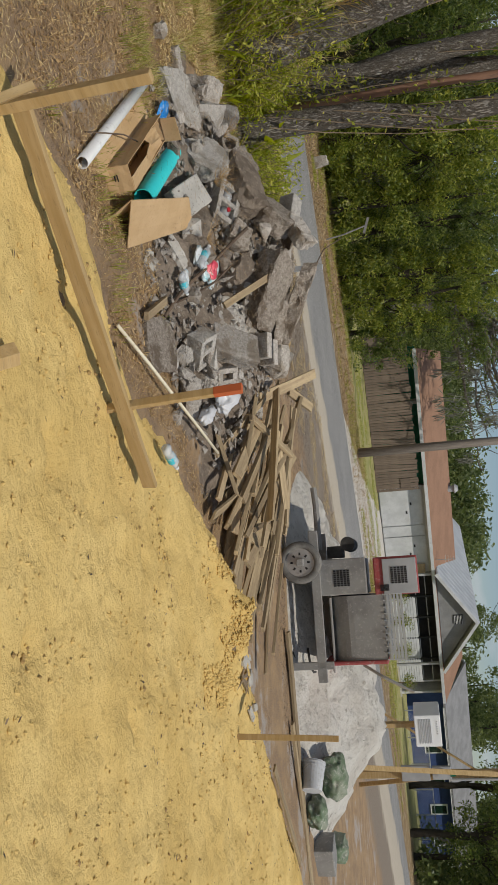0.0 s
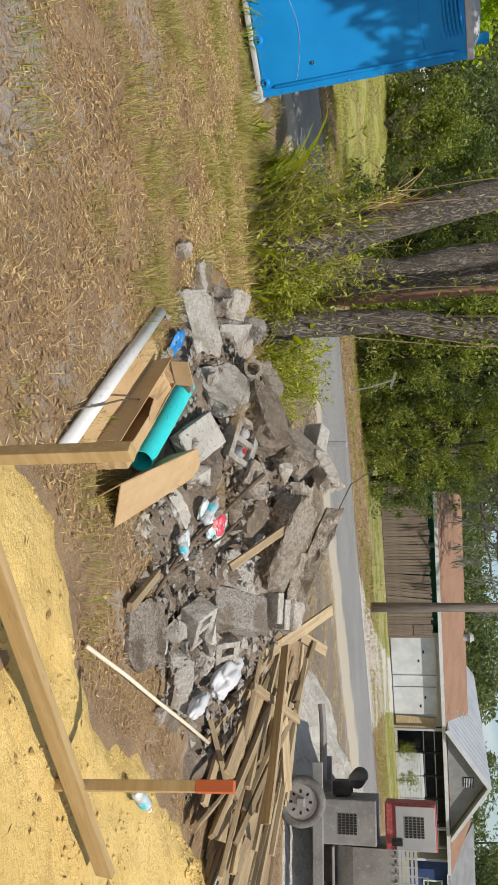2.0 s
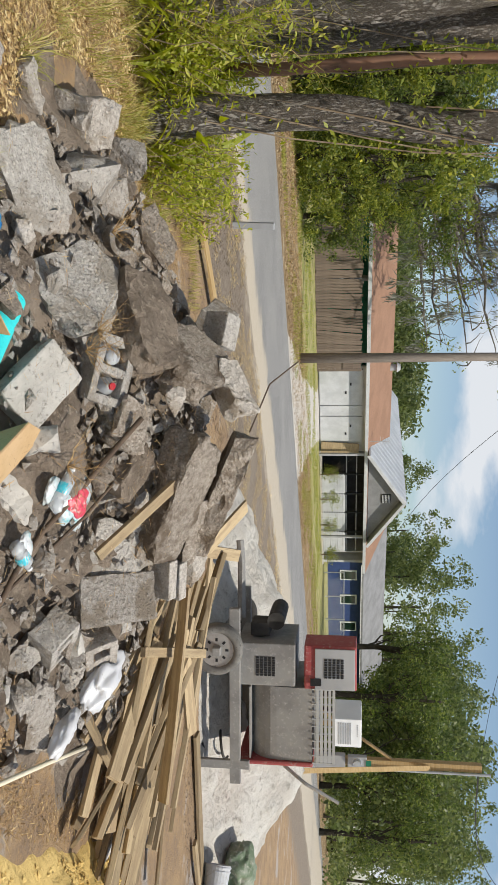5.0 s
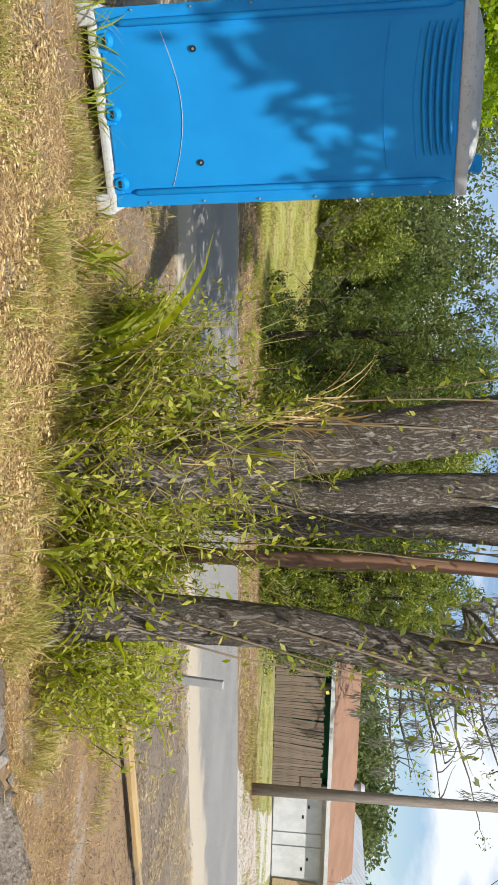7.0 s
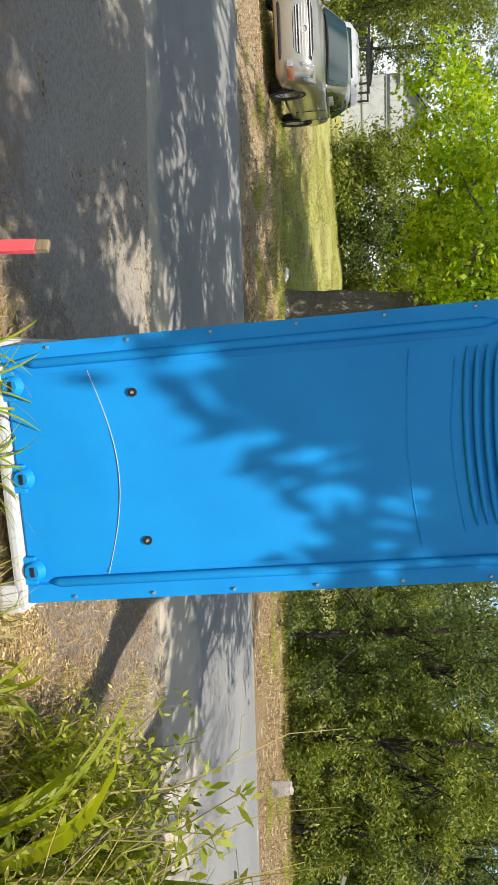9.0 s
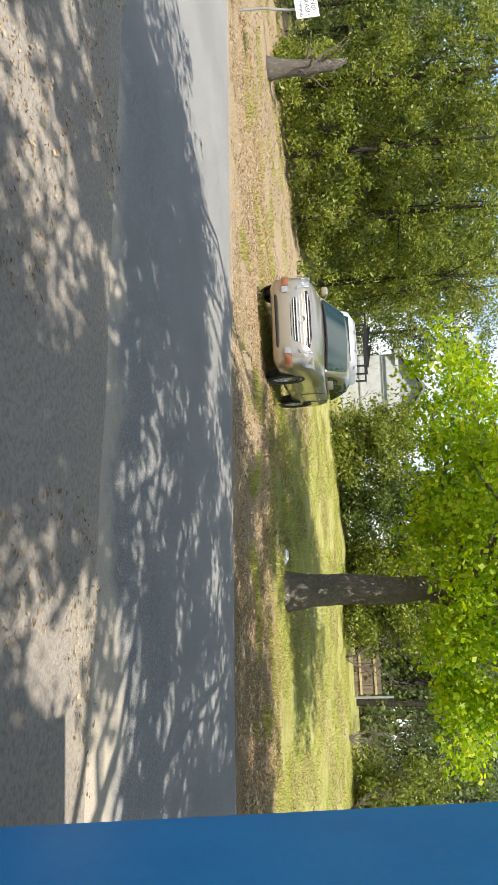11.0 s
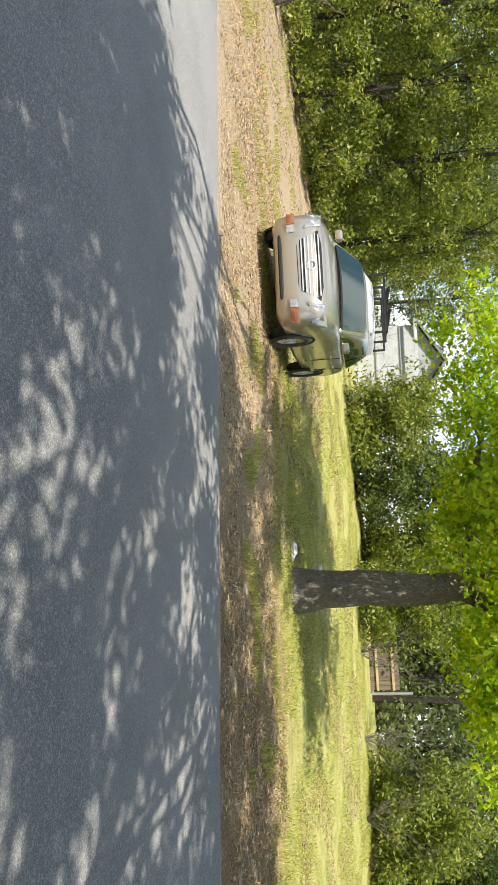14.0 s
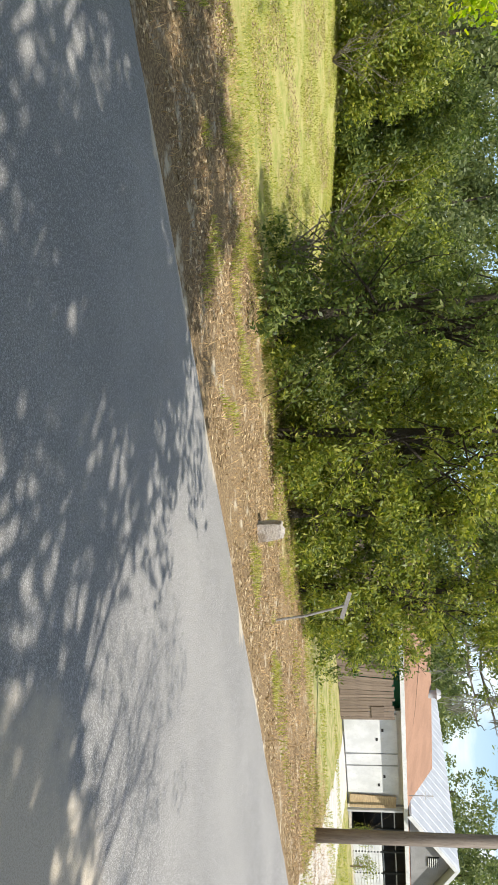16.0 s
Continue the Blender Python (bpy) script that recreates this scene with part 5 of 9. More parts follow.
# ---- portable toilet ----
def build_toilet():
    m = Matrix.Translation((-6.435, 5.62, -0.015)) @ Matrix.Rotation(radians(49.5), 4, "Z") @ Matrix.Translation((0, 0, 0.72)) @ Matrix.Rotation(radians(-2.6), 4, "Y") @ Matrix.Translation((0, 0, -0.72))
    t = thing("portable_toilet", "blue plastic portable toilet with grey base on the verge", "portable toilet", m)
    W, D = 1.15, 1.15
    for x in (-W / 2 + 0.02, W / 2 - 0.02):
        bm = bmesh.new()
        box(bm, (0.14, D + 0.06, 0.12), at=(x, D / 2, 0.06), bevel=0.025)
        part("skid", bm, M_GREYPLASTIC, t, "pale grey plastic skid")
    bm = bmesh.new()
    box(bm, (W + 0.07, D + 0.06, 0.06), at=(0, D / 2, 0.115), bevel=0.02)
    part("base", bm, M_GREYPLASTIC, t, "pale grey plastic base")
    bm = bmesh.new()
    box(bm, (W, D, 2.18), at=(0, D / 2, 1.235), bevel=0.02)
    part("wall", bm, M_BLUE, t)
    # corner flanges
    for s in (-1, 1):
        bm = bmesh.new()
        profile(bm, [(s * 0.49, 0.0), (s * 0.575, 0.0), (s * 0.575, 0.03), (s * 0.50, 0.012)], 0.15, 2.32)
        bmesh.ops.transform(bm, matrix=Matrix(((1, 0, 0, 0), (0, 0, -1, 0.0), (0, 1, 0, 0), (0, 0, 0, 1))), verts=bm.verts)
        for v in bm.verts:
            v.co.y = -abs(v.co.y) * 0.9
        part("corner_flange", bm, M_BLUE, t)
    # the dished panel and its two upright ribs
    bm = bmesh.new()
    nx, nz = 14, 30
    g = [[bm.verts.new((-0.44 + 0.88 * i / nx, -0.004 - 0.020 * (math.sin(math.pi * i / nx) ** 0.6) * min(1, 6 * j / nz, 9 * (1 - j / nz)), 0.16 + 2.13 * j / nz)) for i in range(nx + 1)] for j in range(nz + 1)]
    for j in range(nz):
        for i in range(nx):
            bm.faces.new((g[j][i], g[j][i + 1], g[j + 1][i + 1], g[j + 1][i]))
    part("panel", bm, M_BLUE, t, smooth=True)
    for s in (-1, 1):
        bm = bmesh.new()
        pipe(bm, [(s * 0.49, 0.004, 0.25), (s * 0.49, -0.010, 0.30), (s * 0.49, -0.010, 2.20), (s * 0.49, 0.004, 2.26)], [0.010, 0.022, 0.022, 0.010], 10)
        part("rib", bm, M_BLUE, t, smooth=True)
    # raised seam, an arch low on the panel
    bm = bmesh.new()
    pipe(bm, [(-0.44 + 0.90 * k / 20, -0.028 + 0.022 * (abs(k - 10) / 10) ** 2, 0.53 + 0.10 * math.sin(math.pi * k / 20)) for k in range(21)], 0.0018, 6)
    part("seam", bm, M_GREYPLASTIC, t, "pale raised seam")
    for k, (w, z) in enumerate(((0.82, 1.90), (0.72, 2.08))):
        bm = bmesh.new()
        pipe(bm, [(-w / 2 + w * q / 16, -0.024 + 0.008 * abs(q - 8) / 8, z - 0.035 * math.sin(math.pi * q / 16)) for q in range(17)], 0.004, 6)
        part("moulding", bm, M_BLUE, t)
    # louvres
    for k in range(5):
        z = 2.13 + 0.040 * k
        bm = bmesh.new()
        pipe(bm, [(-0.40 + 0.74 * q / 18, -0.020 - 0.012 * math.sin(math.pi * q / 18), z - 0.025 * math.sin(math.pi * q / 18)) for q in range(19)], [0.003 + 0.010 * min(1, q / 2, (18 - q) / 2) for q in range(19)], 8)
        part("louvre", bm, M_BLUE, t, smooth=True)
    # bolts, base clips, screws
    for x, z in ((-0.33, 0.725), (0.32, 0.725)):
        bm = bmesh.new()
        tube(bm, (x, -0.012, z), (x, -0.032, z), 0.010, 0.007, 14)
        b = part("bolt", bm, M_STEEL, t, "steel bolt")
        bm = bmesh.new()
        hollow(bm, (x, -0.014, z), (x, -0.027, z), 0.019, 0.008, 18)
        part("washer", bm, M_BLACK, b, "dark rubber washer")
    for x in (-0.40, 0.01, 0.43):
        bm = bmesh.new()
        box(bm, (0.13, 0.02, 0.07), at=(x, -0.012, 0.165), bevel=0.009)
        tube(bm, (x, -0.010, 0.19), (x, -0.045, 0.185), 0.052, 0.034, 20)
        c = part("clip", bm, M_BLUE, t)
        # the dark of the clip's slot is put in as a black block
        bm = bmesh.new()
        box(bm, (0.045, 0.012, 0.018), at=(x, -0.044, 0.19), bevel=0.004)
        part("clip_slot", bm, M_BLACK, c, "dark slot of the clip, put in as a black block")
    for s in (-1, 1):
        for k in range(6):
            z = 0.37 + 0.36 * k
            bm = bmesh.new()
            tube(bm, (s * 0.555, -0.010, z), (s * 0.555, -0.034, z), 0.009, 0.006, 8)
            part("screw", bm, M_STEEL, t, "small steel screw")
    # roof: a rim and a shallow dome
    bm = bmesh.new()
    box(bm, (W + 0.03, D + 0.03, 0.08), at=(0, D / 2, 2.36), bevel=0.02)
    r = part("roof", bm, M_GREYPLASTIC, t, "pale grey plastic roof")
    bm = bmesh.new()
    bmesh.ops.create_uvsphere(bm, u_segments=24, v_segments=12, radius=0.5)
    for v in bm.verts:
        v.co = Vector((math.copysign(abs(v.co.x * 2) ** 0.6, v.co.x) * 0.54, math.copysign(abs(v.co.y * 2) ** 0.6, v.co.y) * 0.54 + D / 2, max(v.co.z, 0) * 0.24 + 2.39))
    part("dome", bm, M_GREYPLASTIC, r, smooth=True)
    bm = bmesh.new()
    tube(bm, (0.50, 0.90, 2.2), (0.50, 0.90, 2.60), 0.055, None, 16)
    tube(bm, (0.50, 0.90, 2.58), (0.50, 0.90, 2.63), 0.075, 0.06, 16)
    part("vent_pipe", bm, M_BLUE, t)
    # the door stands on the far side
    bm = bmesh.new()
    box(bm, (0.62, 0.03, 1.75), at=(0, D + 0.012, 1.10), bevel=0.01)
    d = part("door", bm, M_BLUE, t)
    bm = bmesh.new()
    box(bm, (0.05, 0.03, 0.12), at=(0.25, D + 0.04, 1.1), bevel=0.008)
    part("latch", bm, M_BLACK, d)


build_toilet()

# ---- mortar mixer ----
def wheel_parts(t, x, y, z, r, w, axis=(0, 1, 0), tyre=None, rim=None, holes=8):
    ax = Vector(axis).normalized()
    c = Vector((x, y, z))
    rot = ax.to_track_quat("Z", "Y").to_matrix().to_4x4()
    m = Matrix.Translation(c) @ rot
    bm = bmesh.new()
    seg, ring = 32, 10
    verts = []
    for i in range(seg):
        a = 2 * math.pi * i / seg
        row = []
        for k in range(ring):
            b = 2 * math.pi * k / ring
            rr = r * 0.82 + r * 0.18 * math.copysign(abs(math.cos(b)) ** 0.6, math.cos(b))
            row.append(bm.verts.new(m @ Vector((rr * math.cos(a), rr * math.sin(a), w / 2 * math.copysign(abs(math.sin(b)) ** 0.7, math.sin(b))))))
        verts.append(row)
    for i in range(seg):
        for k in range(ring):
            bm.faces.new((verts[i][k], verts[(i + 1) % seg][k], verts[(i + 1) % seg][(k + 1) % ring], verts[i][(k + 1) % ring]))
    bmesh.ops.recalc_face_normals(bm, faces=bm.faces)
    wh = part("wheel", bm, tyre or M_RUBBER, t, "dusty black tyre on a spoked rim", True)
    bm = bmesh.new()
    for s in (-1, 1):
        tube(bm, m @ Vector((0, 0, s * w * 0.10)), m @ Vector((0, 0, s * w * 0.34)), r * 0.72, r * 0.66, 28)
        tube(bm, m @ Vector((0, 0, s * w * 0.34)), m @ Vector((0, 0, s * w * 0.52)), r * 0.16, r * 0.13, 14)
    rm = part("rim", bm, rim or M_STEEL, wh, "dusty steel rim")
    bm = bmesh.new()
    for k in range(holes):
        a = 2 * math.pi * k / holes
        for s in (-1, 1):
            p = Vector((r * 0.40 * math.cos(a), r * 0.40 * math.sin(a), 0))
            box(bm, (r * 0.13, r * 0.09, w * 0.02), m @ Matrix.Translation(p + Vector((0, 0, s * w * 0.345))) @ Matrix.Rotation(a, 4, "Z"))
    tagged(part("vent_hole", bm, M_BLACK, wh, "dark rim openings"), kind="stuff")
    return wh


def build_mixer():
    gz = -0.15
    t = thing("mortar_mixer", "dusty grey and red towable mortar mixer beside white sand", "mixer", pose(0, 0, gz))
    y0 = 8.98
    wheel_parts(t, 1.42, y0, 0.285, 0.285, 0.17, tyre=M_DUSTRUBBER)
    wheel_parts(t, 1.42, y0 + 1.35, 0.285, 0.285, 0.17)
    bm = bmesh.new()
    box(bm, (0.10, 0.05, 0.62), at=(2.78, y0 + 0.12, 0.31), bevel=0.008)
    box(bm, (0.10, 0.05, 0.62), at=(2.78, y0 + 1.15, 0.31), bevel=0.008)
    box(bm, (0.16, 1.1, 0.05), at=(2.78, y0 + 0.63, 0.025), bevel=0.008)
    part("stand_leg", bm, M_GUNGREY, t)
    for yy in (y0 + 0.13, y0 + 1.12):
        bm = bmesh.new()
        box(bm, (2.0, 0.07, 0.12), at=(2.0, yy, 0.46), bevel=0.008)
        part("frame_rail", bm, M_GUNGREY, t)
    bm = bmesh.new()
    box(bm, (0.09, 1.6, 0.09), at=(1.42, y0 + 0.66, 0.29), bevel=0.01)
    part("axle", bm, M_GUNGREY, t)
    # tub: a round-bottomed trough across the frame
    bm = bmesh.new()
    prof = [(-0.43 * math.cos(a), -0.36 * math.sin(a)) for a in [math.pi * k / 16 for k in range(17)]]
    x0, x1, yc, zc = 1.90, 2.74, y0 + 0.63, 0.92
    outline = [(p, q) for p, q in prof] + [(0.45, 0.40), (-0.45, 0.40)]
    a = [bm.verts.new((x0, yc + p, zc + q)) for p, q in outline]
    b = [bm.verts.new((x1, yc + p, zc + q)) for p, q in outline]
    n = len(outline)
    for i in range(n - 1):
        if i != n - 2:
            bm.faces.new((a[i], a[i + 1], b[i + 1], b[i]))
    bm.faces.new((a[n - 1], a[0], b[0], b[n - 1]))
    bm.faces.new(a[::-1])
    bm.faces.new(b)
    bmesh.ops.recalc_face_normals(bm, faces=bm.faces)
    part("drum", bm, M_GUNGREY, t, "mortar-stained grey steel drum")
    bm = bmesh.new()
    box(bm, (0.05, 0.94, 0.86), at=(x1 + 0.03, yc, 0.9), bevel=0.02)
    part("end_plate", bm, M_RED, t, "worn red steel end plate")
    bm = bmesh.new()
    box(bm, (0.82, 0.9, 0.02), at=(2.32, yc, 0.62), bevel=0.004)
    part("trough_bottom", bm, M_GUNGREY, t)
    # grate
    bm = bmesh.new()
    zg = 1.34
    for k in range(9):
        box(bm, (0.014, 0.92, 0.03), at=(x0 + 0.84 * k / 8, yc, zg + 0.02))
    for k in range(7):
        box(bm, (0.86, 0.014, 0.03), at=((x0 + x1) / 2, yc - 0.45 + 0.9 * k / 6, zg + 0.02))
    for k in range(5):
        box(bm, (0.86, 0.012, 0.03), at=((x0 + x1) / 2, yc - 0.46, zg + 0.04 + 0.045 * k))
    for k in range(11):
        box(bm, (0.012, 0.014, 0.24), at=(x0 + 0.84 * k / 10, yc - 0.46, zg + 0.10))
    part("grate", bm, M_GALV, t, "pale steel safety grate")
    # engine house, two parts
    bm = bmesh.new()
    box(bm, (0.48, 0.78, 0.66), at=(1.64, y0 + 0.55, 0.80), bevel=0.015)
    e = part("engine_cover", bm, M_GUNGREY, t)
    bm = bmesh.new()
    box(bm, (0.50, 0.42, 0.58), at=(1.66, y0 + 0.39, 1.52), bevel=0.02)
    r = part("hood", bm, M_RED, t, "faded red engine hood")
    bm = bmesh.new()
    box(bm, (0.46, 0.02, 0.44), at=(1.67, y0 + 0.172, 1.57), bevel=0.006)
    part("plate", bm, M_GREYPAINT, r, "dusty pale front plate")
    for host, zz, rows in ((e, 0.80, 5), (r, 1.56, 5)):
        bm = bmesh.new()
        for i in range(8):
            for j in range(rows):
                box(bm, (0.02, 0.008, 0.032), at=(1.56 + 0.028 * i, y0 + (0.156 if host is e else 0.158), zz - 0.09 + 0.045 * j))
        tagged(part("grille", bm, M_BLACK, host, "dark punched vent openings"), kind="stuff")
    bm = bmesh.new()
    for i in range(7):
        box(bm, (0.009, 0.008, 0.12), at=(1.78 + 0.012 * i, y0 + 0.158, 1.36))
    part("louvre", bm, M_BLACK, r)
    # tow bar and the long tipping handle
    bm = bmesh.new()
    pipe(bm, [(1.25, y0 + 0.63, 0.47), (0.6, y0 + 0.7, 0.46), (0.35, y0 + 0.72, 0.44)], 0.045, 8)
    part("tow_bar", bm, M_GUNGREY, t)
    bm = bmesh.new()
    pipe(bm, [(2.80, y0 + 0.2, 1.0), (2.95, y0 + 0.1, 1.25), (3.15, y0 + 0.1, 1.62)], 0.02, 8)
    part("handle", bm, M_STEEL, t)
    bm = bmesh.new()
    tube(bm, (1.2, y0 + 0.35, 0.9), (1.2, y0 + 0.95, 0.9), 0.10, None, 14)
    box(bm, (0.16, 0.3, 0.22), at=(1.3, y0 + 0.5, 0.72), bevel=0.02)
    part("motor", bm, M_RUBBER, t, "black dusty motor block")


build_mixer()


# ---- white sand heap ----
def pile_d(x, y):
    """Distance from the heap's short crest, and how far along the crest."""
    ax, ay, bx, by = 2.1, 11.35, 3.95, 11.3
    f = min(max(((x - ax) * (bx - ax) + (y - ay) * (by - ay)) / ((bx - ax) ** 2 + (by - ay) ** 2), 0), 1)
    run = x - ax - f * (bx - ax)
    return math.hypot(run * (1.4 if run > 0 else 1.0), y - ay - f * (by - ay)), f


def pile_h(x, y):
    d, f = pile_d(x, y)
    k = (0.92 + 0.20 * f) * max(0.0, 1 - d / 2.30)
    return k + (0.12 * noise.noise(Vector((x * 1.6, y * 1.6, 7))) + 0.09 * noise.noise(Vector((x * 5, y * 5, 7)))) * min(k * 4, 1)


def build_pile():
    step = 0.08
    verts, faces, keep = [], [], {}
    for j in range(64):
        for i in range(80):
            x, y = -0.4 + i * step, 8.85 + j * step
            h = pile_h(x, y)
            if pile_d(x, y)[0] < 2.40:
                keep[i, j] = len(verts)
                verts.append((x, y, ground_z(x, y) - 0.04 + h))
    for (i, j) in keep:
        q = [(i, j), (i + 1, j), (i + 1, j + 1), (i, j + 1)]
        if all(k in keep for k in q):
            faces.append([keep[k] for k in q])
    p = from_arrays("sand_heap", verts, faces, M_WHITESAND)
    p.data.polygons.foreach_set("use_smooth", [True] * len(p.data.polygons))
    tagged(p, "heap of white masonry sand behind the mixer", "sand heap", kind="stuff")


build_pile()


def bucket(m, material, label):
    t = thing("bucket", label, "bucket", m, "buckets")
    bm = bmesh.new()
    rings = []
    for r, z in ((0.125, 0), (0.15, 0.36), (0.142, 0.36), (0.118, 0.012)):
        rings.append([bm.verts.new((r * math.cos(k * 2 * math.pi / 24), r * math.sin(k * 2 * math.pi / 24), z)) for k in range(24)])
    for q, w in zip(rings, rings[1:]):
        for k in range(24):
            bm.faces.new((q[k], q[(k + 1) % 24], w[(k + 1) % 24], w[k]))
    bm.faces.new(rings[0][::-1])
    bm.faces.new(rings[3])
    part("body", bm, material, t)
    for z, r in ((0.29, 0.153), (0.33, 0.157)):
        bm = bmesh.new()
        hollow(bm, (0, 0, z), (0, 0, z + 0.012), r, 0.012, 24)
        part("ring", bm, material, t)
    bm = bmesh.new()
    pipe(bm, [(0.155 * math.cos(a), 0.155 * math.sin(a), 0.30 - 0.10 * math.sin(a)) for a in [math.pi * k / 12 for k in range(13)]], 0.003, 6)
    part("handle", bm, M_STEEL, t)
    return t


bucket(pose(4.30, 8.95, 0.08, -86, 0, 60), M_GREYPLASTIC, "dusty white plastic bucket lying on its side")
bucket(pose(1.75, 12.9, 0.05, -82, 0, 100), M_WHITEPAINT, "white plastic bucket lying on its side by the road")

M_TARP = surf("green_tarp", (0.12, 0.17, 0.10), (0.26, 0.28, 0.22), (0.5, 0.48, 0.42), 5, 16, 0.85, 0, 0.5, 0.01)
crumpled("cement_sack", (4.25, 9.55, 0.30), (0.6, 0.45, 0.35), (0, 0, 20), M_TARP, "crumpled dusty green cement sack on sand", "sack", 21)
crumpled("cement_sack", (4.70, 9.40, 0.06), (0.6, 0.4, 0.3), (0, 0, 60), M_TARP, "crumpled dusty green cement sack on sand", "sack", 22)
crumpled("cement_sack", (5.45, 10.35, 0.10), (0.55, 0.45, 0.45), (0, 0, 100), M_TARP, "crumpled dusty green cement sack on sand", "sack", 23)
bm = bmesh.new()
box(bm, (0.42, 0.36, 0.3), bevel=0.02)
solo("plastic_crate", bm, M_GUNGREY, "grey plastic crate beside the sand heap", "crate", pose(5.38, 9.95, 0.04, 0, 0, 25))
bm = bmesh.new()
pipe(bm, [(2.6 + 0.25 * k, 9.2 + 0.15 * math.sin(k * 0.9) + 0.02 * k, -0.09 + 0.03 * math.sin(k)) for k in range(14)], 0.018, 8)
pipe(bm, [(2.75 + 0.16 * math.cos(k * 0.5), 9.5 + 0.14 * math.sin(k * 0.5), 0.0 + 0.012 * k) for k in range(14)], 0.016, 8)
solo("hose", bm, M_RUBBER, "grey rubber hose lying by the sand heap", "hose", smooth=True)
lumber((2.3, 8.75, -0.06), (5.8, 9.25, -0.06), 0.14, 0.035, M_LUMBER, "long weathered plank lying on dirt", 4)
lumber((3.4, 8.55, -0.05), (6.4, 9.6, -0.05), 0.09, 0.035, M_LUMBER, "long weathered plank lying on dirt", 4)
lumber((3.5, 6.7, 0.05), (4.8, 7.9, 0.05), 0.09, 0.02, M_LUMBER, "weathered strip of wood on sand", 4)

# boards beyond the heap, seen between weeds and road
lumber((-3.1, 8.6, 0.06), (-1.9, 9.9, 0.06), 0.12, 0.04, M_LUMBER2, "yellow sawn board lying on dirt", 5)
lumber((-2.9, 8.75, 0.04), (-1.6, 10.3, 0.04), 0.06, 0.03, M_LUMBER, "weathered sawn board lying on dirt", 5)
bm = bmesh.new()
box(bm, (0.09, 0.09, 0.62), at=(0, 0, 0.25), bevel=0.01)
solo("marker_post", bm, M_GREYPAINT, "short weathered grey post by the road", "post", pose(-3.65, 11.2, 0, 4, 3, 20))


# ---- service pole with its meter ----
def build_service():
    t = thing("service_pole", "timber temporary power pole with meter and braces", "power pole", pose(5.6, 15.2, 0))
    bm = bmesh.new()
    box(bm, (0.14, 0.14, 4.2), at=(0, 0, 1.95), bevel=0.01)
    part("post", bm, M_LUMBER2, t)
    for a, b in (((-1.55, 0.1, 0.1), (0, 0, 2.5)), ((0.5, 1.2, 0.0), (0, 0, 2.4)), ((-0.5, -1.6, 0.3), (0.05, 0, 3.2))):
        bm = bmesh.new()
        d = Vector(b) - Vector(a)
        box(bm, (0.09, 0.04, d.length), frame_to(a, b), at=(0, 0, d.length / 2), bevel=0.005)
        part("brace", bm, M_LUMBER2, t)
    bm = bmesh.new()
    box(bm, (0.28, 0.14, 0.55), at=(-0.05, -0.15, 1.25), bevel=0.01)
    p = part("panel_box", bm, M_GREYPAINT, t, "grey steel breaker box")
    bm = bmesh.new()
    box(bm, (0.24, 0.12, 0.36), at=(-0.05, -0.14, 1.75), bevel=0.015)
    part("meter_box", bm, M_GREYPAINT, t, "grey meter box")
    bm = bmesh.new()
    tube(bm, (-0.05, -0.20, 1.75), (-0.05, -0.30, 1.75), 0.09, 0.085, 20)
    part("meter_dial", bm, M_CLEAR, t, "round glass meter")
    bm = bmesh.new()
    box(bm, (0.12, 0.01, 0.10), at=(-0.05, -0.208, 1.96))
    part("tag", bm, M_GREENPAINT, t, "green inspection tag")
    bm = bmesh.new()
    tube(bm, (0.09, -0.1, 1.9), (0.09, -0.1, 4.2), 0.025, None, 10)
    part("conduit", bm, M_GALV, t, "grey metal conduit")


build_service()
bm = bmesh.new()
box(bm, (0.09, 0.09, 1.35), at=(0, 0, 0.65), bevel=0.006)
solo("wooden_post", bm, M_LUMBER2, "timber post carrying a white appliance", "post", pose(4.5, 14.35, 0, 0, 0, 20))


def build_unit():
    t = thing("air_conditioner", "white window air conditioner set on a timber post", "air conditioner", pose(4.5, 14.33, 1.33, 0, 0, 22))
    bm = bmesh.new()
    box(bm, (0.66, 0.48, 0.48), at=(0, 0, 0.24), bevel=0.02)
    part("case", bm, M_WHITEPAINT, t)
    bm = bmesh.new()
    for k in range(6):
        tube(bm, (-0.2 + 0.05 * k, -0.238, 0.41), (-0.2 + 0.05 * k, -0.25, 0.41), 0.012, None, 10)
    part("knob", bm, M_GREYPAINT, t)
    for k in range(8):
        bm = bmesh.new()
        box(bm, (0.5, 0.012, 0.015), at=(0, -0.243, 0.08 + 0.03 * k))
        part("slat", bm, M_GREYPAINT, t)


build_unit()

# ---- across the road: pole, house, fence ----
bm = bmesh.new()
pipe(bm, [(0, 0, -0.3), (0.01, 0, 3), (0.0, 0, 10.5)], [0.16, 0.145, 0.10], 16)
solo("utility_pole", bm, M_POLE, "grey weathered wooden utility pole on the verge", "utility pole", Matrix.Translation((-2.5, 25.3, 0)), smooth=True)
bm = bmesh.new()
for a, b, sag in (((-2.5, 25.3, 9.6), (24, 46, 9.0), 1.0), ((-2.5, 25.3, 9.0), (6.5, 44.5, 4.2), 0.7), ((5.6, 15.2, 4.0), (20.0, 33.0, 8.5), 0.6), ((20.0, 33.0, 8.6), (-2.5, 25.3, 9.7), 0.7)):
    a, b = Vector(a), Vector(b)
    pipe(bm, [a.lerp(b, k / 16) - Vector((0, 0, sag * math.sin(math.pi * k / 16))) for k in range(17)], 0.012, 5)
solo("overhead_cable", bm, M_BLACK, "thin black overhead service cables between poles", "cable")
bm = bmesh.new()
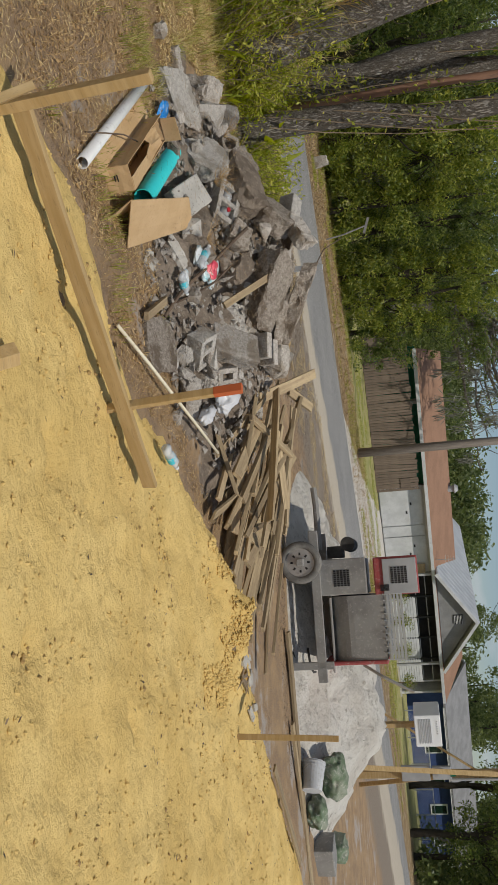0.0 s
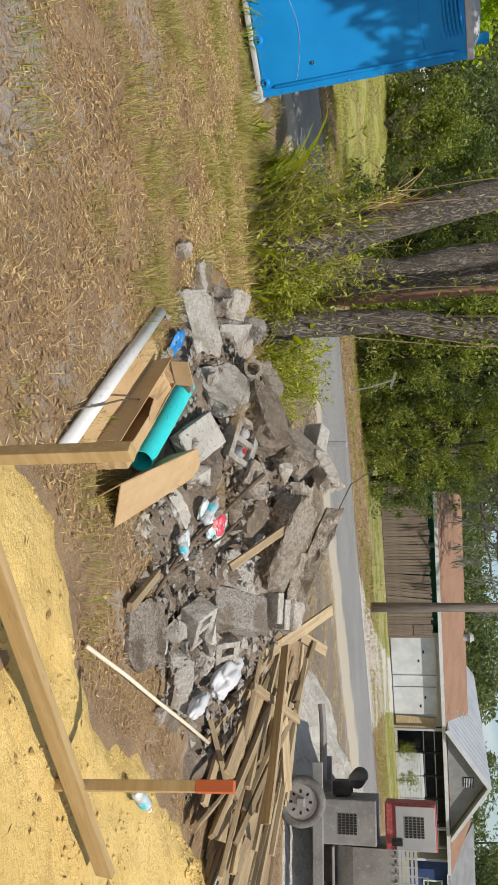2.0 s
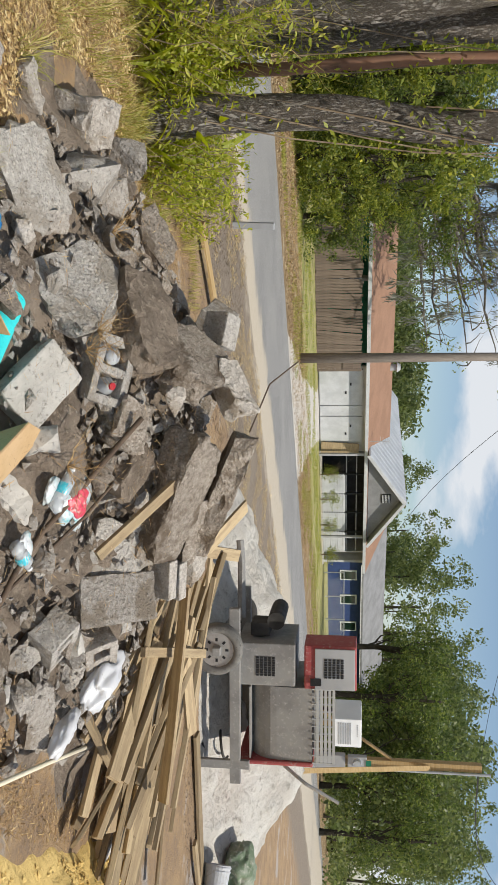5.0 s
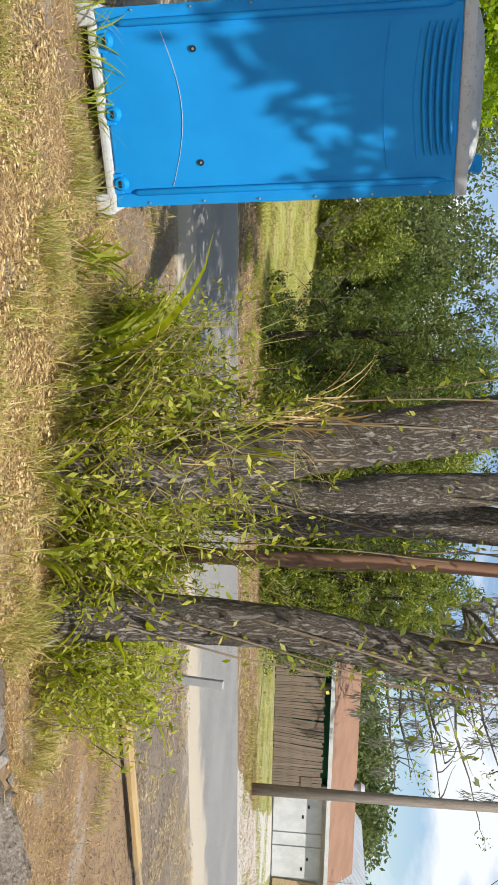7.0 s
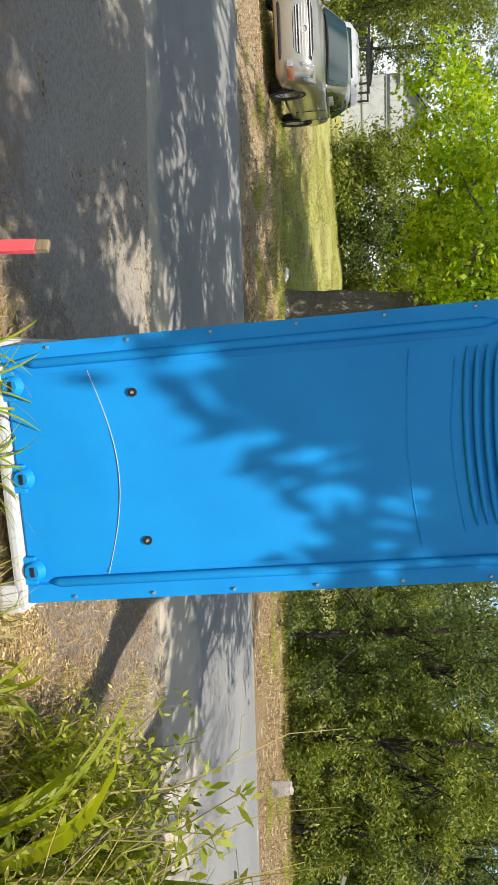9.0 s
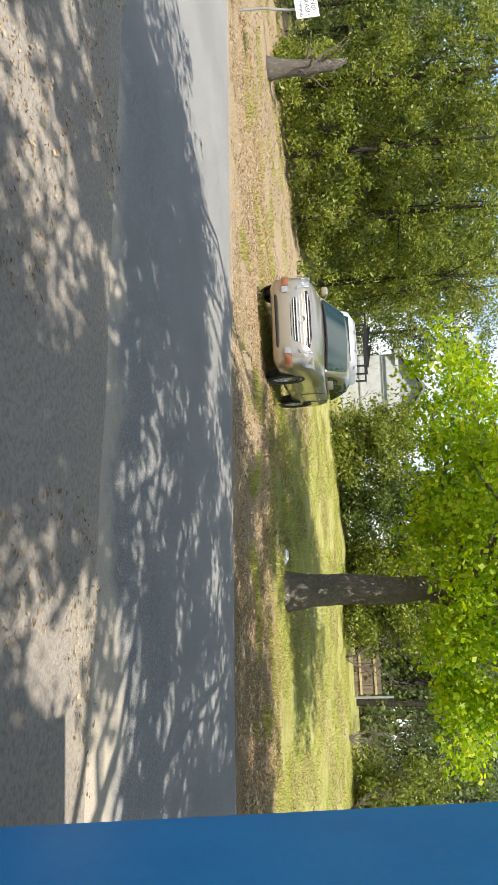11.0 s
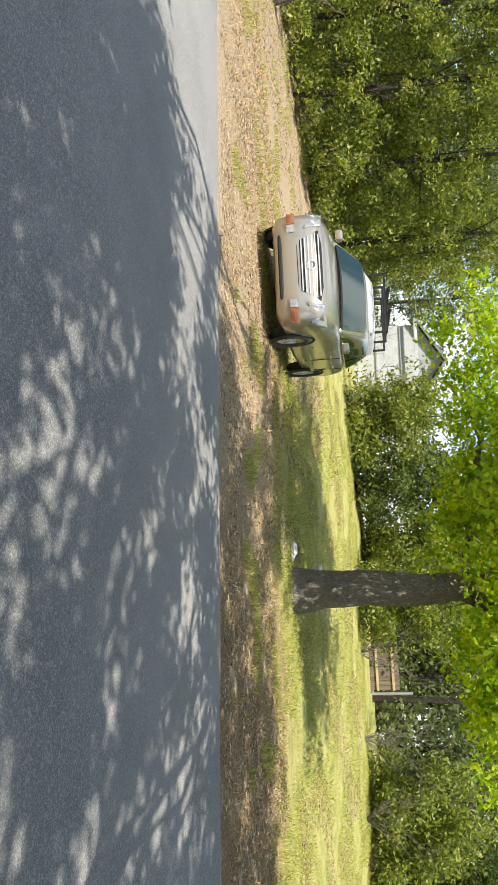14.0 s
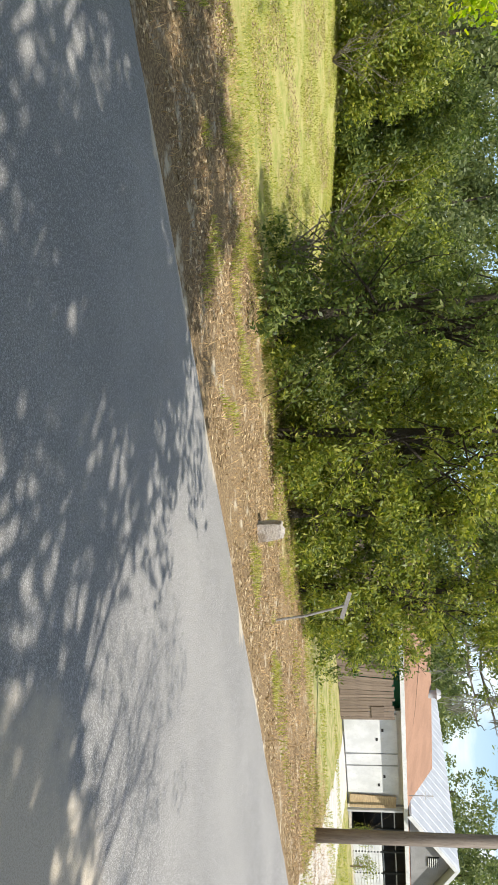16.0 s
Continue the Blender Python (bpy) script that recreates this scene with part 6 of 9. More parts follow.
pipe(bm, [(0, 0, -0.3), (0.02, 0, 4), (0.0, 0, 8.8)], [0.14, 0.12, 0.09], 12)
solo("utility_pole", bm, M_POLE, "grey weathered wooden utility pole by the road", "utility pole", Matrix.Translation((20.0, 33.0, 0)), smooth=True)

HOUSE = pose(2.3, 43.0, 0, 0, 0, 33)


def build_house():
    h = thing("bungalow", "low white bungalow with brown roof and metal porch gable", "house", HOUSE)
    # garage front: wall pieces round the door openings
    bm = bmesh.new()
    box(bm, (5.3, 0.16, 2.55), at=(-3.35, 0.08, 1.275))
    box(bm, (0.16, 7.0, 2.55), at=(-4.6 - 6.0, 3.6, 1.275))
    box(bm, (18.4, 0.16, 2.55), at=(-1.4, 7.1, 1.275))
    box(bm, (0.16, 7.0, 2.55), at=(7.7, 3.6, 1.275))
    part("wall", bm, M_HOUSEWHITE, h)
    bm = bmesh.new()
    box(bm, (8.9, 0.16, 2.55), at=(-8.95, 0.5, 1.275))
    part("wall", bm, M_GREENPAINT, h, "dark green painted wall")
    # garage leaves
    for k, (x0, x1) in enumerate(((-5.85, -3.75), (-3.67, -3.07), (-3.0, -1.45))):
        bm = bmesh.new()
        box(bm, (x1 - x0, 0.06, 2.18), at=((x0 + x1) / 2, -0.035, 1.16), bevel=0.008)
        d = part("garage_door", bm, M_HOUSEWHITE, h)
        if k != 1:
            bm = bmesh.new()
            for q in range(2):
                box(bm, (0.16, 0.02, 0.09), at=((x0 + x1) / 2 + 0.5 * q - 0.2, -0.07, 1.65 - 0.25 * q), bevel=0.004)
            part("hinge", bm, M_BLACK, d, "dark iron fitting")
    bm = bmesh.new()
    box(bm, (0.75, 0.04, 2.0), Matrix.Rotation(radians(4), 4, "Y"), at=(-1.05, -0.12, 1.03))
    part("plywood_sheet", bm, M_LUMBER, h, "weathered plywood leaning on the wall")
    # porch: recessed dark panel and dark inner posts over a white weatherboard apron
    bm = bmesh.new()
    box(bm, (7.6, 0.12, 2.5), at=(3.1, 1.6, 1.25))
    part("porch_panel", bm, M_DARK, h, "dark panel set back in the porch")
    for k in range(9):
        bm = bmesh.new()
        profile(bm, [(0.0, 0.0), (-0.028, 0.0), (0.0, 0.145)], 0.9, 6.8)
        bmesh.ops.transform(bm, matrix=Matrix(((0, 1, 0, 0), (1, 0, 0, 0), (0, 0, 1, 0), (0, 0, 0, 1))), verts=bm.verts)
        bmesh.ops.translate(bm, vec=(0, 0.02, 0.12 + 0.14 * k), verts=bm.verts)
        part("weatherboard", bm, M_HOUSEWHITE, h)
    bm = bmesh.new()
    box(bm, (5.9, 0.10, 1.35), at=(3.85, 0.09, 0.72))
    part("apron_wall", bm, M_HOUSEWHITE, h)
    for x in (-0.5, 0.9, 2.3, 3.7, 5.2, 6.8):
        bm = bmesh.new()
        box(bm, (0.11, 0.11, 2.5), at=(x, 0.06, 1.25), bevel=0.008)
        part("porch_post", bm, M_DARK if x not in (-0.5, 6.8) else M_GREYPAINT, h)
    for z in (1.45, 2.0):
        bm = bmesh.new()
        box(bm, (7.2, 0.05, 0.05), at=(3.15, 0.10, z))
        part("rail", bm, M_GREYPAINT, h)
    # main roof, brown, sloping towards the road
    bm = bmesh.new()
    profile(bm, [(-0.55, 2.45), (3.55, 3.80), (7.65, 2.45), (7.65, 2.57), (3.55, 3.93), (-0.55, 2.57)], -11.0, 8.0)
    bmesh.ops.transform(bm, matrix=Matrix(((0, 1, 0, 0), (1, 0, 0, 0), (0, 0, 1, 0), (0, 0, 0, 1))), verts=bm.verts)
    bmesh.ops.recalc_face_normals(bm, faces=bm.faces)
    # the front eave runs on over the fence's end
    for v in bm.verts:
        if v.co.x < 0:
            v.co.x -= 1.0 if v.co.z > 3.5 else 2.6 if v.co.y < 1 else 0.0
    r = part("roof", bm, M_ROOFBROWN, h, "low brown shingle roof")
    for x in (-10.75, 7.75):
        bm = bmesh.new()
        profile(bm, [(0.05, 2.5), (3.55, 3.72), (7.05, 2.5)], -0.06, 0.06)
        bmesh.ops.transform(bm, matrix=Matrix(((0, 1, 0, x), (1, 0, 0, 0), (0, 0, 1, 0), (0, 0, 0, 1))), verts=bm.verts)
        bmesh.ops.recalc_face_normals(bm, faces=bm.faces)
        part("gable_end", bm, M_HOUSEWHITE, h)
    bm = bmesh.new()
    box(bm, (21.6, 0.04, 0.17), at=(-2.8, -0.57, 2.49), bevel=0.006)
    part("fascia", bm, M_HOUSEWHITE, r, "white fascia board")
    # porch gable, standing seam metal
    bm = bmesh.new()
    gx, gy, zl, zt, hw = 2.2, -0.9, 2.62, 4.62, 3.3
    profile(bm, [(gx - hw, zl), (gx, zt), (gx + hw, zl), (gx + hw, zl + 0.09), (gx, zt + 0.10), (gx - hw, zl + 0.09)], gy, 9.6)
    g = part("gable_roof", bm, M_ROOFMETAL, h, "pale corrugated metal gable roof")
    for s in (-1, 1):
        for k in range(21):
            y = gy + 0.5 * k + 0.1
            bm = bmesh.new()
            tube(bm, (gx + s * hw, y, zl + 0.095), (gx, y, zt + 0.105), 0.022, None, 6)
            part("seam", bm, M_ROOFMETAL, g)
    bm = bmesh.new()
    profile(bm, [(gx - hw + 0.25, zl + 0.02), (gx, zt - 0.1), (gx + hw - 0.25, zl + 0.02)], gy + 0.45, gy + 0.55)
    w = part("gable_wall", bm, M_GREYROOF, h, "grey boarded gable end")
    bm = bmesh.new()
    box(bm, (0.6, 0.04, 0.5), at=(gx, gy + 0.42, 3.62))
    v = part("gable_vent", bm, M_DARK, w, "louvred gable vent")
    for k in range(6):
        bm = bmesh.new()
        box(bm, (0.56, 0.05, 0.03), at=(gx, gy + 0.40, 3.42 + 0.08 * k))
        part("slat", bm, M_HOUSEWHITE, w)
    for s in (-1, 1):
        bm = bmesh.new()
        d = Vector((hw, 0, zt - zl))
        m = Matrix.Translation((gx + s * hw, gy - 0.02, zl - 0.02)) @ (Vector((-s * hw, 0, zt - zl))).to_track_quat("X", "Z").to_matrix().to_4x4()
        box(bm, (d.length, 0.04, 0.17), m, at=(d.length / 2, 0, 0), bevel=0.005)
        part("bargeboard", bm, M_HOUSEWHITE, g, "white bargeboard")
    bm = bmesh.new()
    box(bm, (6.4, 0.10, 0.22), at=(gx, gy + 0.5, 2.50))
    part("beam", bm, M_GREYPAINT, h)
    for x in (gx - hw + 0.3, gx + hw - 0.3):
        bm = bmesh.new()
        box(bm, (0.12, 0.12, 2.4), at=(x, gy + 0.5, 1.2))
        part("porch_post", bm, M_GREYPAINT, h)
    # chimney, aerial
    bm = bmesh.new()
    tube(bm, (-4.0, 3.2, 3.6), (-4.0, 3.2, 4.15), 0.18, 0.18, 14)
    tube(bm, (-4.0, 3.2, 4.12), (-4.0, 3.2, 4.32), 0.28, 0.16, 14)
    part("chimney", bm, M_GREYPAINT, h, "grey metal flue with a cap")
    bm = bmesh.new()
    pipe(bm, [(-1.6, -0.3, 2.5), (-1.6, -0.3, 3.7)], 0.02, 6)
    for k in range(4):
        pipe(bm, [(-1.9 + 0.05 * k, -0.3, 3.2 + 0.14 * k), (-1.3 - 0.05 * k, -0.3, 3.2 + 0.14 * k)], 0.012, 5)
    part("aerial", bm, M_STEEL, h)
    bm = bmesh.new()
    box(bm, (18.6, 7.2, 0.10), at=(-1.4, 3.6, 0.05))
    part("slab", bm, M_CONCPALE, h)


build_house()


def build_board_fence():
    f = thing("board_fence", "tall weathered brown board fence beside the house", "fence", HOUSE)
    rnd = random.Random(3)
    x = -14.4
    proto = []
    for k in range(4):
        bm = bmesh.new()
        box(bm, (0.135, 0.022, 2.1 + 0.03 * k), at=(0, 0, 1.06), bevel=0.003)
        proto.append(bm)
    meshes = []
    for bm in proto:
        me = bpy.data.meshes.new("board")
        bm.to_mesh(me)
        bm.free()
        me.materials.append(M_FENCEWOOD)
        meshes.append(me)
    while x < -6.1:
        b = new("board", rnd.choice(meshes))
        b.parent = f
        tilt = rnd.gauss(0, 0.6) + 7.0 * math.exp(-((x + 8.6) / 1.1) ** 2)
        b.matrix_basis = pose(x, -0.6 + rnd.uniform(-0.008, 0.008), rnd.uniform(-0.03, 0.05), 0, tilt, 0)
        x += 0.142 + rnd.uniform(-0.004, 0.01)
    for z in (0.5, 1.7):
        bm = bmesh.new()
        box(bm, (8.3, 0.05, 0.09), at=(-10.25, -0.56, z))
        part("rail", bm, M_FENCEWOOD, f)
    bm = bmesh.new()
    box(bm, (0.6, 0.03, 0.5), at=(-6.5, -0.64, 1.5))
    part("patch", bm, M_FENCEWOOD, f, "darker patch board")


build_board_fence()


def build_blue_house():
    h = thing("cottage", "dark blue cottage with grey roof and white trim", "house", pose(14.5, 61.5, 0, 0, 0, 30))
    bm = bmesh.new()
    box(bm, (15, 8, 2.7), at=(4, 4, 1.35))
    part("wall", bm, M_BLUEWALL, h)
    bm = bmesh.new()
    profile(bm, [(-0.5, 2.6), (4, 4.5), (8.5, 2.6), (8.5, 2.75), (4, 4.65), (-0.5, 2.75)], -4.2, 12.2)
    bmesh.ops.transform(bm, matrix=Matrix(((0, 1, 0, 0), (1, 0, 0, 0), (0, 0, 1, 0), (0, 0, 0, 1))), verts=bm.verts)
    bmesh.ops.recalc_face_normals(bm, faces=bm.faces)
    part("roof", bm, M_GREYROOF, h)
    for x in (-2.2, 0.4, 3.4, 6.4, 9.6):
        bm = bmesh.new()
        box(bm, (1.0, 0.08, 1.3), at=(x, -0.03, 1.6))
        w = part("window", bm, M_WHITEPAINT, h, "white framed window")
        bm = bmesh.new()
        box(bm, (0.8, 0.05, 1.1), at=(x, -0.06, 1.6))
        part("pane", bm, M_GLASSDARK, w)
    bm = bmesh.new()
    box(bm, (15.2, 0.08, 0.14), at=(4, -0.46, 2.62))
    part("fascia", bm, M_WHITEPAINT, h)


build_blue_house()


def build_chain_fence():
    f = thing("chain_link_fence", "grey chain link fence before the blue cottage", "fence", pose(10.5, 52.0, 0, 0, 0, 30))
    for k in range(9):
        bm = bmesh.new()
        tube(bm, (2.2 * k, 0, 0), (2.2 * k, 0, 1.35), 0.035, None, 8)
        part("post", bm, M_GALV, f)
    bm = bmesh.new()
    tube(bm, (0, 0, 1.3), (17.6, 0, 1.3), 0.028, None, 8)
    part("top_rail", bm, M_GALV, f)
    bm = bmesh.new()
    for k in range(110):
        for s in (0, 1):
            x = 0.16 * k
            a, b = (x, 0, 0.05), (x + 1.2 * (1 if s else -1), 0, 1.28)
            if 0 <= b[0] <= 17.6:
                tube(bm, a, b, 0.004, None, 3, False)
    part("mesh", bm, M_GALV, f)


build_chain_fence()


def build_shed():
    h = thing("metal_shed", "small white metal shed with grey roof behind shrubs", "shed", pose(-43.8, 21.2, 1.1, 0, 0, 68))
    bm = bmesh.new()
    box(bm, (3.6, 4.0, 4.1), at=(0, 2.0, 1.45))
    part("wall", bm, M_HOUSEWHITE, h)
    for k in range(13):
        bm = bmesh.new()
        box(bm, (0.05, 0.03, 3.4), at=(-1.74 + 0.29 * k, -0.015, 1.72))
        part("rib", bm, M_HOUSEWHITE, h)
    for z in (1.5, 2.7):
        bm = bmesh.new()
        box(bm, (3.6, 0.05, 0.07), at=(0, -0.03, z))
        part("rail", bm, M_GREYPAINT, h)
    bm = bmesh.new()
    profile(bm, [(-2.1, 3.40), (0, 4.75), (2.1, 3.40), (2.1, 3.52), (0, 4.90), (-2.1, 3.52)], -0.4, 4.4)
    part("roof", bm, M_GREYROOF, h)
    bm = bmesh.new()
    profile(bm, [(-1.8, 3.48), (0, 4.68), (1.8, 3.48)], -0.02, 0.04)
    part("gable_wall", bm, M_GREYPAINT, h)
    bm = bmesh.new()
    box(bm, (4.2, 0.06, 0.16), at=(0, -0.42, 3.42))
    part("fascia", bm, M_HOUSEWHITE, h)


build_shed()


def build_wood_gate():
    g = thing("wooden_gate", "grey wooden board gate at the lawn's end", "gate", pose(-31.9, 29.7, ground_z(-31.9, 29.7), 0, 0, 40))
    for k in range(9):
        bm = bmesh.new()
        box(bm, (0.17, 0.03, 1.2), at=(-0.8 + 0.19 * k, 0, 0.6))
        part("board", bm, M_FENCEWOOD, g)
    for z in (0.3, 0.95):
        bm = bmesh.new()
        box(bm, (1.75, 0.05, 0.1), at=(-0.04, -0.04, z))
        part("rail", bm, M_LUMBER, g)
    bm = bmesh.new()
    tube(bm, (0.95, -0.12, -0.1), (0.95, -0.12, 1.7), 0.06, None, 8)
    part("post", bm, M_GALV, g, "pale grey metal post")


build_wood_gate()

# pale sand drive before the garage
def build_drive():
    verts, faces = [], []
    for j in range(31):
        f = j / 30
        mid = Vector((-0.6, 19.0, 0)).lerp(Vector((-0.2, 42.0, 0)), f)
        half = 1.5 + 1.6 * (1 - f) ** 3
        for i in range(9):
            g = i / 4 - 1
            x = mid.x + g * (half + 0.35 * noise.noise(Vector((f * 9, g * 3, 1))))
            y = mid.y + 0.4 * g
            verts.append((x, y, ground_z(x, y) + (0.016 if abs(g) < 0.99 else -0.02)))
    for j in range(30):
        for i in range(8):
            faces.append((j * 9 + i, j * 9 + i + 1, (j + 1) * 9 + i + 1, (j + 1) * 9 + i))
    d = from_arrays("driveway", verts, faces, M_WHITESAND)
    tagged(d, "pale sandy drive leading to the garage", "driveway", kind="structure")


build_drive()

# verge objects across the road
bm = bmesh.new()
pipe(bm, [(0, 0, -0.1), (-0.08, 0.0, 0.5), (-0.24, -0.05, 1.15)], 0.022, 8)
sp = thing("signpost", "leaning grey metal post with a narrow blade sign", "sign", pose(-7.75, 19.3, 0, 0, 0, 0))
part("post", bm, M_GUNGREY, sp)
bm = bmesh.new()
box(bm, (0.46, 0.012, 0.07), pose(-0.24, -0.05, 1.16, 0, 20, 8), bevel=0.003)
part("plate", bm, M_GUNGREY, sp)
bm = bmesh.new()
box(bm, (0.24, 0.22, 0.38), at=(0, 0, 0.17), bevel=0.02)
bmesh.ops.subdivide_edges(bm, edges=bm.edges, cuts=2, use_grid_fill=True)
for v in bm.verts:
    v.co.x *= 1.15 - 0.9 * (v.co.z - 0.1)
    v.co += v.co.normalized() * 0.03 * noise.noise(v.co * 11)
solo("concrete_marker", bm, M_CONC, "weathered grey concrete marker in leaf litter", "marker", pose(-9.15, 17.55, 0, 4, -6, 20))


def words(text, size, material, parent, m, name="lettering"):
    cu = bpy.data.curves.new(name, "FONT")
    cu.body, cu.size, cu.align_x, cu.align_y, cu.extrude = text, size, "CENTER", "CENTER", 0.001
    tmp = bpy.data.objects.new(name, cu)
    scene.collection.objects.link(tmp)
    dg = bpy.context.evaluated_depsgraph_get()
    me = bpy.data.meshes.new_from_object(tmp.evaluated_get(dg))
    bpy.data.objects.remove(tmp)
    me.materials.append(material)
    ob = new(name, me)
    ob.parent = parent
    ob.matrix_basis = m
    return ob


def build_sign():
    t = thing("road_sign", "white metal sign forbidding trash on a leaning post", "sign", pose(-23.6, 3.35, 0, 0, 0, 66))
    bm = bmesh.new()
    pipe(bm, [(0, 0, -0.1), (0.03, 0, 0.5), (0.12, 0, 1.0), (0.14, 0.0, 1.55)], 0.025, 8)
    part("post", bm, M_GALV, t, "bent galvanised post")
    m = Matrix.Translation((0.10, -0.04, 1.36)) @ Matrix.Rotation(radians(-6), 4, "Y") @ Matrix.Rotation(radians(-12), 4, "X")
    bm = bmesh.new()
    box(bm, (0.46, 0.008, 0.46), m, bevel=0.003)
    p = part("plate", bm, M_WHITEPAINT, t)
    for txt, z in (("NO", 0.13), ("TRASH", 0.0), ("DUMPING", -0.13)):
        words(txt, 0.13 if len(txt) < 6 else 0.095, M_BLACK, p, m @ Matrix.Translation((0, -0.007, z)) @ Matrix.Rotation(radians(90), 4, "X"))


build_sign()

# survey stake with pink tape by the toilet
st = thing("survey_stake", "thin wooden survey stake with pink tape", "stake", pose(-6.18, 4.30, 0, 0, 3, 20))
bm = bmesh.new()
box(bm, (0.035, 0.018, 0.84), at=(0, 0, 0.36), bevel=0.002)
part("post", bm, M_LUMBER, st)
bm = bmesh.new()
box(bm, (0.038, 0.021, 0.16), at=(0, 0, 0.66), bevel=0.002)
for k in range(2):
    sheet(bm, (0.015, -0.012, 0.70), (0.03, -0.02, 0.70), (0.04 + 0.02 * k, -0.04, 0.40), (0.015 + 0.02 * k, -0.03, 0.38), 0.001, 0.006, 5, k)
part("tape", bm, M_PINK, st, "bright pink marking tape")

# litter on the far lawn
crumpled("plastic_bag", (-20.5, 14.4, 0.08), (0.42, 0.22, 0.16), (0, 0, 30), M_WHITEBAG, "crumpled white plastic bag on the grass", "bag", 31)
crumpled("plastic_bag", (-24.0, 17.8, 0.30), (0.22, 0.2, 0.14), (0, 0, 30), M_WHITEBAG, "crumpled white plastic bag on the grass", "bag", 32)

# ---- parked cars ----
def loft(bm, stations):
    """Skin a row of closed cross-sections of equal count."""
    rings = [[bm.verts.new(p) for p in st] for st in stations]
    n = len(rings[0])
    for a, b in zip(rings, rings[1:]):
        for k in range(n):
            bm.faces.new((a[k], a[(k + 1) % n], b[(k + 1) % n], b[k]))
    bm.faces.new(rings[0][::-1])
    bm.faces.new(rings[-1])
    bmesh.ops.recalc_face_normals(bm, faces=bm.faces)
    return bm


def body_ring(x, w, z0, z1, top_in=0.12, n_side=3):
    """A cross-section at x: flat floor, bulging sides, crowned top."""
    h = z1 - z0
    half = [(0.0, z0), (w * 0.80, z0), (w * 0.97, z0 + 0.12 * h), (w, z0 + 0.40 * h), (w * 0.985, z0 + 0.72 * h), (w - top_in * 0.5, z0 + 0.93 * h), (w - top_in * 1.6, z1 - 0.005), (w * 0.45, z1 + 0.012), (0.0, z1 + 0.018)]
    return [(x, y, z) for y, z in half] + [(x, -y, z) for y, z in half[-2:0:-1]]


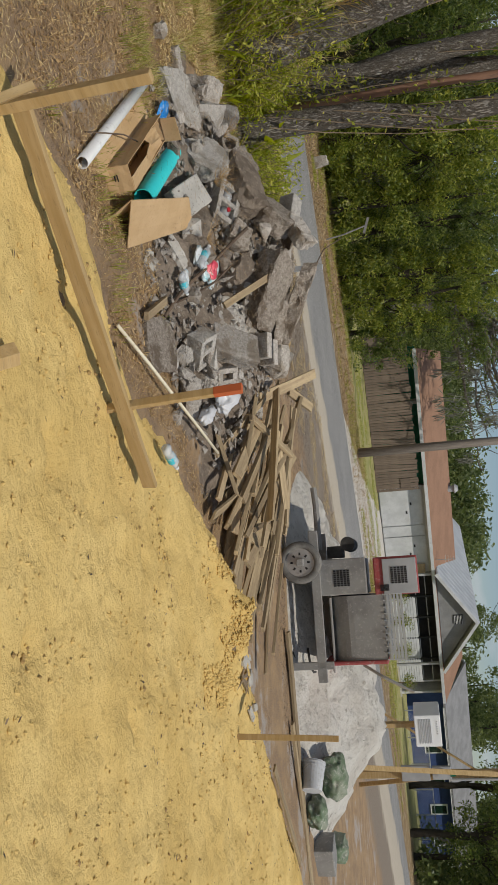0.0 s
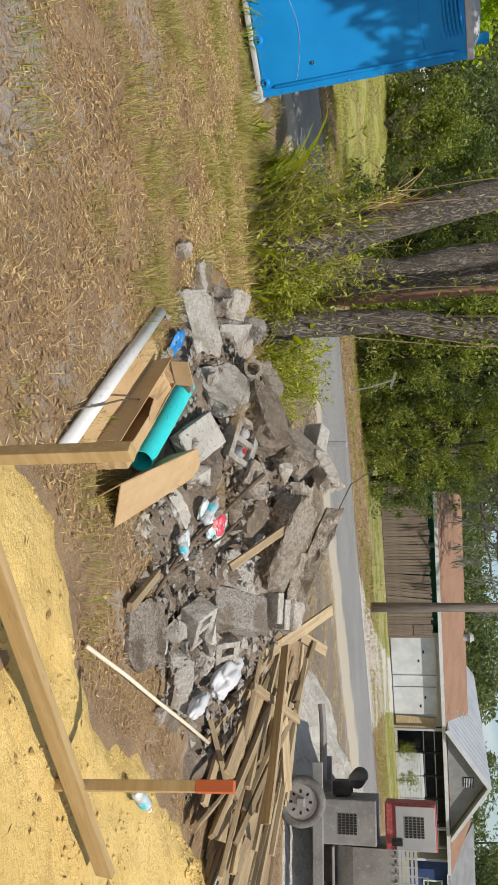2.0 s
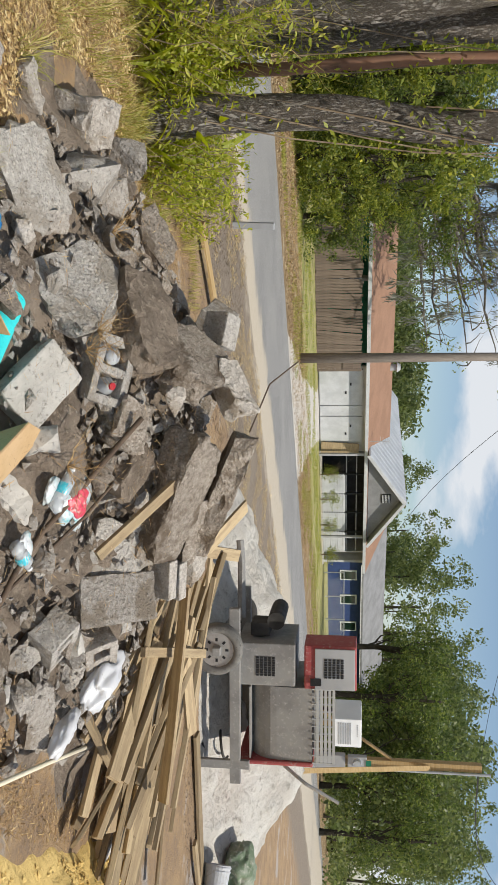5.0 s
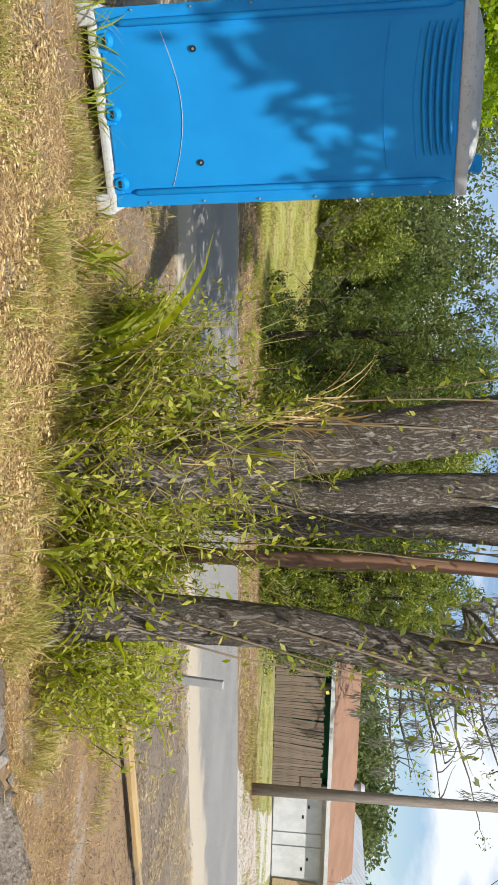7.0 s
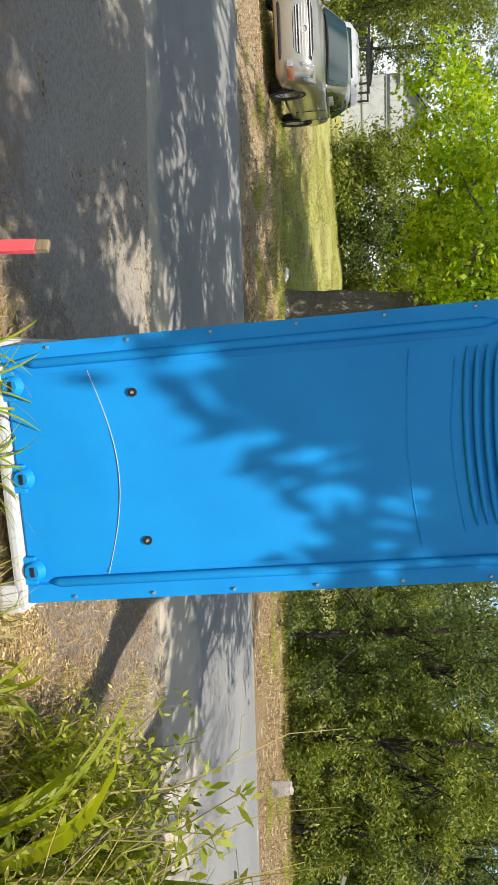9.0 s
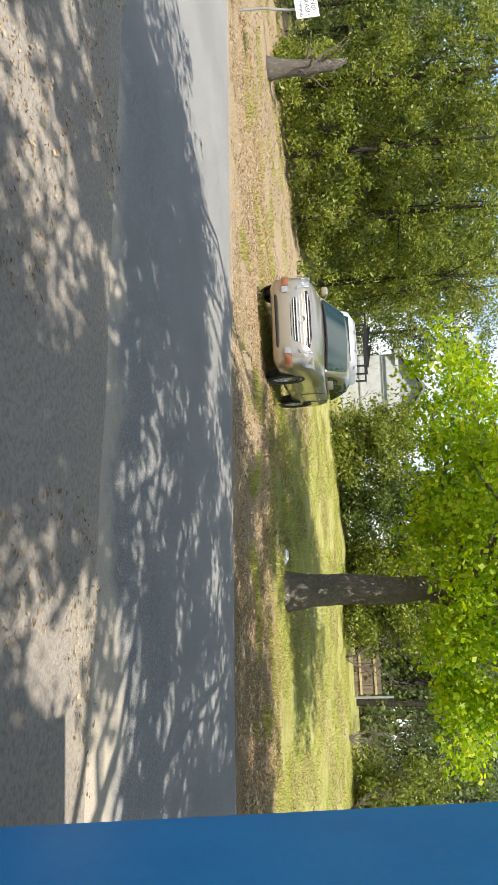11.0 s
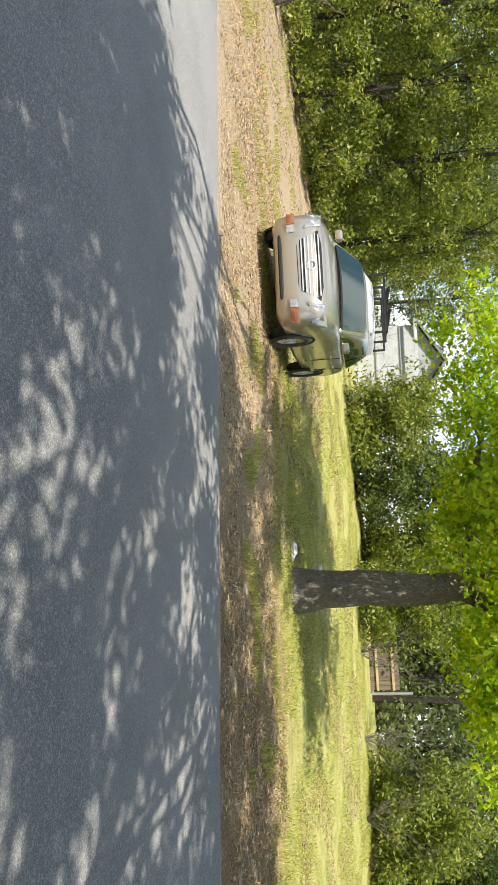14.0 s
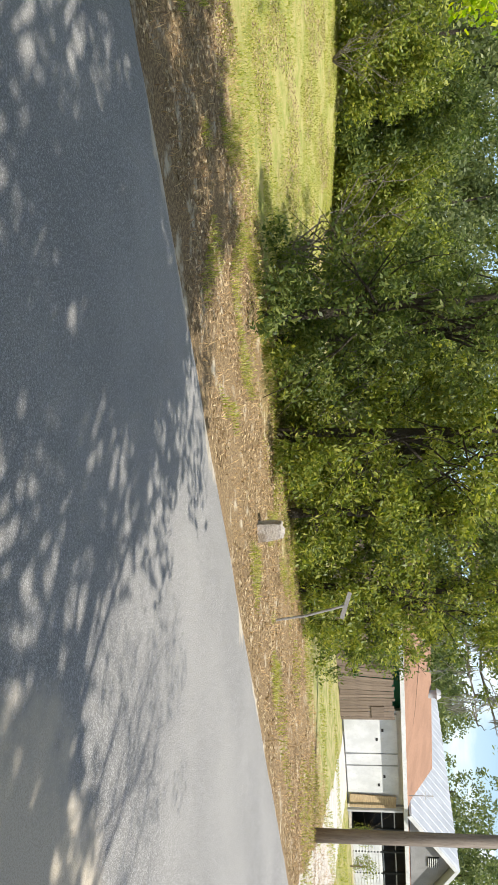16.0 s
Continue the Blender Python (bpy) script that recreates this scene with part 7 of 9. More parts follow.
def build_crossover():
    m = Matrix.Translation((-20.06, 8.61, 0.12)) @ Matrix.Rotation(radians(-36), 4, "Z")
    t = thing("crossover_car", "champagne metallic crossover parked nose-out on the verge", "car", m)
    S = [(0.05, 0.56, 0.38, 0.60), (0.02, 0.74, 0.28, 0.84), (-0.06, 0.85, 0.23, 0.95), (-0.20, 0.90, 0.21, 1.01), (-0.5, 0.925, 0.21, 1.08), (-1.0, 0.935, 0.21, 1.15), (-1.35, 0.935, 0.21, 1.19), (-2.2, 0.935, 0.22, 1.17), (-3.4, 0.935, 0.24, 1.17), (-4.2, 0.92, 0.30, 1.16), (-4.6, 0.86, 0.38, 1.10), (-4.72, 0.78, 0.48, 0.98)]
    bm = bmesh.new()
    loft(bm, [body_ring(*s) for s in S])
    part("body", bm, M_CARPAINT, t, smooth=True)
    # cabin
    bm = bmesh.new()
    C = [(-1.20, 0.80, 1.10, 1.18, 0.05), (-1.45, 0.80, 1.10, 1.31, 0.10), (-1.95, 0.775, 1.04, 1.58, 0.16), (-2.25, 0.765, 1.04, 1.66, 0.17), (-3.2, 0.76, 1.04, 1.68, 0.17), (-4.0, 0.74, 1.04, 1.62, 0.16), (-4.5, 0.72, 1.04, 1.30, 0.12), (-4.62, 0.72, 1.04, 1.12, 0.05)]
    loft(bm, [body_ring(x, w, z0, z1, ti) for x, w, z0, z1, ti in C])
    part("roof", bm, M_CARPAINT, t, smooth=True)
    # windscreen, with its dark border
    def slanted(name, x0, z0, w0, x1, z1, w1, lift, material, thick=0.012, parent=t, label=""):
        b = bmesh.new()
        d = Vector((x1 - x0, 0, z1 - z0)).normalized()
        n = Vector((-d.z, 0, d.x)) if d.x > 0 else Vector((d.z, 0, -d.x))
        n = n if n.x > 0 else -n
        rows = []
        for k in range(7):
            f = k / 6
            row = []
            for q in range(9):
                g = q / 8 * 2 - 1
                w = w0 + (w1 - w0) * f
                p = Vector((x0 + (x1 - x0) * f, g * w, z0 + (z1 - z0) * f)) + n * (lift - 0.05 * g * g)
                row.append(b.verts.new(p))
            rows.append(row)
        for a, c in zip(rows, rows[1:]):
            for q in range(8):
                b.faces.new((a[q], a[q + 1], c[q + 1], c[q]))
        return part(name, b, material, parent, label, True)
    ws = slanted("windscreen", -1.24, 1.20, 0.74, -1.98, 1.59, 0.64, 0.060, M_GLASSDARK)
    slanted("wiper_cowl", -1.14, 1.18, 0.72, -1.26, 1.215, 0.74, 0.05, M_BLACK)
    for s in (-1, 1):
        for x0, x1, z1a, z1b in ((-1.62, -2.55, 1.30, 1.56), (-2.62, -3.45, 1.56, 1.57), (-3.52, -4.25, 1.56, 1.42)):
            bm = bmesh.new()
            y0, y1 = s * 0.796, s * 0.70
            q = [(x0, y0, 1.19), (x1, y0, 1.19), (x1, y1, z1b), (x0 - 0.10, y1 + s * 0.02, z1a + 0.12 if x0 > -2 else z1a)]
            sheet(bm, *q, 0.02, 0.012, 4, 1)
            part("side_window", bm, M_GLASSDARK, t)
        bm = bmesh.new()
        box(bm, (0.14, 0.18, 0.13), at=(-1.50, s * 1.00, 1.24), bevel=0.04)
        part("mirror", bm, M_CARPAINT, t)
        for x0 in (-2.58, -3.50):
            bm = bmesh.new()
            box(bm, (0.012, 0.012, 0.66), at=(x0, s * 0.936, 0.78))
            part("door_gap", bm, M_BLACK, t)
            bm = bmesh.new()
            box(bm, (0.20, 0.03, 0.035), at=(x0 + 0.18, s * 0.945, 0.95), bevel=0.01)
            part("door_handle", bm, M_CARPAINT, t)
        bm = bmesh.new()
        box(bm, (2.0, 0.03, 0.08), at=(-2.5, s * 0.935, 0.55), bevel=0.012)
        part("side_moulding", bm, M_CARPAINT, t)
    # nose
    for name, z, hw, hh, mat, lab in (("air_intake", 0.335, 0.70, 0.035, M_BLACK, "dark lower air intake"), ("bumper_line", 0.60, 0.80, 0.006, M_BLACK, "dark bumper seam")):
        bm = bmesh.new()
        pipe(bm, [(0.05 - 0.16 * (q / 8) ** 4, hw * q / 8, z) for q in range(-8, 9)], hh, 8)
        part(name, bm, mat, t, lab)
    bm = bmesh.new()
    prof = [(-0.40, 0.64), (0.40, 0.64), (0.56, 0.93), (0.34, 0.975), (-0.34, 0.975), (-0.56, 0.93)]
    a = [bm.verts.new((0.055 - 0.25 * (z - 0.64), y, z)) for y, z in prof]
    b = [bm.verts.new((-0.15, y, z)) for y, z in prof]
    bm.faces.new(a)
    for k in range(6):
        bm.faces.new((a[k], b[k], b[(k + 1) % 6], a[(k + 1) % 6]))
    g = part("grille", bm, M_BLACK, t)
    for k in range(6):
        bm = bmesh.new()
        z = 0.665 + 0.053 * k
        box(bm, (0.03, 0.82 + 0.055 * k if k < 5 else 0.98, 0.020), at=(0.058 - 0.25 * (z - 0.64), 0, z), bevel=0.006)
        part("grille_bar", bm, M_ALLOY, g, "chrome grille bar")
    bm = bmesh.new()
    hollow(bm, (0.02, 0, 0.81), (0.045, 0, 0.81), 0.075, 0.018, 24)
    part("badge", bm, M_ALLOY, g, "round chrome badge")
    for s in (-1, 1):
        bm = bmesh.new()
        sheet(bm, (0.045, s * 0.59, 0.72), (-0.125, s * 0.885, 0.74), (-0.36, s * 0.925, 0.985), (-0.03, s * 0.63, 0.975), 0.03, 0.035 * s, 8, 3)
        hl = part("headlight", bm, M_LAMP, t, "clear headlight", True)
        bm = bmesh.new()
        for q, xx in ((0.69, -0.005), (0.80, -0.085)):
            tube(bm, (xx - 0.05, s * q, 0.85), (xx - 0.004, s * q, 0.85), 0.034, 0.042, 16)
        part("reflector", bm, M_ALLOY, hl)
        bm = bmesh.new()
        sheet(bm, (0.065, s * 0.66, 0.45), (-0.055, s * 0.865, 0.45), (-0.065, s * 0.875, 0.58), (0.055, s * 0.67, 0.58), 0.02, 0.02 * s, 4, 5)
        part("marker_lamp", bm, M_AMBER, t, "amber marker lamp")
        bm = bmesh.new()
        sheet(bm, (0.070, s * 0.53, 0.455), (0.068, s * 0.65, 0.455), (0.060, s * 0.66, 0.575), (0.064, s * 0.54, 0.575), 0.02, 0.005 * s, 4, 6)
        part("fog_lamp", bm, M_LAMP, t)
        for x in (-0.98, -3.75):
            wheel_parts(t, x, s * 0.85, 0.345, 0.345, 0.20, (0, s, 0), M_RUBBER, M_ALLOY, 7)
            bm = bmesh.new()
            hollow(bm, (x, s * 0.90, 0.36), (x, s * 0.939, 0.36), 0.395, 0.05, 32)
            part("wheel_arch", bm, M_BLACK, t)


build_crossover()


def build_van(m, label, paint, rack):
    t = thing("van", label, "van", m, "parked vans")
    bm = bmesh.new()
    loft(bm, [body_ring(*s) for s in ((0.0, 0.80, 0.45, 0.85), (-0.15, 0.92, 0.35, 1.02), (-0.9, 0.96, 0.35, 1.12), (-1.6, 0.96, 0.35, 1.9, 0.16), (-2.2, 0.96, 0.35, 2.02, 0.16), (-4.9, 0.95, 0.40, 2.02, 0.16), (-5.1, 0.92, 0.45, 1.96, 0.14))])
    part("body", bm, paint, t, smooth=True)
    bm = bmesh.new()
    sheet(bm, (-0.98, -0.78, 1.16), (-0.98, 0.78, 1.16), (-1.50, 0.70, 1.80), (-1.50, -0.70, 1.80), 0.03, 0.03, 5, 2)
    part("windscreen", bm, M_GLASSDARK, t)
    for s in (-1, 1):
        for x0, x1 in ((-1.75, -2.6), (-2.75, -3.7), (-3.85, -4.8)):
            bm = bmesh.new()
            box(bm, (abs(x1 - x0), 0.03, 0.5), at=((x0 + x1) / 2, s * 0.95, 1.5), bevel=0.01)
            part("side_window", bm, M_GLASSDARK, t)
        for x in (-0.95, -4.1):
            wheel_parts(t, x, s * 0.86, 0.34, 0.34, 0.22, (0, s, 0))
        bm = bmesh.new()
        box(bm, (0.05, 0.16, 0.4), at=(-5.1, s * 0.82, 1.1), bevel=0.01)
        part("tail_lamp", bm, M_REDCAP, t, "red tail lamp")
    bm = bmesh.new()
    box(bm, (0.03, 1.4, 0.6), at=(-5.1, 0, 1.5), bevel=0.01)
    part("rear_window", bm, M_GLASSDARK, t)
    if rack:
        for x in (-1.8, -3.2, -4.6):
            bm = bmesh.new()
            box(bm, (0.06, 1.7, 0.06), at=(x, 0, 2.34))
            for s in (-1, 1):
                box(bm, (0.06, 0.06, 0.36), at=(x, s * 0.82, 2.17))
            part("rack_bar", bm, M_BLACK, t, "black ladder rack")
        bm = bmesh.new()
        for s in (-1, 1):
            box(bm, (3.4, 0.05, 0.09), at=(-3.1, s * 0.3, 2.42))
        part("ladder", bm, M_BLACK, t)


build_van(Matrix.Translation((-27.8, 11.7, 0.12)) @ Matrix.Rotation(radians(-34), 4, "Z"), "silver work van with a black ladder rack", M_GREYPAINT, True)

# ---- trees ----
def crooked(a, b, rnd, sway, steps=6):
    a, b = Vector(a), Vector(b)
    pts = []
    for k in range(steps + 1):
        f = k / steps
        s = sway * math.sin(math.pi * f)
        pts.append(a.lerp(b, f) + Vector((rnd.uniform(-s, s), rnd.uniform(-s, s), rnd.uniform(-s, s) * 0.3)))
    return pts


def bark_trunk(bm, path, radii, seed, segs=26, step=0.09):
    """A trunk with furrows standing out of its round."""
    pts, rr = [], []
    for (a, b), (p, q) in zip(zip(path, path[1:]), zip(radii, radii[1:])):
        k = max(1, int((b - a).length / step)) if a.z < 4.5 else 2
        for i in range(k):
            pts.append(a.lerp(b, i / k))
            rr.append(p + (q - p) * i / k)
    pts.append(path[-1])
    rr.append(radii[-1])
    rings = []
    for i, (p, r) in enumerate(zip(pts, rr)):
        d = (pts[min(i + 1, len(pts) - 1)] - pts[max(i - 1, 0)]).normalized()
        x = d.cross(Vector((0.2, 0.97, 0.1))).normalized()
        y = d.cross(x)
        ring = []
        for k in range(segs):
            a = 2 * math.pi * k / segs
            w = Vector((math.cos(a) * 2.6 + seed, math.sin(a) * 2.6, p.z * 0.9))
            rid = 1 - abs(noise.noise(w * 2.2)) * 2.2
            q = r * (1 + 0.10 * noise.noise(w * 0.6) + 0.09 * rid + 0.03 * noise.noise(w * 6))
            ring.append(bm.verts.new(p + (x * math.cos(a) + y * math.sin(a)) * q))
        rings.append(ring)
    for q, w in zip(rings, rings[1:]):
        for k in range(segs):
            bm.faces.new((q[k], q[(k + 1) % segs], w[(k + 1) % segs], w[k]))


def tree(name, label, base, top, r, crowns, n_clumps, per, leaf, leaf_material, bark=None, seed=1, limbs=10, fork=0.3, clump=(0.35, 0.8), width=0.45, droop=0.3, category="tree", group="", inner=0.35, bend=None, furrowed=False, flat=0.5):
    """A tapered trunk with limbs, and a crown of leaf clumps spread through the given ellipsoids (centre, radii), relative to base."""
    rnd, rs = random.Random(seed), np.random.RandomState(seed)
    base = Vector(base)
    t = thing(name, label, category, Matrix.Translation(base), group)
    bm = bmesh.new()
    top = Vector(top)
    path = [Vector((0, 0, -0.25)), Vector((0, 0, 0.12))] + crooked((0, 0, 0.6), top, rnd, 0.10 * r * 6, 7)
    if bend:
        for k, p in enumerate(path):
            p += Vector(bend) * math.sin(math.pi * min(max(p.z / top.z, 0), 1))
    n = len(path)
    radii = [r * 1.5, r * 1.22] + [r * (1.0 - 0.62 * k / (n - 3)) for k in range(n - 2)]
    if furrowed:
        bark_trunk(bm, path, radii, seed)
    else:
        pipe(bm, path, radii, 12)
    centres = []
    for c, q, *fixed in crowns:
        share = fixed[0] if fixed else max(3, int(n_clumps * (q[0] * q[1] * q[2]) ** 0.8 / sum((k[0] * k[1] * k[2]) ** 0.8 for _, k, *_f in crowns)))
        for _ in range(share):
            d = Vector((rnd.gauss(0, 1), rnd.gauss(0, 1), rnd.gauss(0, 1))).normalized() * rnd.uniform(inner, 1.0)
            centres.append(Vector((c[0] + d.x * q[0], c[1] + d.y * q[1], c[2] + d.z * q[2])))
    ends = rnd.sample(centres, min(limbs, len(centres)))
    for e in ends:
        f = rnd.uniform(fork, 0.92)
        k = min(int(f * (n - 3)) + 2, n - 1)
        p0 = path[k]
        rr = max(radii[k] * 0.45, 0.012)
        pts = crooked(p0, e, rnd, 0.07 * (e - p0).length, 6)
        pipe(bm, pts, [rr * (1 - 0.85 * i / 6) for i in range(7)], 7)
        for _ in range(2):
            i = rnd.randint(2, 5)
            e2 = e + Vector((rnd.gauss(0, 0.5), rnd.gauss(0, 0.5), rnd.gauss(0, 0.4)))
            pipe(bm, crooked(pts[i], e2, rnd, 0.06, 4), [rr * 0.4 * (1 - 0.8 * q / 4) for q in range(5)], 5)
    part("trunk", bm, bark or M_BARK, t, smooth=True)
    rad = [rnd.uniform(*clump) for _ in centres]
    pts = clump_points(rs, [tuple(c) for c in centres], rad, per)
    if pts.shape[0]:
        pts = pts[pts[:, 2] + base.z > 0.05]
        cards("crown", leaves_at(rs, pts, leaf, width, droop, 0.45, flat), leaf_material, t)
    return t


def over(bx, by, s, n, z, r, h, *count):
    """A crown's centre and radii, given along and across the road, relative to the trunk's foot."""
    p = sn(s, n)
    return ((p.x - bx, p.y - by, z), (r, r, h), *count)


# the three trunks behind the weeds, their crowns over the road and the toilet
tree("shade_tree", "tall shade tree with furrowed grey trunk among weeds", (-4.27, 6.40, 0), (-1.32, -0.1, 6.4), 0.185,
     # crowns stand out of view, each set where its shade is wanted
     [over(-4.2, 6.41, -3.6, 12.2, 7.6, 3.9, 1.5), over(-4.2, 6.41, -5.2, 16.0, 9.6, 2.6, 1.2), over(-4.2, 6.41, -0.5, 14.2, 8.0, 3.2, 1.3), over(-4.2, 6.41, -1.8, 8.8, 7.6, 1.9, 0.9, 46), over(-4.2, 6.41, -4.6, 8.4, 7.4, 1.9, 0.9, 44), over(-4.2, 6.41, 1.7, 7.7, 7.6, 1.2, 0.5, 10), over(-4.2, 6.41, -2.4, 6.8, 7.2, 1.4, 0.4, 15), over(-4.2, 6.41, -0.95, 5.40, 6.5, 0.55, 0.22, 11), over(-4.2, 6.41, -0.75, 5.95, 6.6, 0.60, 0.22, 12), over(-4.2, 6.41, -0.15, 5.75, 6.4, 0.35, 0.2, 3), over(-4.2, 6.41, -3.4, 6.9, 7.2, 1.3, 0.4, 15), over(-4.2, 6.41, -5.4, 6.3, 7.2, 1.3, 0.4, 14)], 370, 115, 0.17, M_LEAF_MID, M_BARK, 2, 30, 0.5, (0.30, 0.62), group="roadside trees", furrowed=True)
forked = tree("shade_tree", "forked shade tree with furrowed grey trunk among weeds", (-4.45, 7.42, 0), (0.15, 0.35, 6.5), 0.17,
     [over(-4.45, 7.42, 0.6, 11.8, 7.4, 2.5, 1.3), over(-4.45, 7.42, 0.6, 9.6, 8.2, 1.9, 1.0)], 140, 105, 0.17, M_LEAF_MID, M_BARK, 3, 16, 0.5, (0.30, 0.65), group="roadside trees", furrowed=True)
tree("shade_tree", "leaning shade tree with pale furrowed trunk among weeds", (-3.44, 6.55, 0), (0.45, 0.3, 6.4), 0.135,
     [((-0.6, 1.6, 7.0), (2.0, 2.0, 1.2)), ((0.12, -0.05, 2.35), (0.22, 0.18, 0.30))], 50, 70, 0.055, M_LEAF_MID, M_BARK, 4, 10, 0.5, (0.25, 0.6), group="roadside trees", bend=(-0.06, 0, 0), furrowed=True)
bm = bmesh.new()
bark_trunk(bm, [Vector(q) for q in ((0.08, 0.06, 0.3), (0.06, 0.06, 1.4), (-0.05, 0.05, 2.0), (-0.12, 0.1, 2.6), (-0.3, 0.2, 4.6))], [0.15, 0.145, 0.135, 0.12, 0.06], 9)
bark_trunk(bm, [Vector(q) for q in ((0, 0, -0.2), (0.02, 0.02, 1.2), (0.08, 0.06, 2.2))], [0.17, 0.15, 0.06], 14)
bmesh.ops.translate(bm, vec=(-0.10, -0.04, 0), verts=bm.verts)
part("stem", bm, M_BARK, forked, smooth=True)
M_REDBARK = surf("red_bark", (0.22, 0.12, 0.08), (0.30, 0.17, 0.11), (0.12, 0.08, 0.06), 5, 20, 0.9, 0, 0.6, 0.01, (1, 1, 0.2))
bm = bmesh.new()
pipe(bm, [(0, 0, -0.1), (0.03, 0, 1.0), (0.0, 0.03, 2.2), (0.1, 0, 4.5), (0.1, 0.1, 6.2)], [0.06, 0.052, 0.048, 0.04, 0.02], 10)
solo("sapling", bm, M_REDBARK, "slender reddish sapling trunk between the shade trees", "tree", pose(-4.0, 7.06, 0), smooth=True)
def vine(a, b, r, n, seed):
    """Leafy shoots climbing a trunk between two heights."""
    rnd, rs = random.Random(seed), np.random.RandomState(seed)
    a, b = Vector(a), Vector(b)
    t = thing("climbing_vine", "green leafy vine climbing a shade tree's trunk", "vine", Matrix.Translation(a), "vines on the trunks")
    bm, pts = bmesh.new(), []
    for k in range(4):
        turn, path = rnd.uniform(0, 6.28), []
        for i in range(9):
            f = i / 8
            w = turn + 2.2 * f
            path.append((b - a) * f + Vector((math.cos(w), math.sin(w), 0)) * (r + 0.02 * rnd.random()))
        pipe(bm, path, 0.006, 5)
        for p in path:
            for _ in range(n):
                pts.append((p.x + rnd.gauss(0, 0.05), p.y + rnd.gauss(0, 0.05), p.z + rnd.gauss(0, 0.09)))
    part("stem", bm, M_TWIG, t)
    cards("foliage", leaves_at(rs, np.array(pts), 0.055, 0.42, 0.3), M_WEED, t)


vine((-4.42, 6.40, 0.7), (-4.85, 6.34, 3.2), 0.20, 6, 71)
vine((-4.45, 7.42, 0.8), (-4.40, 7.55, 3.2), 0.20, 6, 72)
vine((-3.46, 6.55, 0.5), (-3.22, 6.66, 3.0), 0.15, 5, 73)
vine((-4.0, 7.06, 0.6), (-4.0, 7.08, 2.4), 0.06, 4, 74)
# an unseen tree added off the path; its crown shades the lane further along
tree("shade_tree", "unseen broad tree added to shade the lane", (-8.6, -1.6, 0), (0.3, 0.4, 6.2), 0.22,
     [over(-8.6, -1.6, -3.1, 4.4, 6.8, 2.0, 0.9), over(-8.6, -1.6, -6.0, 8.2, 7.2, 2.5, 1.3), over(-8.6, -1.6, -2.6, 6.0, 7.2, 1.0, 0.5), over(-8.6, -1.6, -2.2, 4.9, 6.8, 1.1, 0.5), over(-8.6, -1.6, -6.0, 18.5, 9.5, 2.2, 0.9)], 235, 115, 0.17, M_LEAF_MID, M_BARK, 5, 20, 0.5, (0.35, 0.75), group="roadside trees")

# thicket across the road
rnd0 = random.Random(77)
THICKET = "dense dark green tree in a roadside thicket"
for k, (s, n, h, dark) in enumerate(((3.0, 22.0, 6.2, 1), (4.2, 23.6, 6.8, 1), (5.2, 21.9, 6.0, 0), (6.4, 23.0, 6.6, 0), (7.4, 22.4, 5.6, 0), (8.6, 23.4, 6.4, 1), (9.8, 22.8, 6.0, 0), (11.2, 23.6, 6.0, 0), (12.6, 24.4, 5.6, 1), (4.6, 26.2, 7.4, 1), (8.2, 26.4, 7.6, 1), (11.6, 27.0, 7.2, 1))):
    p = sn(s, n)
    p.z = ground_z(p.x, p.y)
    w = rnd0.uniform(1.25, 1.7)
    tree("thicket_tree", THICKET if dark else "leafy light green tree in a roadside thicket", p, (rnd0.uniform(-0.3, 0.3), rnd0.uniform(-0.3, 0.3), h * 0.85), 0.085,
         [((0, 0, 0.35), (w * 1.15, w * 1.15, 0.40)), ((0, 0, h * 0.16), (w * 1.1, w * 1.1, h * 0.14)), ((0, 0, h * 0.38), (w * 1.1, w * 1.1, h * 0.24)), ((rnd0.uniform(-0.4, 0.4), rnd0.uniform(-0.4, 0.4), h * 0.72), (w * 1.15, w * 1.15, h * 0.28))], 120, 120, 0.10 if dark else 0.105,
         M_LEAF_DARK if dark else M_LEAF_MID, M_BARKDARK, 100 + k, 14, 0.12, (0.16, 0.42), 0.42 if dark else 0.38, 0.25, group="thicket trees", inner=0.3, flat=0.8)

# the big maple
tree("maple_tree", "large maple with dark trunk and bright yellow-green leaves", (-20.3, 15.3, 0.0), (-0.2, 0.3, 7.0), 0.36,
     [((-0.4, -0.3, 4.5), (4.3, 4.3, 1.6)), ((-0.2, -0.2, 7.0), (3.9, 3.9, 2.2)), ((1.6, 1.8, 3.9), (1.8, 1.8, 0.9)), ((-3.4, -2.6, 4.6), (2.6, 2.6, 1.3))], 420, 110, 0.125, M_LEAF_LIGHT, M_BARK, 8, 26, 0.42, (0.35, 0.75), 0.75, 0.5, inner=0.3, furrowed=True, flat=0.7)

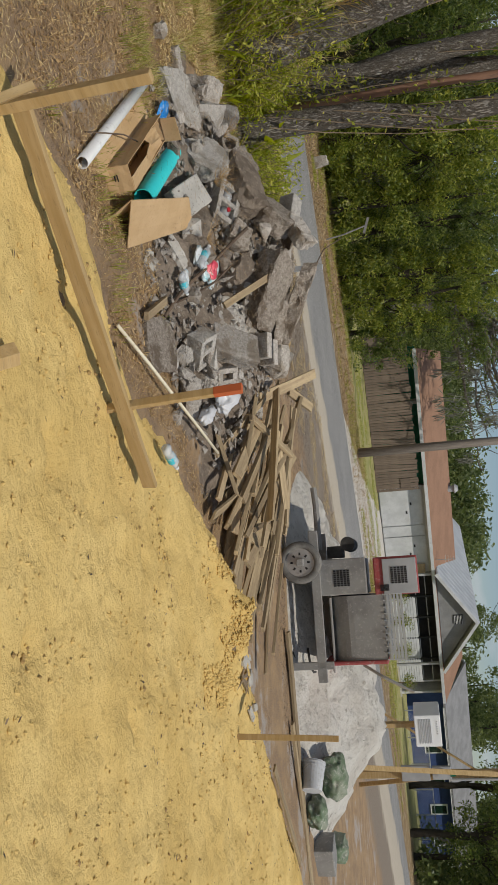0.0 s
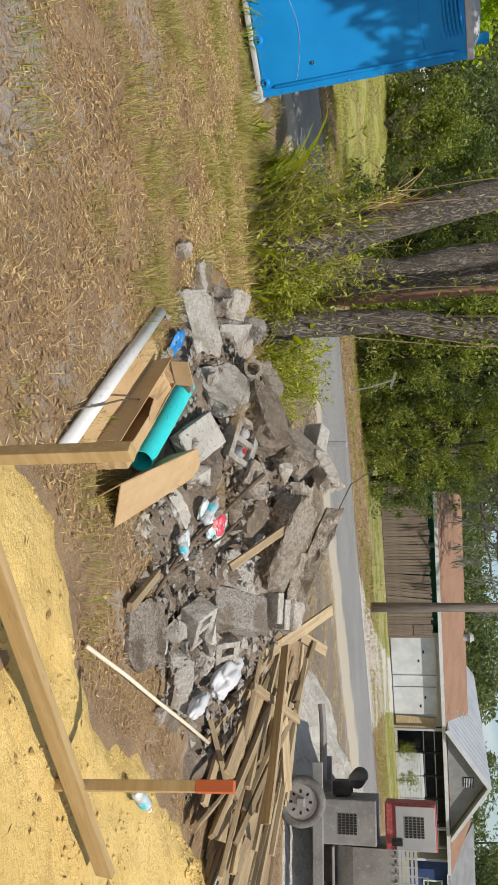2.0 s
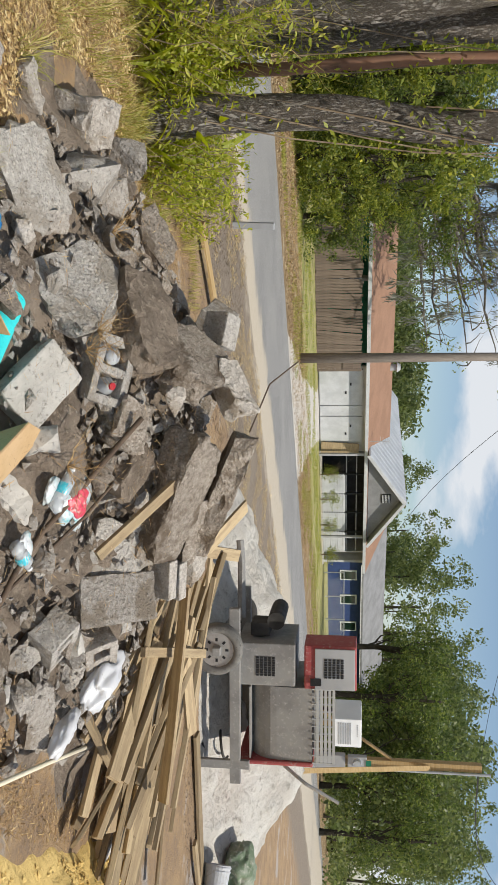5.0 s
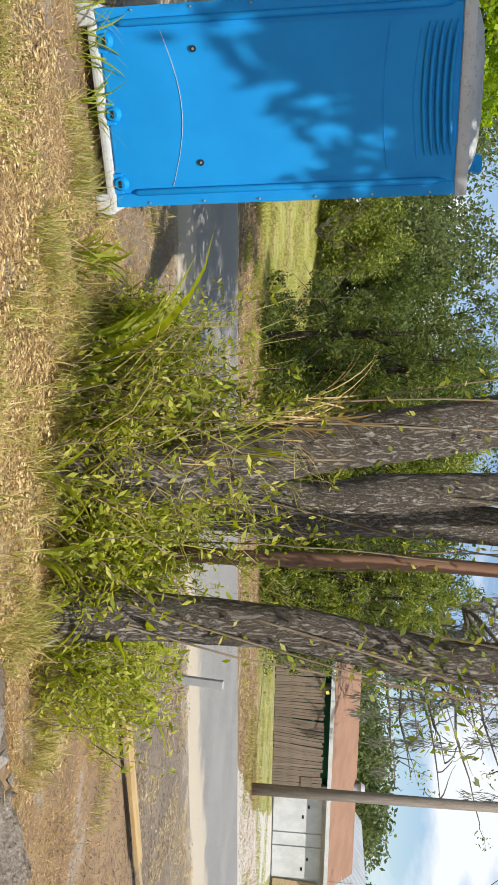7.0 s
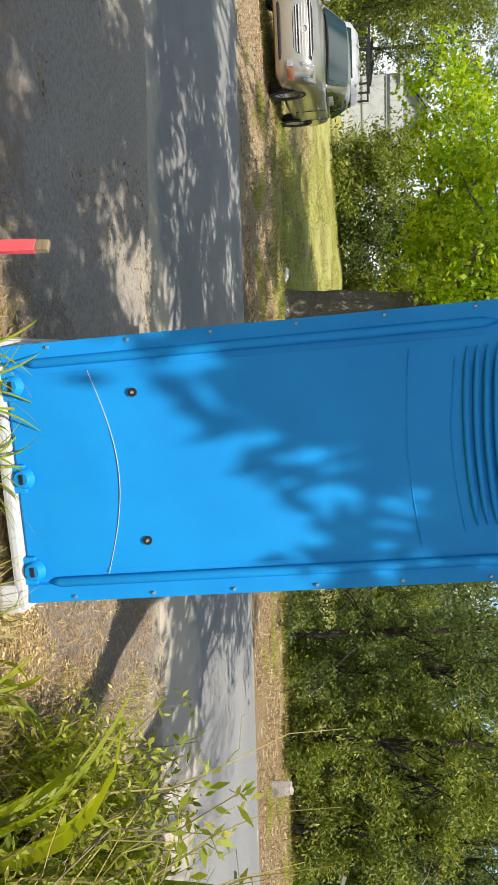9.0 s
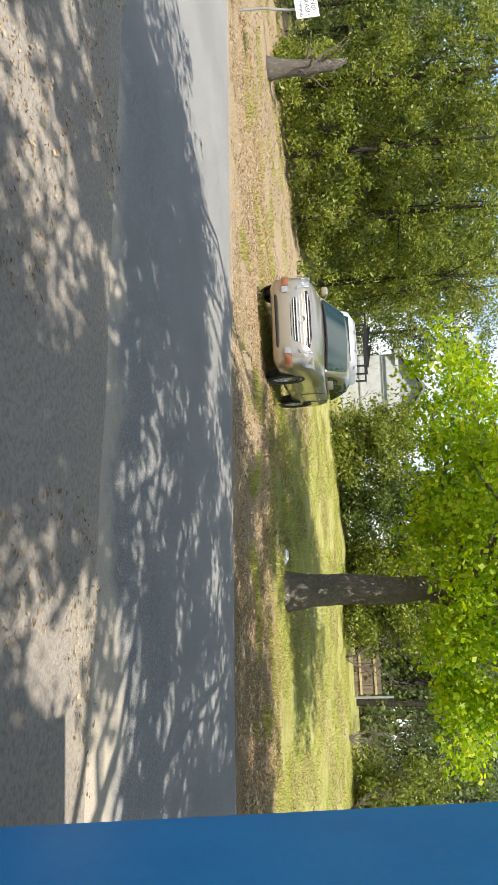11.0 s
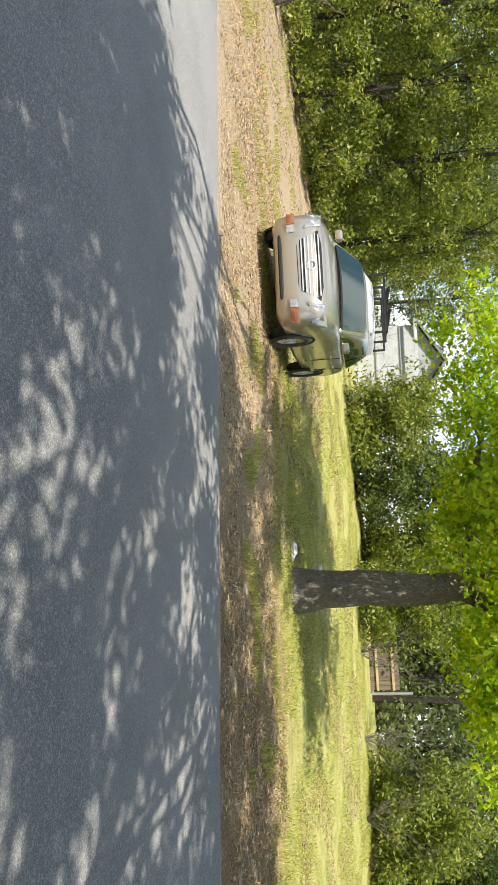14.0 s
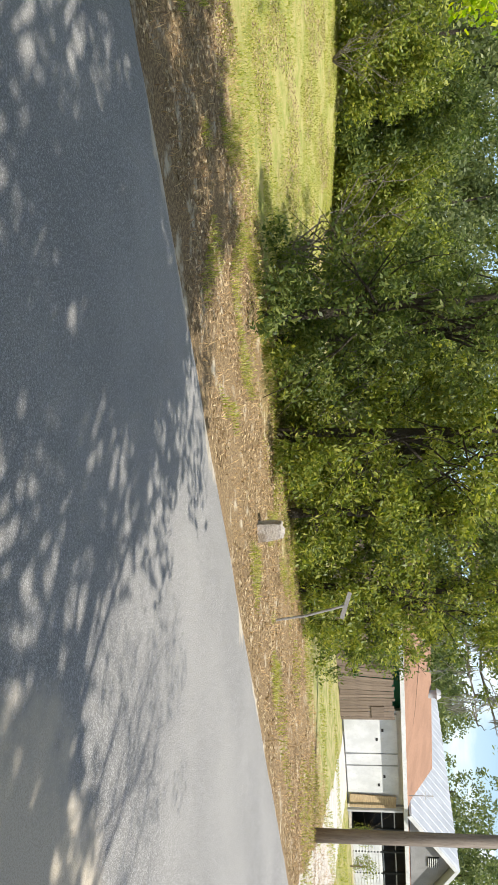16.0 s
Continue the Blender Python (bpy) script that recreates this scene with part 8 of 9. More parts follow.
# left thicket behind the cars
for k, (x, y, h, w, kind) in enumerate(((-34.9, 5.6, 9.0, 2.5, 0), (-33.7, 7.6, 9.0, 2.5, 0), (-34.3, 9.9, 9.0, 2.5, 0), (-35.2, 12.6, 9.0, 2.5, 0), (-39.5, 14.5, 9.0, 2.8, 0), (-38.0, 6.0, 9.5, 2.8, 1), (-37.0, 0.5, 9.0, 2.8, 1), (-42.0, 1.5, 9.5, 3.0, 1), (-44.0, 8.0, 9.5, 3.0, 1), (-34.5, -3.0, 8.0, 2.6, 1), (-42.0, 12.0, 9.5, 3.0, 1), (-47.5, 16.0, 9.5, 3.2, 1), (-50.5, 20.5, 9.5, 3.2, 1))):
    tree("laurel_tree", "glossy green laurel tree behind the parked car" if kind == 0 else "dark green tree in the woods beyond the verge", (x, y, ground_z(x, y)), (0.2, 0.1, h * 0.85), 0.10,
         [((0, 0, 0.4), (w * 1.1, w * 1.1, 0.45)), ((0, 0, h * 0.16), (w, w, h * 0.16)), ((0, 0, h * 0.40), (w * 1.1, w * 1.1, h * 0.24)), ((0.2, 0, h * 0.72), (w * 1.1, w * 1.1, h * 0.28))], 150, 110, 0.14, M_LEAF_MID if kind == 0 else M_LEAF_DARK, M_BARKDARK, 200 + k, 12, 0.12, (0.24, 0.6), 0.45, 0.1, group="laurel trees", inner=0.3, flat=0.8)
bm = bmesh.new()
rnd = random.Random(4)
pipe(bm, [(0, 0, -0.2), (0, 0.02, 0.15), (0.02, 0.05, 0.6), (0, 0.10, 1.2), (0.1, 0.1, 1.9), (0.14, 0.02, 2.3)], [0.42, 0.32, 0.24, 0.22, 0.16, 0.07], 12)
for k in range(9):
    a = rnd.uniform(0, 6.28)
    pipe(bm, crooked((0.05, 0.05, rnd.uniform(0.6, 1.5)), (0.75 * math.cos(a), 0.75 * math.sin(a), rnd.uniform(1.3, 2.5)), rnd, 0.10, 5), [0.05, 0.042, 0.034, 0.026, 0.016, 0.008], 6)
solo("dead_stump", bm, M_BARK, "pale broken dead tree stump under trees", "tree stump", pose(-31.4, 4.8, 0.0), smooth=True)

# bushes and bare shrubs along the lawn's far side
for k in range(20):
    s = -34 + 2.55 * k
    n = 42.0 + 1.6 * math.sin(k * 2.1)
    p = sn(s, n)
    if (p - Vector((-31.9, 29.7, 0))).length < 3.0 or (p - Vector((-44, 20, 0))).length < 6.0:
        continue
    p.z = ground_z(p.x, p.y) - 0.1
    h = 4.0 + 3.4 * random.Random(k).random()
    tree("hedgerow_shrub", "tall leafy shrub at the edge of the lawn", p, (0.1, 0.1, h * 0.8), 0.06,
         [((0, 0, 0.8), (2.2, 2.2, 0.8)), ((0, 0, h * 0.5), (2.0, 2.0, h * 0.5))], 120, 130, 0.17, M_LEAF_MID if k % 3 else M_LEAF_DARK, M_BARKDARK, 300 + k, 10, 0.1, (0.35, 0.8), 0.45, 0.2, "shrub", "hedgerow shrubs", 0.2)


def bare_shrub(at, h, seed, label, spread_=0.8, n=26, material=None, tw=0.02):
    rnd = random.Random(seed)
    bm = bmesh.new()
    for k in range(n):
        a, q = rnd.uniform(0, 6.28), rnd.uniform(0.2, spread_)
        e = Vector((q * h * math.cos(a), q * h * math.sin(a), h * rnd.uniform(0.5, 1.0)))
        pts = crooked((0, 0, 0), e, rnd, 0.10 * h, 6)
        pipe(bm, pts, [tw * (1 - 0.8 * i / 6) for i in range(7)], 5)
        for _ in range(4):
            i = rnd.randint(2, 5)
            pipe(bm, crooked(pts[i], pts[i] + Vector((rnd.gauss(0, 0.25), rnd.gauss(0, 0.25), rnd.uniform(0.0, 0.4))) * h * 0.5, rnd, 0.04 * h, 4), [tw * 0.4 * (1 - 0.8 * i / 4) for i in range(5)], 4)
    return solo("bare_shrub", bm, material or M_TWIG, label, "shrub", Matrix.Translation(at), "bare shrubs")


for k, (s, n, h) in enumerate(((-4.0, 40.0, 3.4), (-1.0, 39.5, 3.8), (1.5, 38.5, 3.2), (-14.0, 39.5, 2.6), (-17.0, 40.0, 2.8), (-20.0, 39.0, 2.4))):
    p = sn(s, n)
    p.z = ground_z(p.x, p.y) - 0.05
    bare_shrub(p, h, 40 + k, "bare grey-brown shrub at the lawn's edge", 0.7, 12, M_BARK, 0.018)

# bare arching shrubs at the thicket's edge
for k, (x, y, h) in enumerate(((-14.4, 20.4, 3.2), (-13.2, 21.4, 2.6), (-11.2, 21.2, 2.4))):
    bare_shrub((x, y, ground_z(x, y)), h, 50 + k, "bare pale arching shrub at the edge of the thicket", 0.8, 16, M_BARK, 0.022)

# mossy bare tree beside the bungalow
def build_moss_tree():
    rnd, rs = random.Random(12), np.random.RandomState(12)
    t = thing("mossy_tree", "nearly bare tree hung with grey moss beside the bungalow", "tree", pose(-10.5, 33.2, 0))
    bm = bmesh.new()
    trunk = crooked((0, 0, -0.2), (0.8, 0.4, 7.5), rnd, 0.25, 7)
    pipe(bm, trunk, [0.34, 0.30, 0.27, 0.24, 0.2, 0.17, 0.14, 0.1], 12)
    tips = []
    for k in range(38):
        i = rnd.randint(4, 7)
        a = rnd.gauss(0.35, 0.8)
        L = rnd.uniform(3.0, 8.5)
        e = trunk[i] + Vector((L * math.cos(a), L * math.sin(a) * 0.8, rnd.uniform(0.5, 4.2)))
        pts = crooked(trunk[i], e, rnd, 0.5, 8)
        pipe(bm, pts, [0.10 * (1 - 0.85 * q / 8) for q in range(9)], 7)
        tips += pts[3:]
        for _ in range(8):
            q = rnd.randint(3, 8)
            e2 = pts[q] + Vector((rnd.gauss(0, 1.0), rnd.gauss(0, 1.0), rnd.gauss(0.6, 0.6)))
            p2 = crooked(pts[q], e2, rnd, 0.15, 5)
            pipe(bm, p2, [0.03 * (1 - 0.8 * w / 5) for w in range(6)], 5)
            tips += p2[2:]
    part("trunk", bm, M_BARK, t, smooth=True)
    pts = []
    for p in rnd.sample(tips, 60):
        L = rnd.uniform(0.5, 1.5)
        for _ in range(70):
            f = rnd.random()
            pts.append((p.x + rnd.gauss(0, 0.14 * (1 - 0.5 * f)), p.y + rnd.gauss(0, 0.14 * (1 - 0.5 * f)), p.z - L * f))
    cards("moss", leaves_at(rs, np.array(pts), 0.40, 0.10, 3.0), M_MOSS, t, "hanging grey moss")
    lp = clump_points(rs, [tuple(p) for p in rnd.sample(tips, 150)], [0.4] * 150, 24)
    cards("crown", leaves_at(rs, lp, 0.14, 0.4, 0.2), M_LEAF_MID, t)


build_moss_tree()

# garden shrubs at the bungalow's porch
for k, (x, y) in enumerate(((0.2, -0.9), (1.6, -1.3), (3.4, -1.4), (5.4, -1.7))):
    p = HOUSE @ Vector((x, y, 0))
    tree("garden_shrub", "small green shrub before the porch", p, (0, 0, 0.9), 0.03, [((0, 0, 0.6), (0.45, 0.45, 0.5))], 16, 60, 0.07, M_LEAF_MID, M_TWIG, 400 + k, 6, 0.1, (0.15, 0.35), category="shrub", group="garden shrubs")


# dark yard trees before the cottage
for k, (x, y) in enumerate(((13.9, 47.5), (16.4, 47.0), (19.5, 47.0))):
    tree("yard_tree", "dark mossy tree in the cottage yard", (x, y, 0.0), (0.4, 0.2, 6.5), 0.22,
         [((0.2, 0, 6.0), (2.2, 2.2, 2.0))], 44, 80, 0.18, M_LEAF_DARK, M_BARKDARK, 450 + k, 12, 0.3, (0.4, 0.8), group="yard trees")

for k, (x, y, lo) in enumerate(((15.2, 43.0, 0.4), (17.0, 45.0, 0.2), (18.8, 42.5, 0.2), (21.0, 44.0, 0.2), (23.2, 43.0, 0.2))):
    tree("yard_tree", "dark slender tree in the woods before the cottage", (x, y, ground_z(x, y)), (0.3, 0.2, 6.8), 0.16,
         [((0.2, 0, 5.4), (2.2, 2.2, 2.0)), ((0.1, 0.1, 2.2 + lo), (1.7, 1.7, 1.1), 16)], 62, 80, 0.17, M_LEAF_DARK, M_BARKDARK, 470 + k, 12, 0.25, (0.4, 0.8), group="yard trees")

# ---- far woods ----
def far_height(p, rs, lo, hi):
    """Treetops: lower behind the bungalow's roof, tall on both sides of it."""
    d = math.hypot(p.x + 1.7, p.y - 1.2)
    az = math.degrees(math.atan2(p.y - 1.2, p.x + 1.7))
    if p.y < 30 or az > 104 or az < 25:
        return rs.uniform(lo, hi)
    rise = 6.3 if az > 89 else 3.9 if az > 84.2 else 8.3 if az > 77 else 10.8
    return 1.5 + d * math.tan(radians(rise * rs.uniform(0.72, 1.04)))


def far_woods():
    rs = np.random.RandomState(9)
    # the belt at n -75 to -45 is unseen, added behind for reflections
    belts = [(-45, 14, 44, 50, 40, 6, 9.5, 0.24, 46), (-70, 16, 49, 62, 34, 7, 11, 0.30, 40), (16, 40, 46, 64, 46, 8, 13, 0.28, 70), (30, 80, 34, 74, 84, 9, 15, 0.34, 80),
             (80, 130, 30, 74, 30, 9, 15, 0.5, 22), (40, 90, 19.5, 40, 74, 8, 12, 0.32, 70), (-110, -34, 8, 60, 50, 6, 11, 0.34, 30), (-80, 90, -75, -45, 46, 8, 13, 0.7, 12), (-52, -22, 31, 47, 34, 9, 12.5, 0.26, 60), (-12, 14, 48, 58, 44, 10, 13.5, 0.28, 56)]
    t = thing("far_woods", "dark green woods closing the view", "woods", kind="stuff")
    trunks = bmesh.new()
    every = []
    for s0, s1, n0, n1, count, h0, h1, leaf, per in belts:
        centres, radii = [], []
        for _ in range(count):
            p = sn(rs.uniform(s0, s1), rs.uniform(n0, n1))
            if (p - Vector((18, 64, 0))).length < 9.5 or (p - Vector((-44, 23, 0))).length < 7 or (p - Vector((3, 46, 0))).length < 10.0:
                continue
            az = math.degrees(math.atan2(p.y - 1.2, p.x + 1.7))
            if 66 < az < 85 and (p - Vector((-1.7, 1.2, 0))).length < 74:
                continue
            h = far_height(p, rs, h0, h1)
            z = ground_z(p.x, p.y)
            w = rs.uniform(1.8, 3.2)
            for _ in range(26):
                d = rs.normal(size=3)
                d /= np.linalg.norm(d)
                k = rs.uniform(0.45, 1.0)
                centres.append((p.x + d[0] * w * k, p.y + d[1] * w * k, z + h * 0.53 + d[2] * h * 0.42 * k))
                radii.append(rs.uniform(0.6, 1.3))
            for _ in range(7):
                centres.append((p.x + rs.uniform(-3, 3), p.y + rs.uniform(-3, 3), z + rs.uniform(0.3, 1.6)))
                radii.append(rs.uniform(0.7, 1.2))
            pipe(trunks, [(p.x, p.y, z - 0.2), (p.x + 0.2, p.y, z + h * 0.4), (p.x, p.y, z + h * 0.6)], [0.16, 0.12, 0.05], 6)
        pts = clump_points(rs, centres, radii, per)
        every.append(leaves_at(rs, pts[pts[:, 2] > 0.1], leaf, 0.5, 0.2))
    cards("foliage", np.concatenate(every), M_LEAF_FAR, t)
    part("trunks", trunks, M_BARKDARK, t)


far_woods()

# ---- weeds, grass, litter ----
def ribbon_leaves(bm, base, count, rnd, length, width, lean=0.9, droop=0.8):
    """Strap leaves that rise from a base and arch over, folded along the middle."""
    for _ in range(count):
        a = rnd.uniform(0, 2 * math.pi)
        L, w = length * rnd.uniform(0.6, 1.15), width * rnd.uniform(0.7, 1.2)
        out = Vector((math.cos(a), math.sin(a), 0))
        side = Vector((-out.y, out.x, 0))
        p = Vector(base) + Vector((rnd.gauss(0, 0.05), rnd.gauss(0, 0.05), 0))
        ang = radians(90) - rnd.uniform(0.1, 0.55) * lean
        prev = None
        n = 6
        for k in range(n + 1):
            f = k / n
            ww = w * (0.35 + 1.3 * f if f < 0.45 else 0.94 * (1 - ((f - 0.45) / 0.55) ** 2) + 0.02)
            mid = bm.verts.new(p - Vector((0, 0, ww * 0.18)))
            l, r = bm.verts.new(p + side * ww / 2), bm.verts.new(p - side * ww / 2)
            if prev:
                bm.faces.new((prev[0], prev[1], mid, l))
                bm.faces.new((prev[1], prev[2], r, mid))
            prev = (l, mid, r)
            # prev stores left, middle, right
            p = p + (out * math.cos(ang) + Vector((0, 0, 1)) * math.sin(ang)) * (L / n)
            ang -= droop * rnd.uniform(0.12, 0.3)


def weed_clump(at, seed, label, straps, strap_len, strap_w, stems, height, leaf, name="weed_clump", material=None):
    rnd, rs = random.Random(seed), np.random.RandomState(seed)
    t = thing(name, label, "weeds", pose(at[0], at[1], ground_z(at[0], at[1])), "roadside weeds")
    if straps:
        for _ in range(straps):
            bm = bmesh.new()
            ribbon_leaves(bm, (0, 0, 0), 1, rnd, strap_len, strap_w)
            part("blade", bm, material or M_WEED, t)
    if stems:
        bm = bmesh.new()
        pts = []
        for _ in range(stems):
            a, q = rnd.uniform(0, 6.28), rnd.uniform(0.05, 0.45) * height
            b = Vector((rnd.gauss(0, 0.12), rnd.gauss(0, 0.12), 0))
            e = b + Vector((q * math.cos(a), q * math.sin(a), height * rnd.uniform(0.5, 1.1)))
            path = crooked(b, e, rnd, 0.06, 6)
            pipe(bm, path, [0.005 * (1 - 0.6 * i / 6) for i in range(7)], 4)
            for i in range(1, 7):
                for _ in range(10):
                    pts.append(tuple(path[i] + Vector((rnd.gauss(0, 0.03), rnd.gauss(0, 0.03), rnd.gauss(0, 0.03)))))
        tagged(part("stem", bm, M_TWIG, t), kind="stuff")
        tagged(cards("foliage", leaves_at(rs, np.array(pts), leaf, 0.34, -0.2, 0.5, 0.5), M_WEED, t), kind="stuff")
    return t


rndw = random.Random(15)
STRAP = "clump of broad arching green blades at the verge"
LEAFY = "leafy green weeds growing round the trunks"
for k, (x, y, st, L, w) in enumerate(((-3.50, 6.75, 9, 0.85, 0.085), (-3.35, 7.2, 9, 0.9, 0.09), (-3.2, 6.6, 8, 0.6, 0.05), (-4.92, 6.30, 6, 1.5, 0.085), (-5.1, 6.2, 8, 0.8, 0.06), (-5.7, 6.2, 12, 0.4, 0.03), (-5.5, 5.9, 12, 0.35, 0.025), (-4.75, 6.1, 10, 0.5, 0.03), (-3.7, 6.2, 10, 0.5, 0.035), (-4.4, 6.3, 8, 0.7, 0.035), (-4.8, 6.7, 8, 0.8, 0.04), (-3.9, 6.5, 8, 0.7, 0.04), (-4.1, 6.0, 7, 0.6, 0.035))):
    weed_clump((x, y), 500 + k, STRAP, st, L, w, 0, 0, 0)
for k in range(96):
    x, y = rndw.uniform(-5.6, -3.0), rndw.uniform(6.0, 7.5)
    if y < 6.12 + 0.35 * abs(x + 4.4):
        y += 0.5
    weed_clump((x, y), 540 + k, LEAFY, rndw.choice((4, 8)), 0.6, 0.015, rndw.randint(6, 10), rndw.uniform(0.40, 0.80) + 0.45 * math.exp(-((x + 4.4) / 0.6) ** 2) * rndw.random(), rndw.uniform(0.035, 0.06))
for k, (x, y, h) in enumerate(((-4.75, 6.45, 1.5), (-4.6, 6.2, 1.6), (-4.3, 6.1, 1.4), (-4.95, 6.5, 1.5), (-4.45, 6.9, 1.5), (-4.0, 6.15, 1.3), (-4.2, 6.9, 1.7), (-4.65, 6.1, 1.3))):
    weed_clump((x, y), 590 + k, "tall leafy shoots growing before a trunk", 0, 0, 0, 7, h, 0.06)
TUFT = "tuft of long green grass at the toilet's base"
for k, (x, y) in enumerate(((-6.58, 5.22), (-6.50, 5.28), (-6.36, 5.46), (-6.28, 5.55), (-6.70, 5.10))):
    weed_clump((x, y), 660 + k, TUFT, 9, 0.36, 0.012, 0, 0, 0, "grass_tuft")
FROND = "spray of pale arching fronds growing on a trunk"
for k, (x, y, z) in enumerate(((-4.40, 6.18, 0.95), (-4.52, 6.16, 1.25), (-4.62, 6.18, 1.45), (-4.36, 6.24, 0.70))):
    f = weed_clump((x, y), 680 + k, FROND, 22, 0.62, 0.012, 0, 0, 0, "trunk_fern", M_WEED if k == 0 else M_GOLD)
    f.location.z += z
# dry stalks arching out of the weeds
for k, (x, y) in enumerate(((-4.9, 6.4), (-4.5, 6.15), (-4.7, 6.2), (-4.1, 6.3), (-4.8, 6.6), (-4.3, 6.1))):
    bare_shrub((x, y, 0.0), 1.75, 620 + k, "dry straw-coloured stalks arching among weeds", 0.5, 8, M_VERGE, 0.006)


def blades(name, label, rs, xy, height, width, material, lean=0.5, zf=None, kind="stuff"):
    """Grass: narrow bent blades at the given places."""
    n = len(xy)
    zf = zf or ground_z
    z = np.array([zf(float(a), float(b)) for a, b in xy])
    base = np.column_stack([xy, z - 0.005])
    ang = rs.uniform(0, 2 * np.pi, n)
    h = height * rs.uniform(0.4, 1.15, n)
    out = np.column_stack([np.cos(ang), np.sin(ang), np.zeros(n)])
    side = np.column_stack([-np.sin(ang), np.cos(ang), np.zeros(n)]) * (width * rs.uniform(0.6, 1.2, n))[:, None]
    bendv = (lean * rs.uniform(0.2, 1.4, n) * h)[:, None] * out
    up = np.column_stack([np.zeros(n), np.zeros(n), h])
    tip = base + up + bendv
    mid = base + up * 0.55 + bendv * 0.3
    c = np.stack([base - side * 0.5, mid - side * 0.35, tip, mid + side * 0.35], axis=1)
    ob = cards(name, c, material)
    return tagged(ob, label, "grass", kind=kind)


def scatter(rs, n, s0, s1, n0, n1, patch=0.0, seed=0, scale=0.8):
    """Places in a strip along the road, thinned into patches."""
    out = []
    while len(out) < n:
        s, q = rs.uniform(s0, s1, 4000), rs.uniform(n0, n1, 4000)
        for a, b in zip(s, q):
            p = sn(a, b)
            if patch == 0 or noise.noise(Vector((p.x * scale, p.y * scale, seed))) > patch:
                out.append((p.x, p.y))
                if len(out) >= n:
                    break
    return np.array(out)


def off_pad(xy):
    keep = [inside_dist(a, b, PAD) < -0.12 and mound_h(a, b) < 0.12 for a, b in xy]
    return xy[np.array(keep)]


def near_box(rs, n, x0, x1, y0, y1, patch, seed, scale):
    out = []
    while len(out) < n:
        a, b = rs.uniform(x0, x1, 4000), rs.uniform(y0, y1, 4000)
        for x, y in zip(a, b):
            if noise.noise(Vector((x * scale, y * scale, seed))) > patch:
                out.append((x, y))
                if len(out) >= n:
                    break
    return off_pad(np.array(out))


def flat_litter(name, label, rs, xy, size, material, width=0.45, lift=0.012, zf=None):
    zf = zf or ground_z
    z = np.array([zf(float(a), float(b)) for a, b in xy])
    p = np.column_stack([xy, z + lift * rs.uniform(0.2, 1.5, len(xy))])
    c = leaves_at(rs, p, size, width, 0.0)
    c[:, :, 2] = p[:, None, 2] + (c[:, :, 2] - p[:, None, 2]) * 0.28
    c[:, :, 2] = np.maximum(c[:, :, 2], z[:, None] + 0.002)
    return tagged(cards(name, c, material), label, "litter", kind="stuff")


rs = np.random.RandomState(31)
blades("verge_grass", "patchy green grass on the lot's verge", rs, near_box(rs, 7000, -7.5, -2.2, 2.6, 8.6, 0.22, 3, 1.5), 0.11, 0.008, M_VERGE)
blades("tall_grass", "longer green grass before the weeds", rs, near_box(rs, 3200, -6.0, -2.6, 5.2, 8.2, 0.2, 5, 2.6), 0.22, 0.010, M_VERGE, 0.8)
blades("long_grass", "long yellow-green grass beside the rubble heap", rs, near_box(rs, 3000, -5.4, -2.5, 4.3, 6.8, 0.16, 51, 2.6), 0.17, 0.009, M_VERGE, 1.3)
blades("lot_grass", "sparse green grass tufts on dirt", rs, near_box(rs, 9000, -6.5, 0.4, -1.5, 5.2, 0.22, 8, 1.6), 0.11, 0.006, M_GRASS)
blades("dry_grass", "dry straw-coloured grass on the lot", rs, near_box(rs, 30000, -7.5, 0.6, -1.5, 8.4, -0.12, 12, 1.6), 0.042, 0.006, M_STRAW, 2.4)
blades("brown_grass", "short reddish-brown dead grass on the lot", rs, near_box(rs, 42000, -7.6, 0.8, -1.5, 8.4, -0.14, 17, 1.4), 0.05, 0.006, M_REDSTRAW, 2.4)
blades("lawn_grass", "bright green lawn across the road", rs, scatter(rs, 110000, -13, 9, 21.5, 41, -0.2, 2, 0.5), 0.07, 0.018, M_GRASS, 0.9)
blades("lawn_dry_grass", "dry yellow patches in the lawn across the road", rs, scatter(rs, 46000, -13, 9, 20.5, 41, 0.02, 71, 0.9), 0.06, 0.018, M_VERGE, 1.2)
flat_litter("lawn_leaves", "tan fallen leaves strewn on the lawn", rs, scatter(rs, 26000, -13, 9, 20.5, 38, 0.1, 73, 0.55), 0.075, M_LITTER, 0.5, 0.05)
blades("lawn_grass_far", "grass verge before the bungalow", rs, scatter(rs, 22000, 8, 34, 18.0, 28, -0.05, 4, 0.5), 0.09, 0.02, M_GRASS)
blades("shoulder_grass", "thin dry grass along the road edge", rs, scatter(rs, 26000, -16, 24, 17.4, 23.0, 0.0, 6, 1.2), 0.08, 0.014, M_STRAW, 1.4)


flat_litter("leaf_litter", "brown dead leaves strewn over the lot", rs, near_box(rs, 120000, -7.8, 1.2, -1.6, 8.6, -0.20, 20, 1.5), 0.026, M_REDSTRAW, 0.38, 0.009)
flat_litter("pine_straw", "reddish straw lying over the lot", rs, near_box(rs, 100000, -7.5, 1.4, -1.6, 7.5, -0.18, 24, 1.5), 0.052, M_REDSTRAW, 0.08, 0.010)
flat_litter("shoulder_leaves", "tan fallen leaves along the far road edge", rs, scatter(rs, 42000, -16, 22, 17.2, 21.8, -0.15, 9, 0.8), 0.07, M_LITTER, 0.5)
flat_litter("near_shoulder_leaves", "tan fallen leaves along the near road edge", rs, scatter(rs, 7000, -12, 16, 8.6, 11.6, 0.15, 14, 0.8), 0.045, M_LITTER, 0.5)
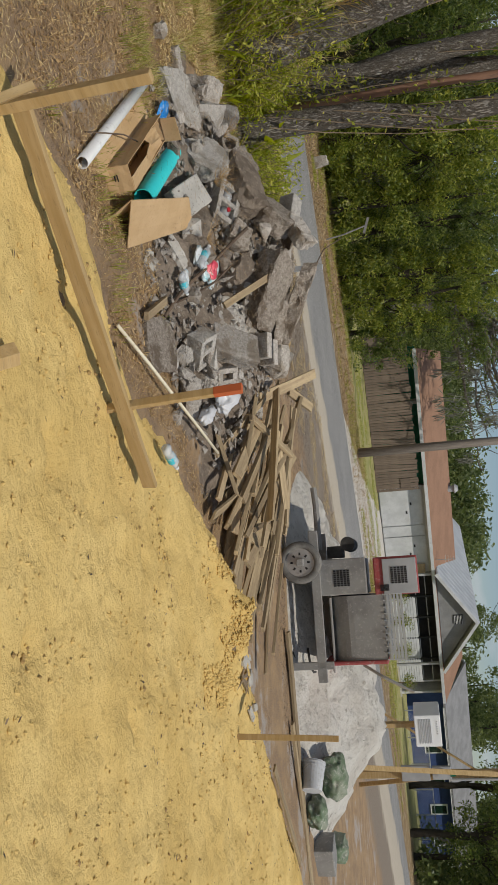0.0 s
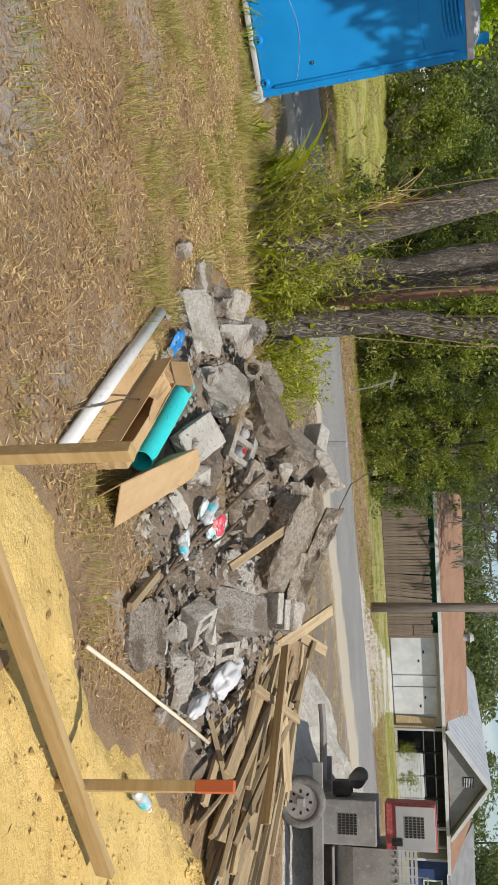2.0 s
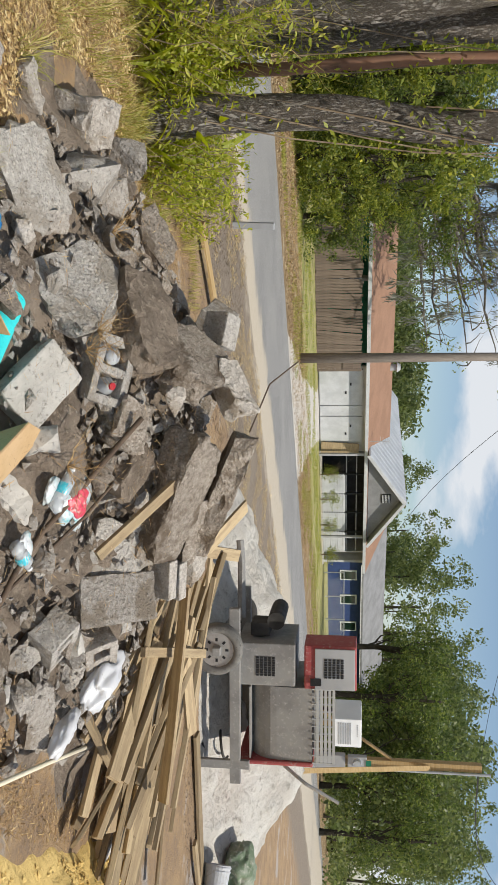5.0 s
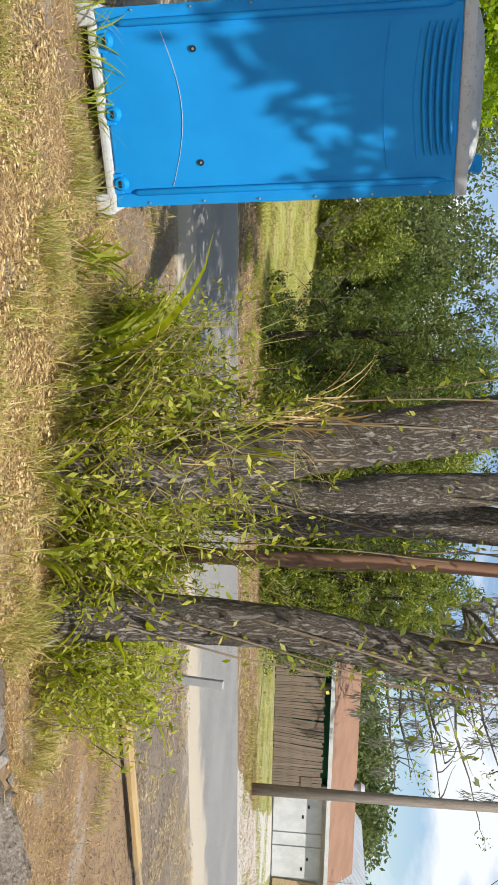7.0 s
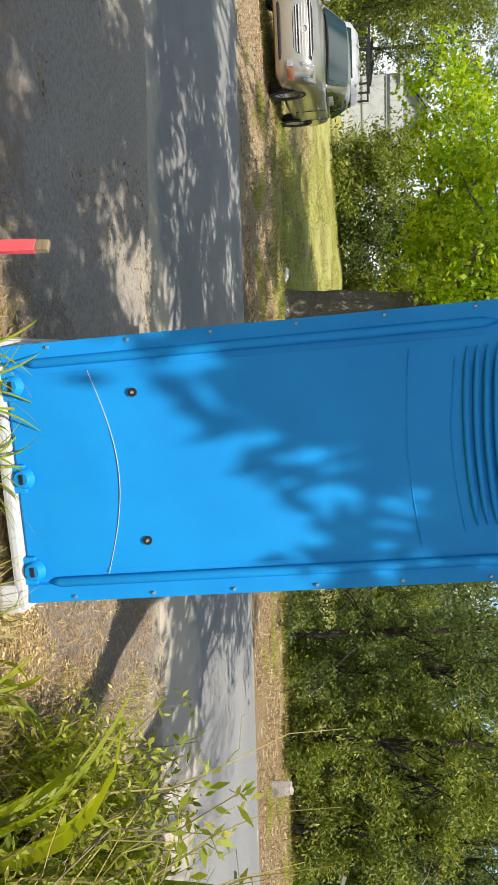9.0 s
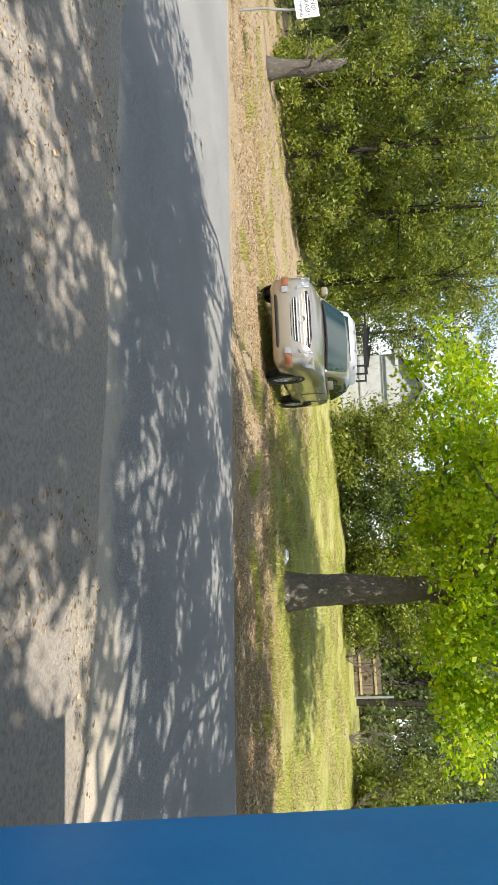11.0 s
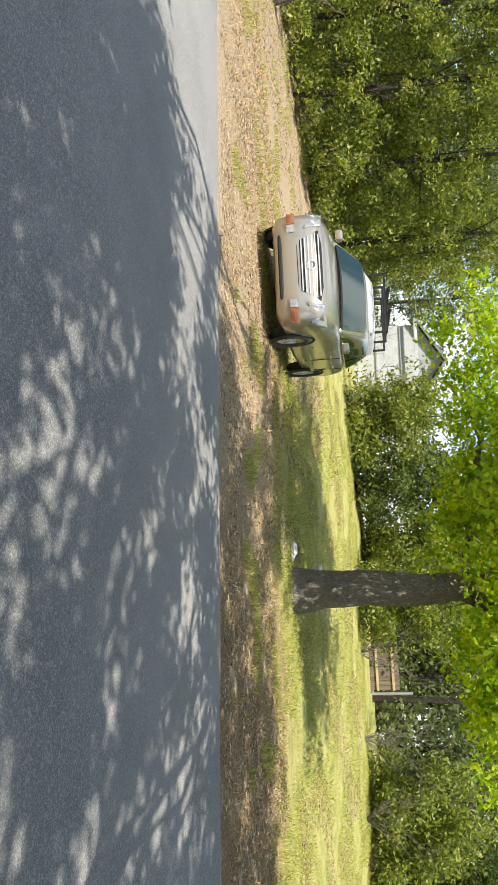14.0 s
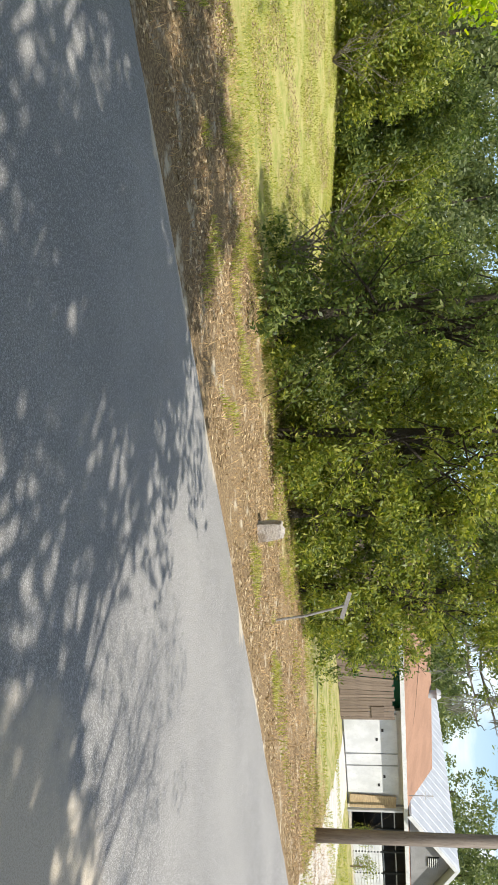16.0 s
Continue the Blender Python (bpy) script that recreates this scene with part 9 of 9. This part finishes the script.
flat_litter("shoulder_straw", "dark straw and leaves between the lot and the road", rs, near_box(rs, 16000, -4.5, 4.0, 8.2, 12.2, -0.2, 26, 0.8), 0.06, M_TWIGLEAF, 0.15)
flat_litter("hedge_litter", "brown fallen leaves at the foot of the hedge", rs, scatter(rs, 26000, -27, -7, 18.5, 31, -0.2, 41, 0.6), 0.085, M_LITTER, 0.5)
blades("hedge_grass", "patchy green grass by the hedge", rs, scatter(rs, 11000, -27, -7, 19, 31, 0.18, 43, 0.7), 0.12, 0.018, M_GRASS, 0.9)
blades("verge_tufts", "scattered green tufts in leaf litter", rs, scatter(rs, 12000, -10, 8, 17.9, 22.0, 0.25, 33, 1.1), 0.10, 0.012, M_GRASS, 0.8)
flat_litter("heap_roots", "fine roots and straw in the rubble heap", rs, np.column_stack([rs.normal(-1.15, 0.75, 5000), rs.normal(4.95, 0.5, 5000)]), 0.045, M_TWIGLEAF, 0.05, 0.05, lambda a, b: ground_z(a, b) + mound_h(a, b) + 0.01)
flat_litter("bright_straw", "sunlit yellow straw and dead grass before the weeds", rs, near_box(rs, 60000, -6.2, -2.4, 3.4, 6.8, -0.15, 57, 1.2), 0.045, M_GOLD, 0.10, 0.02)
flat_litter("pale_straw", "pale dry straw strewn in tufts over the lot", rs, near_box(rs, 42000, -7.4, 0.2, -1.5, 6.8, 0.02, 65, 2.6), 0.07, M_GOLD, 0.06, 0.022)
flat_litter("roadside_straw", "golden dry straw on the dirt between the heap and the road", rs, scatter(rs, 26000, -1, 16, 8.6, 12.0, 0.04, 67, 1.3), 0.085, M_GOLD, 0.08, 0.015)
flat_litter("tan_leaves", "small curled tan leaves strewn over the lot", rs, near_box(rs, 26000, -7.2, 0.6, -1.5, 6.6, -0.1, 61, 1.7), 0.040, M_STRAW, 0.5, 0.014)
blades("yellow_grass", "dry yellow-green grass clumps before the weeds", rs, near_box(rs, 5000, -6.2, -2.2, 3.2, 6.6, 0.28, 59, 2.4), 0.12, 0.007, M_VERGE, 1.1)
flat_litter("grass_leaves", "tan dead leaves lying in the long grass", rs, near_box(rs, 20000, -6.2, -2.6, 4.0, 7.2, -0.1, 53, 1.6), 0.038, M_GOLD, 0.45, 0.03)
flat_litter("heap_straw", "dry yellow straw caught in the rubble heap", rs, np.column_stack([rs.normal(-1.3, 0.75, 1500), rs.normal(4.7, 0.5, 1500)]), 0.09, M_STRAW, 0.04, 0.06, lambda a, b: ground_z(a, b) + mound_h(a, b) + 0.02)
flat_litter("sand_clods", "dark clods and bits of root strewn on the sand", rs, np.array([q for q in np.column_stack([rs.uniform(-1.8, 9, 3200), rs.uniform(-3, 8.5, 3200)]) if pad_edge(q[0], q[1]) > 0.05 and noise.noise(Vector((q[0] * 2.2, q[1] * 2.2, 30))) > 0.05]), 0.04, M_TWIGLEAF, 0.4, 0.012, pad_z)
for k, (x, y, z) in enumerate(((-1.68, 4.32, 0.36), (-1.58, 4.20, 0.34), (-2.20, 4.58, 0.36), (-1.05, 4.10, 0.28))):
    bare_shrub((x, y, z), 0.20, 640 + k, "tuft of dry straw caught in the rubble", 1.3, 16, M_STRAW, 0.0022)
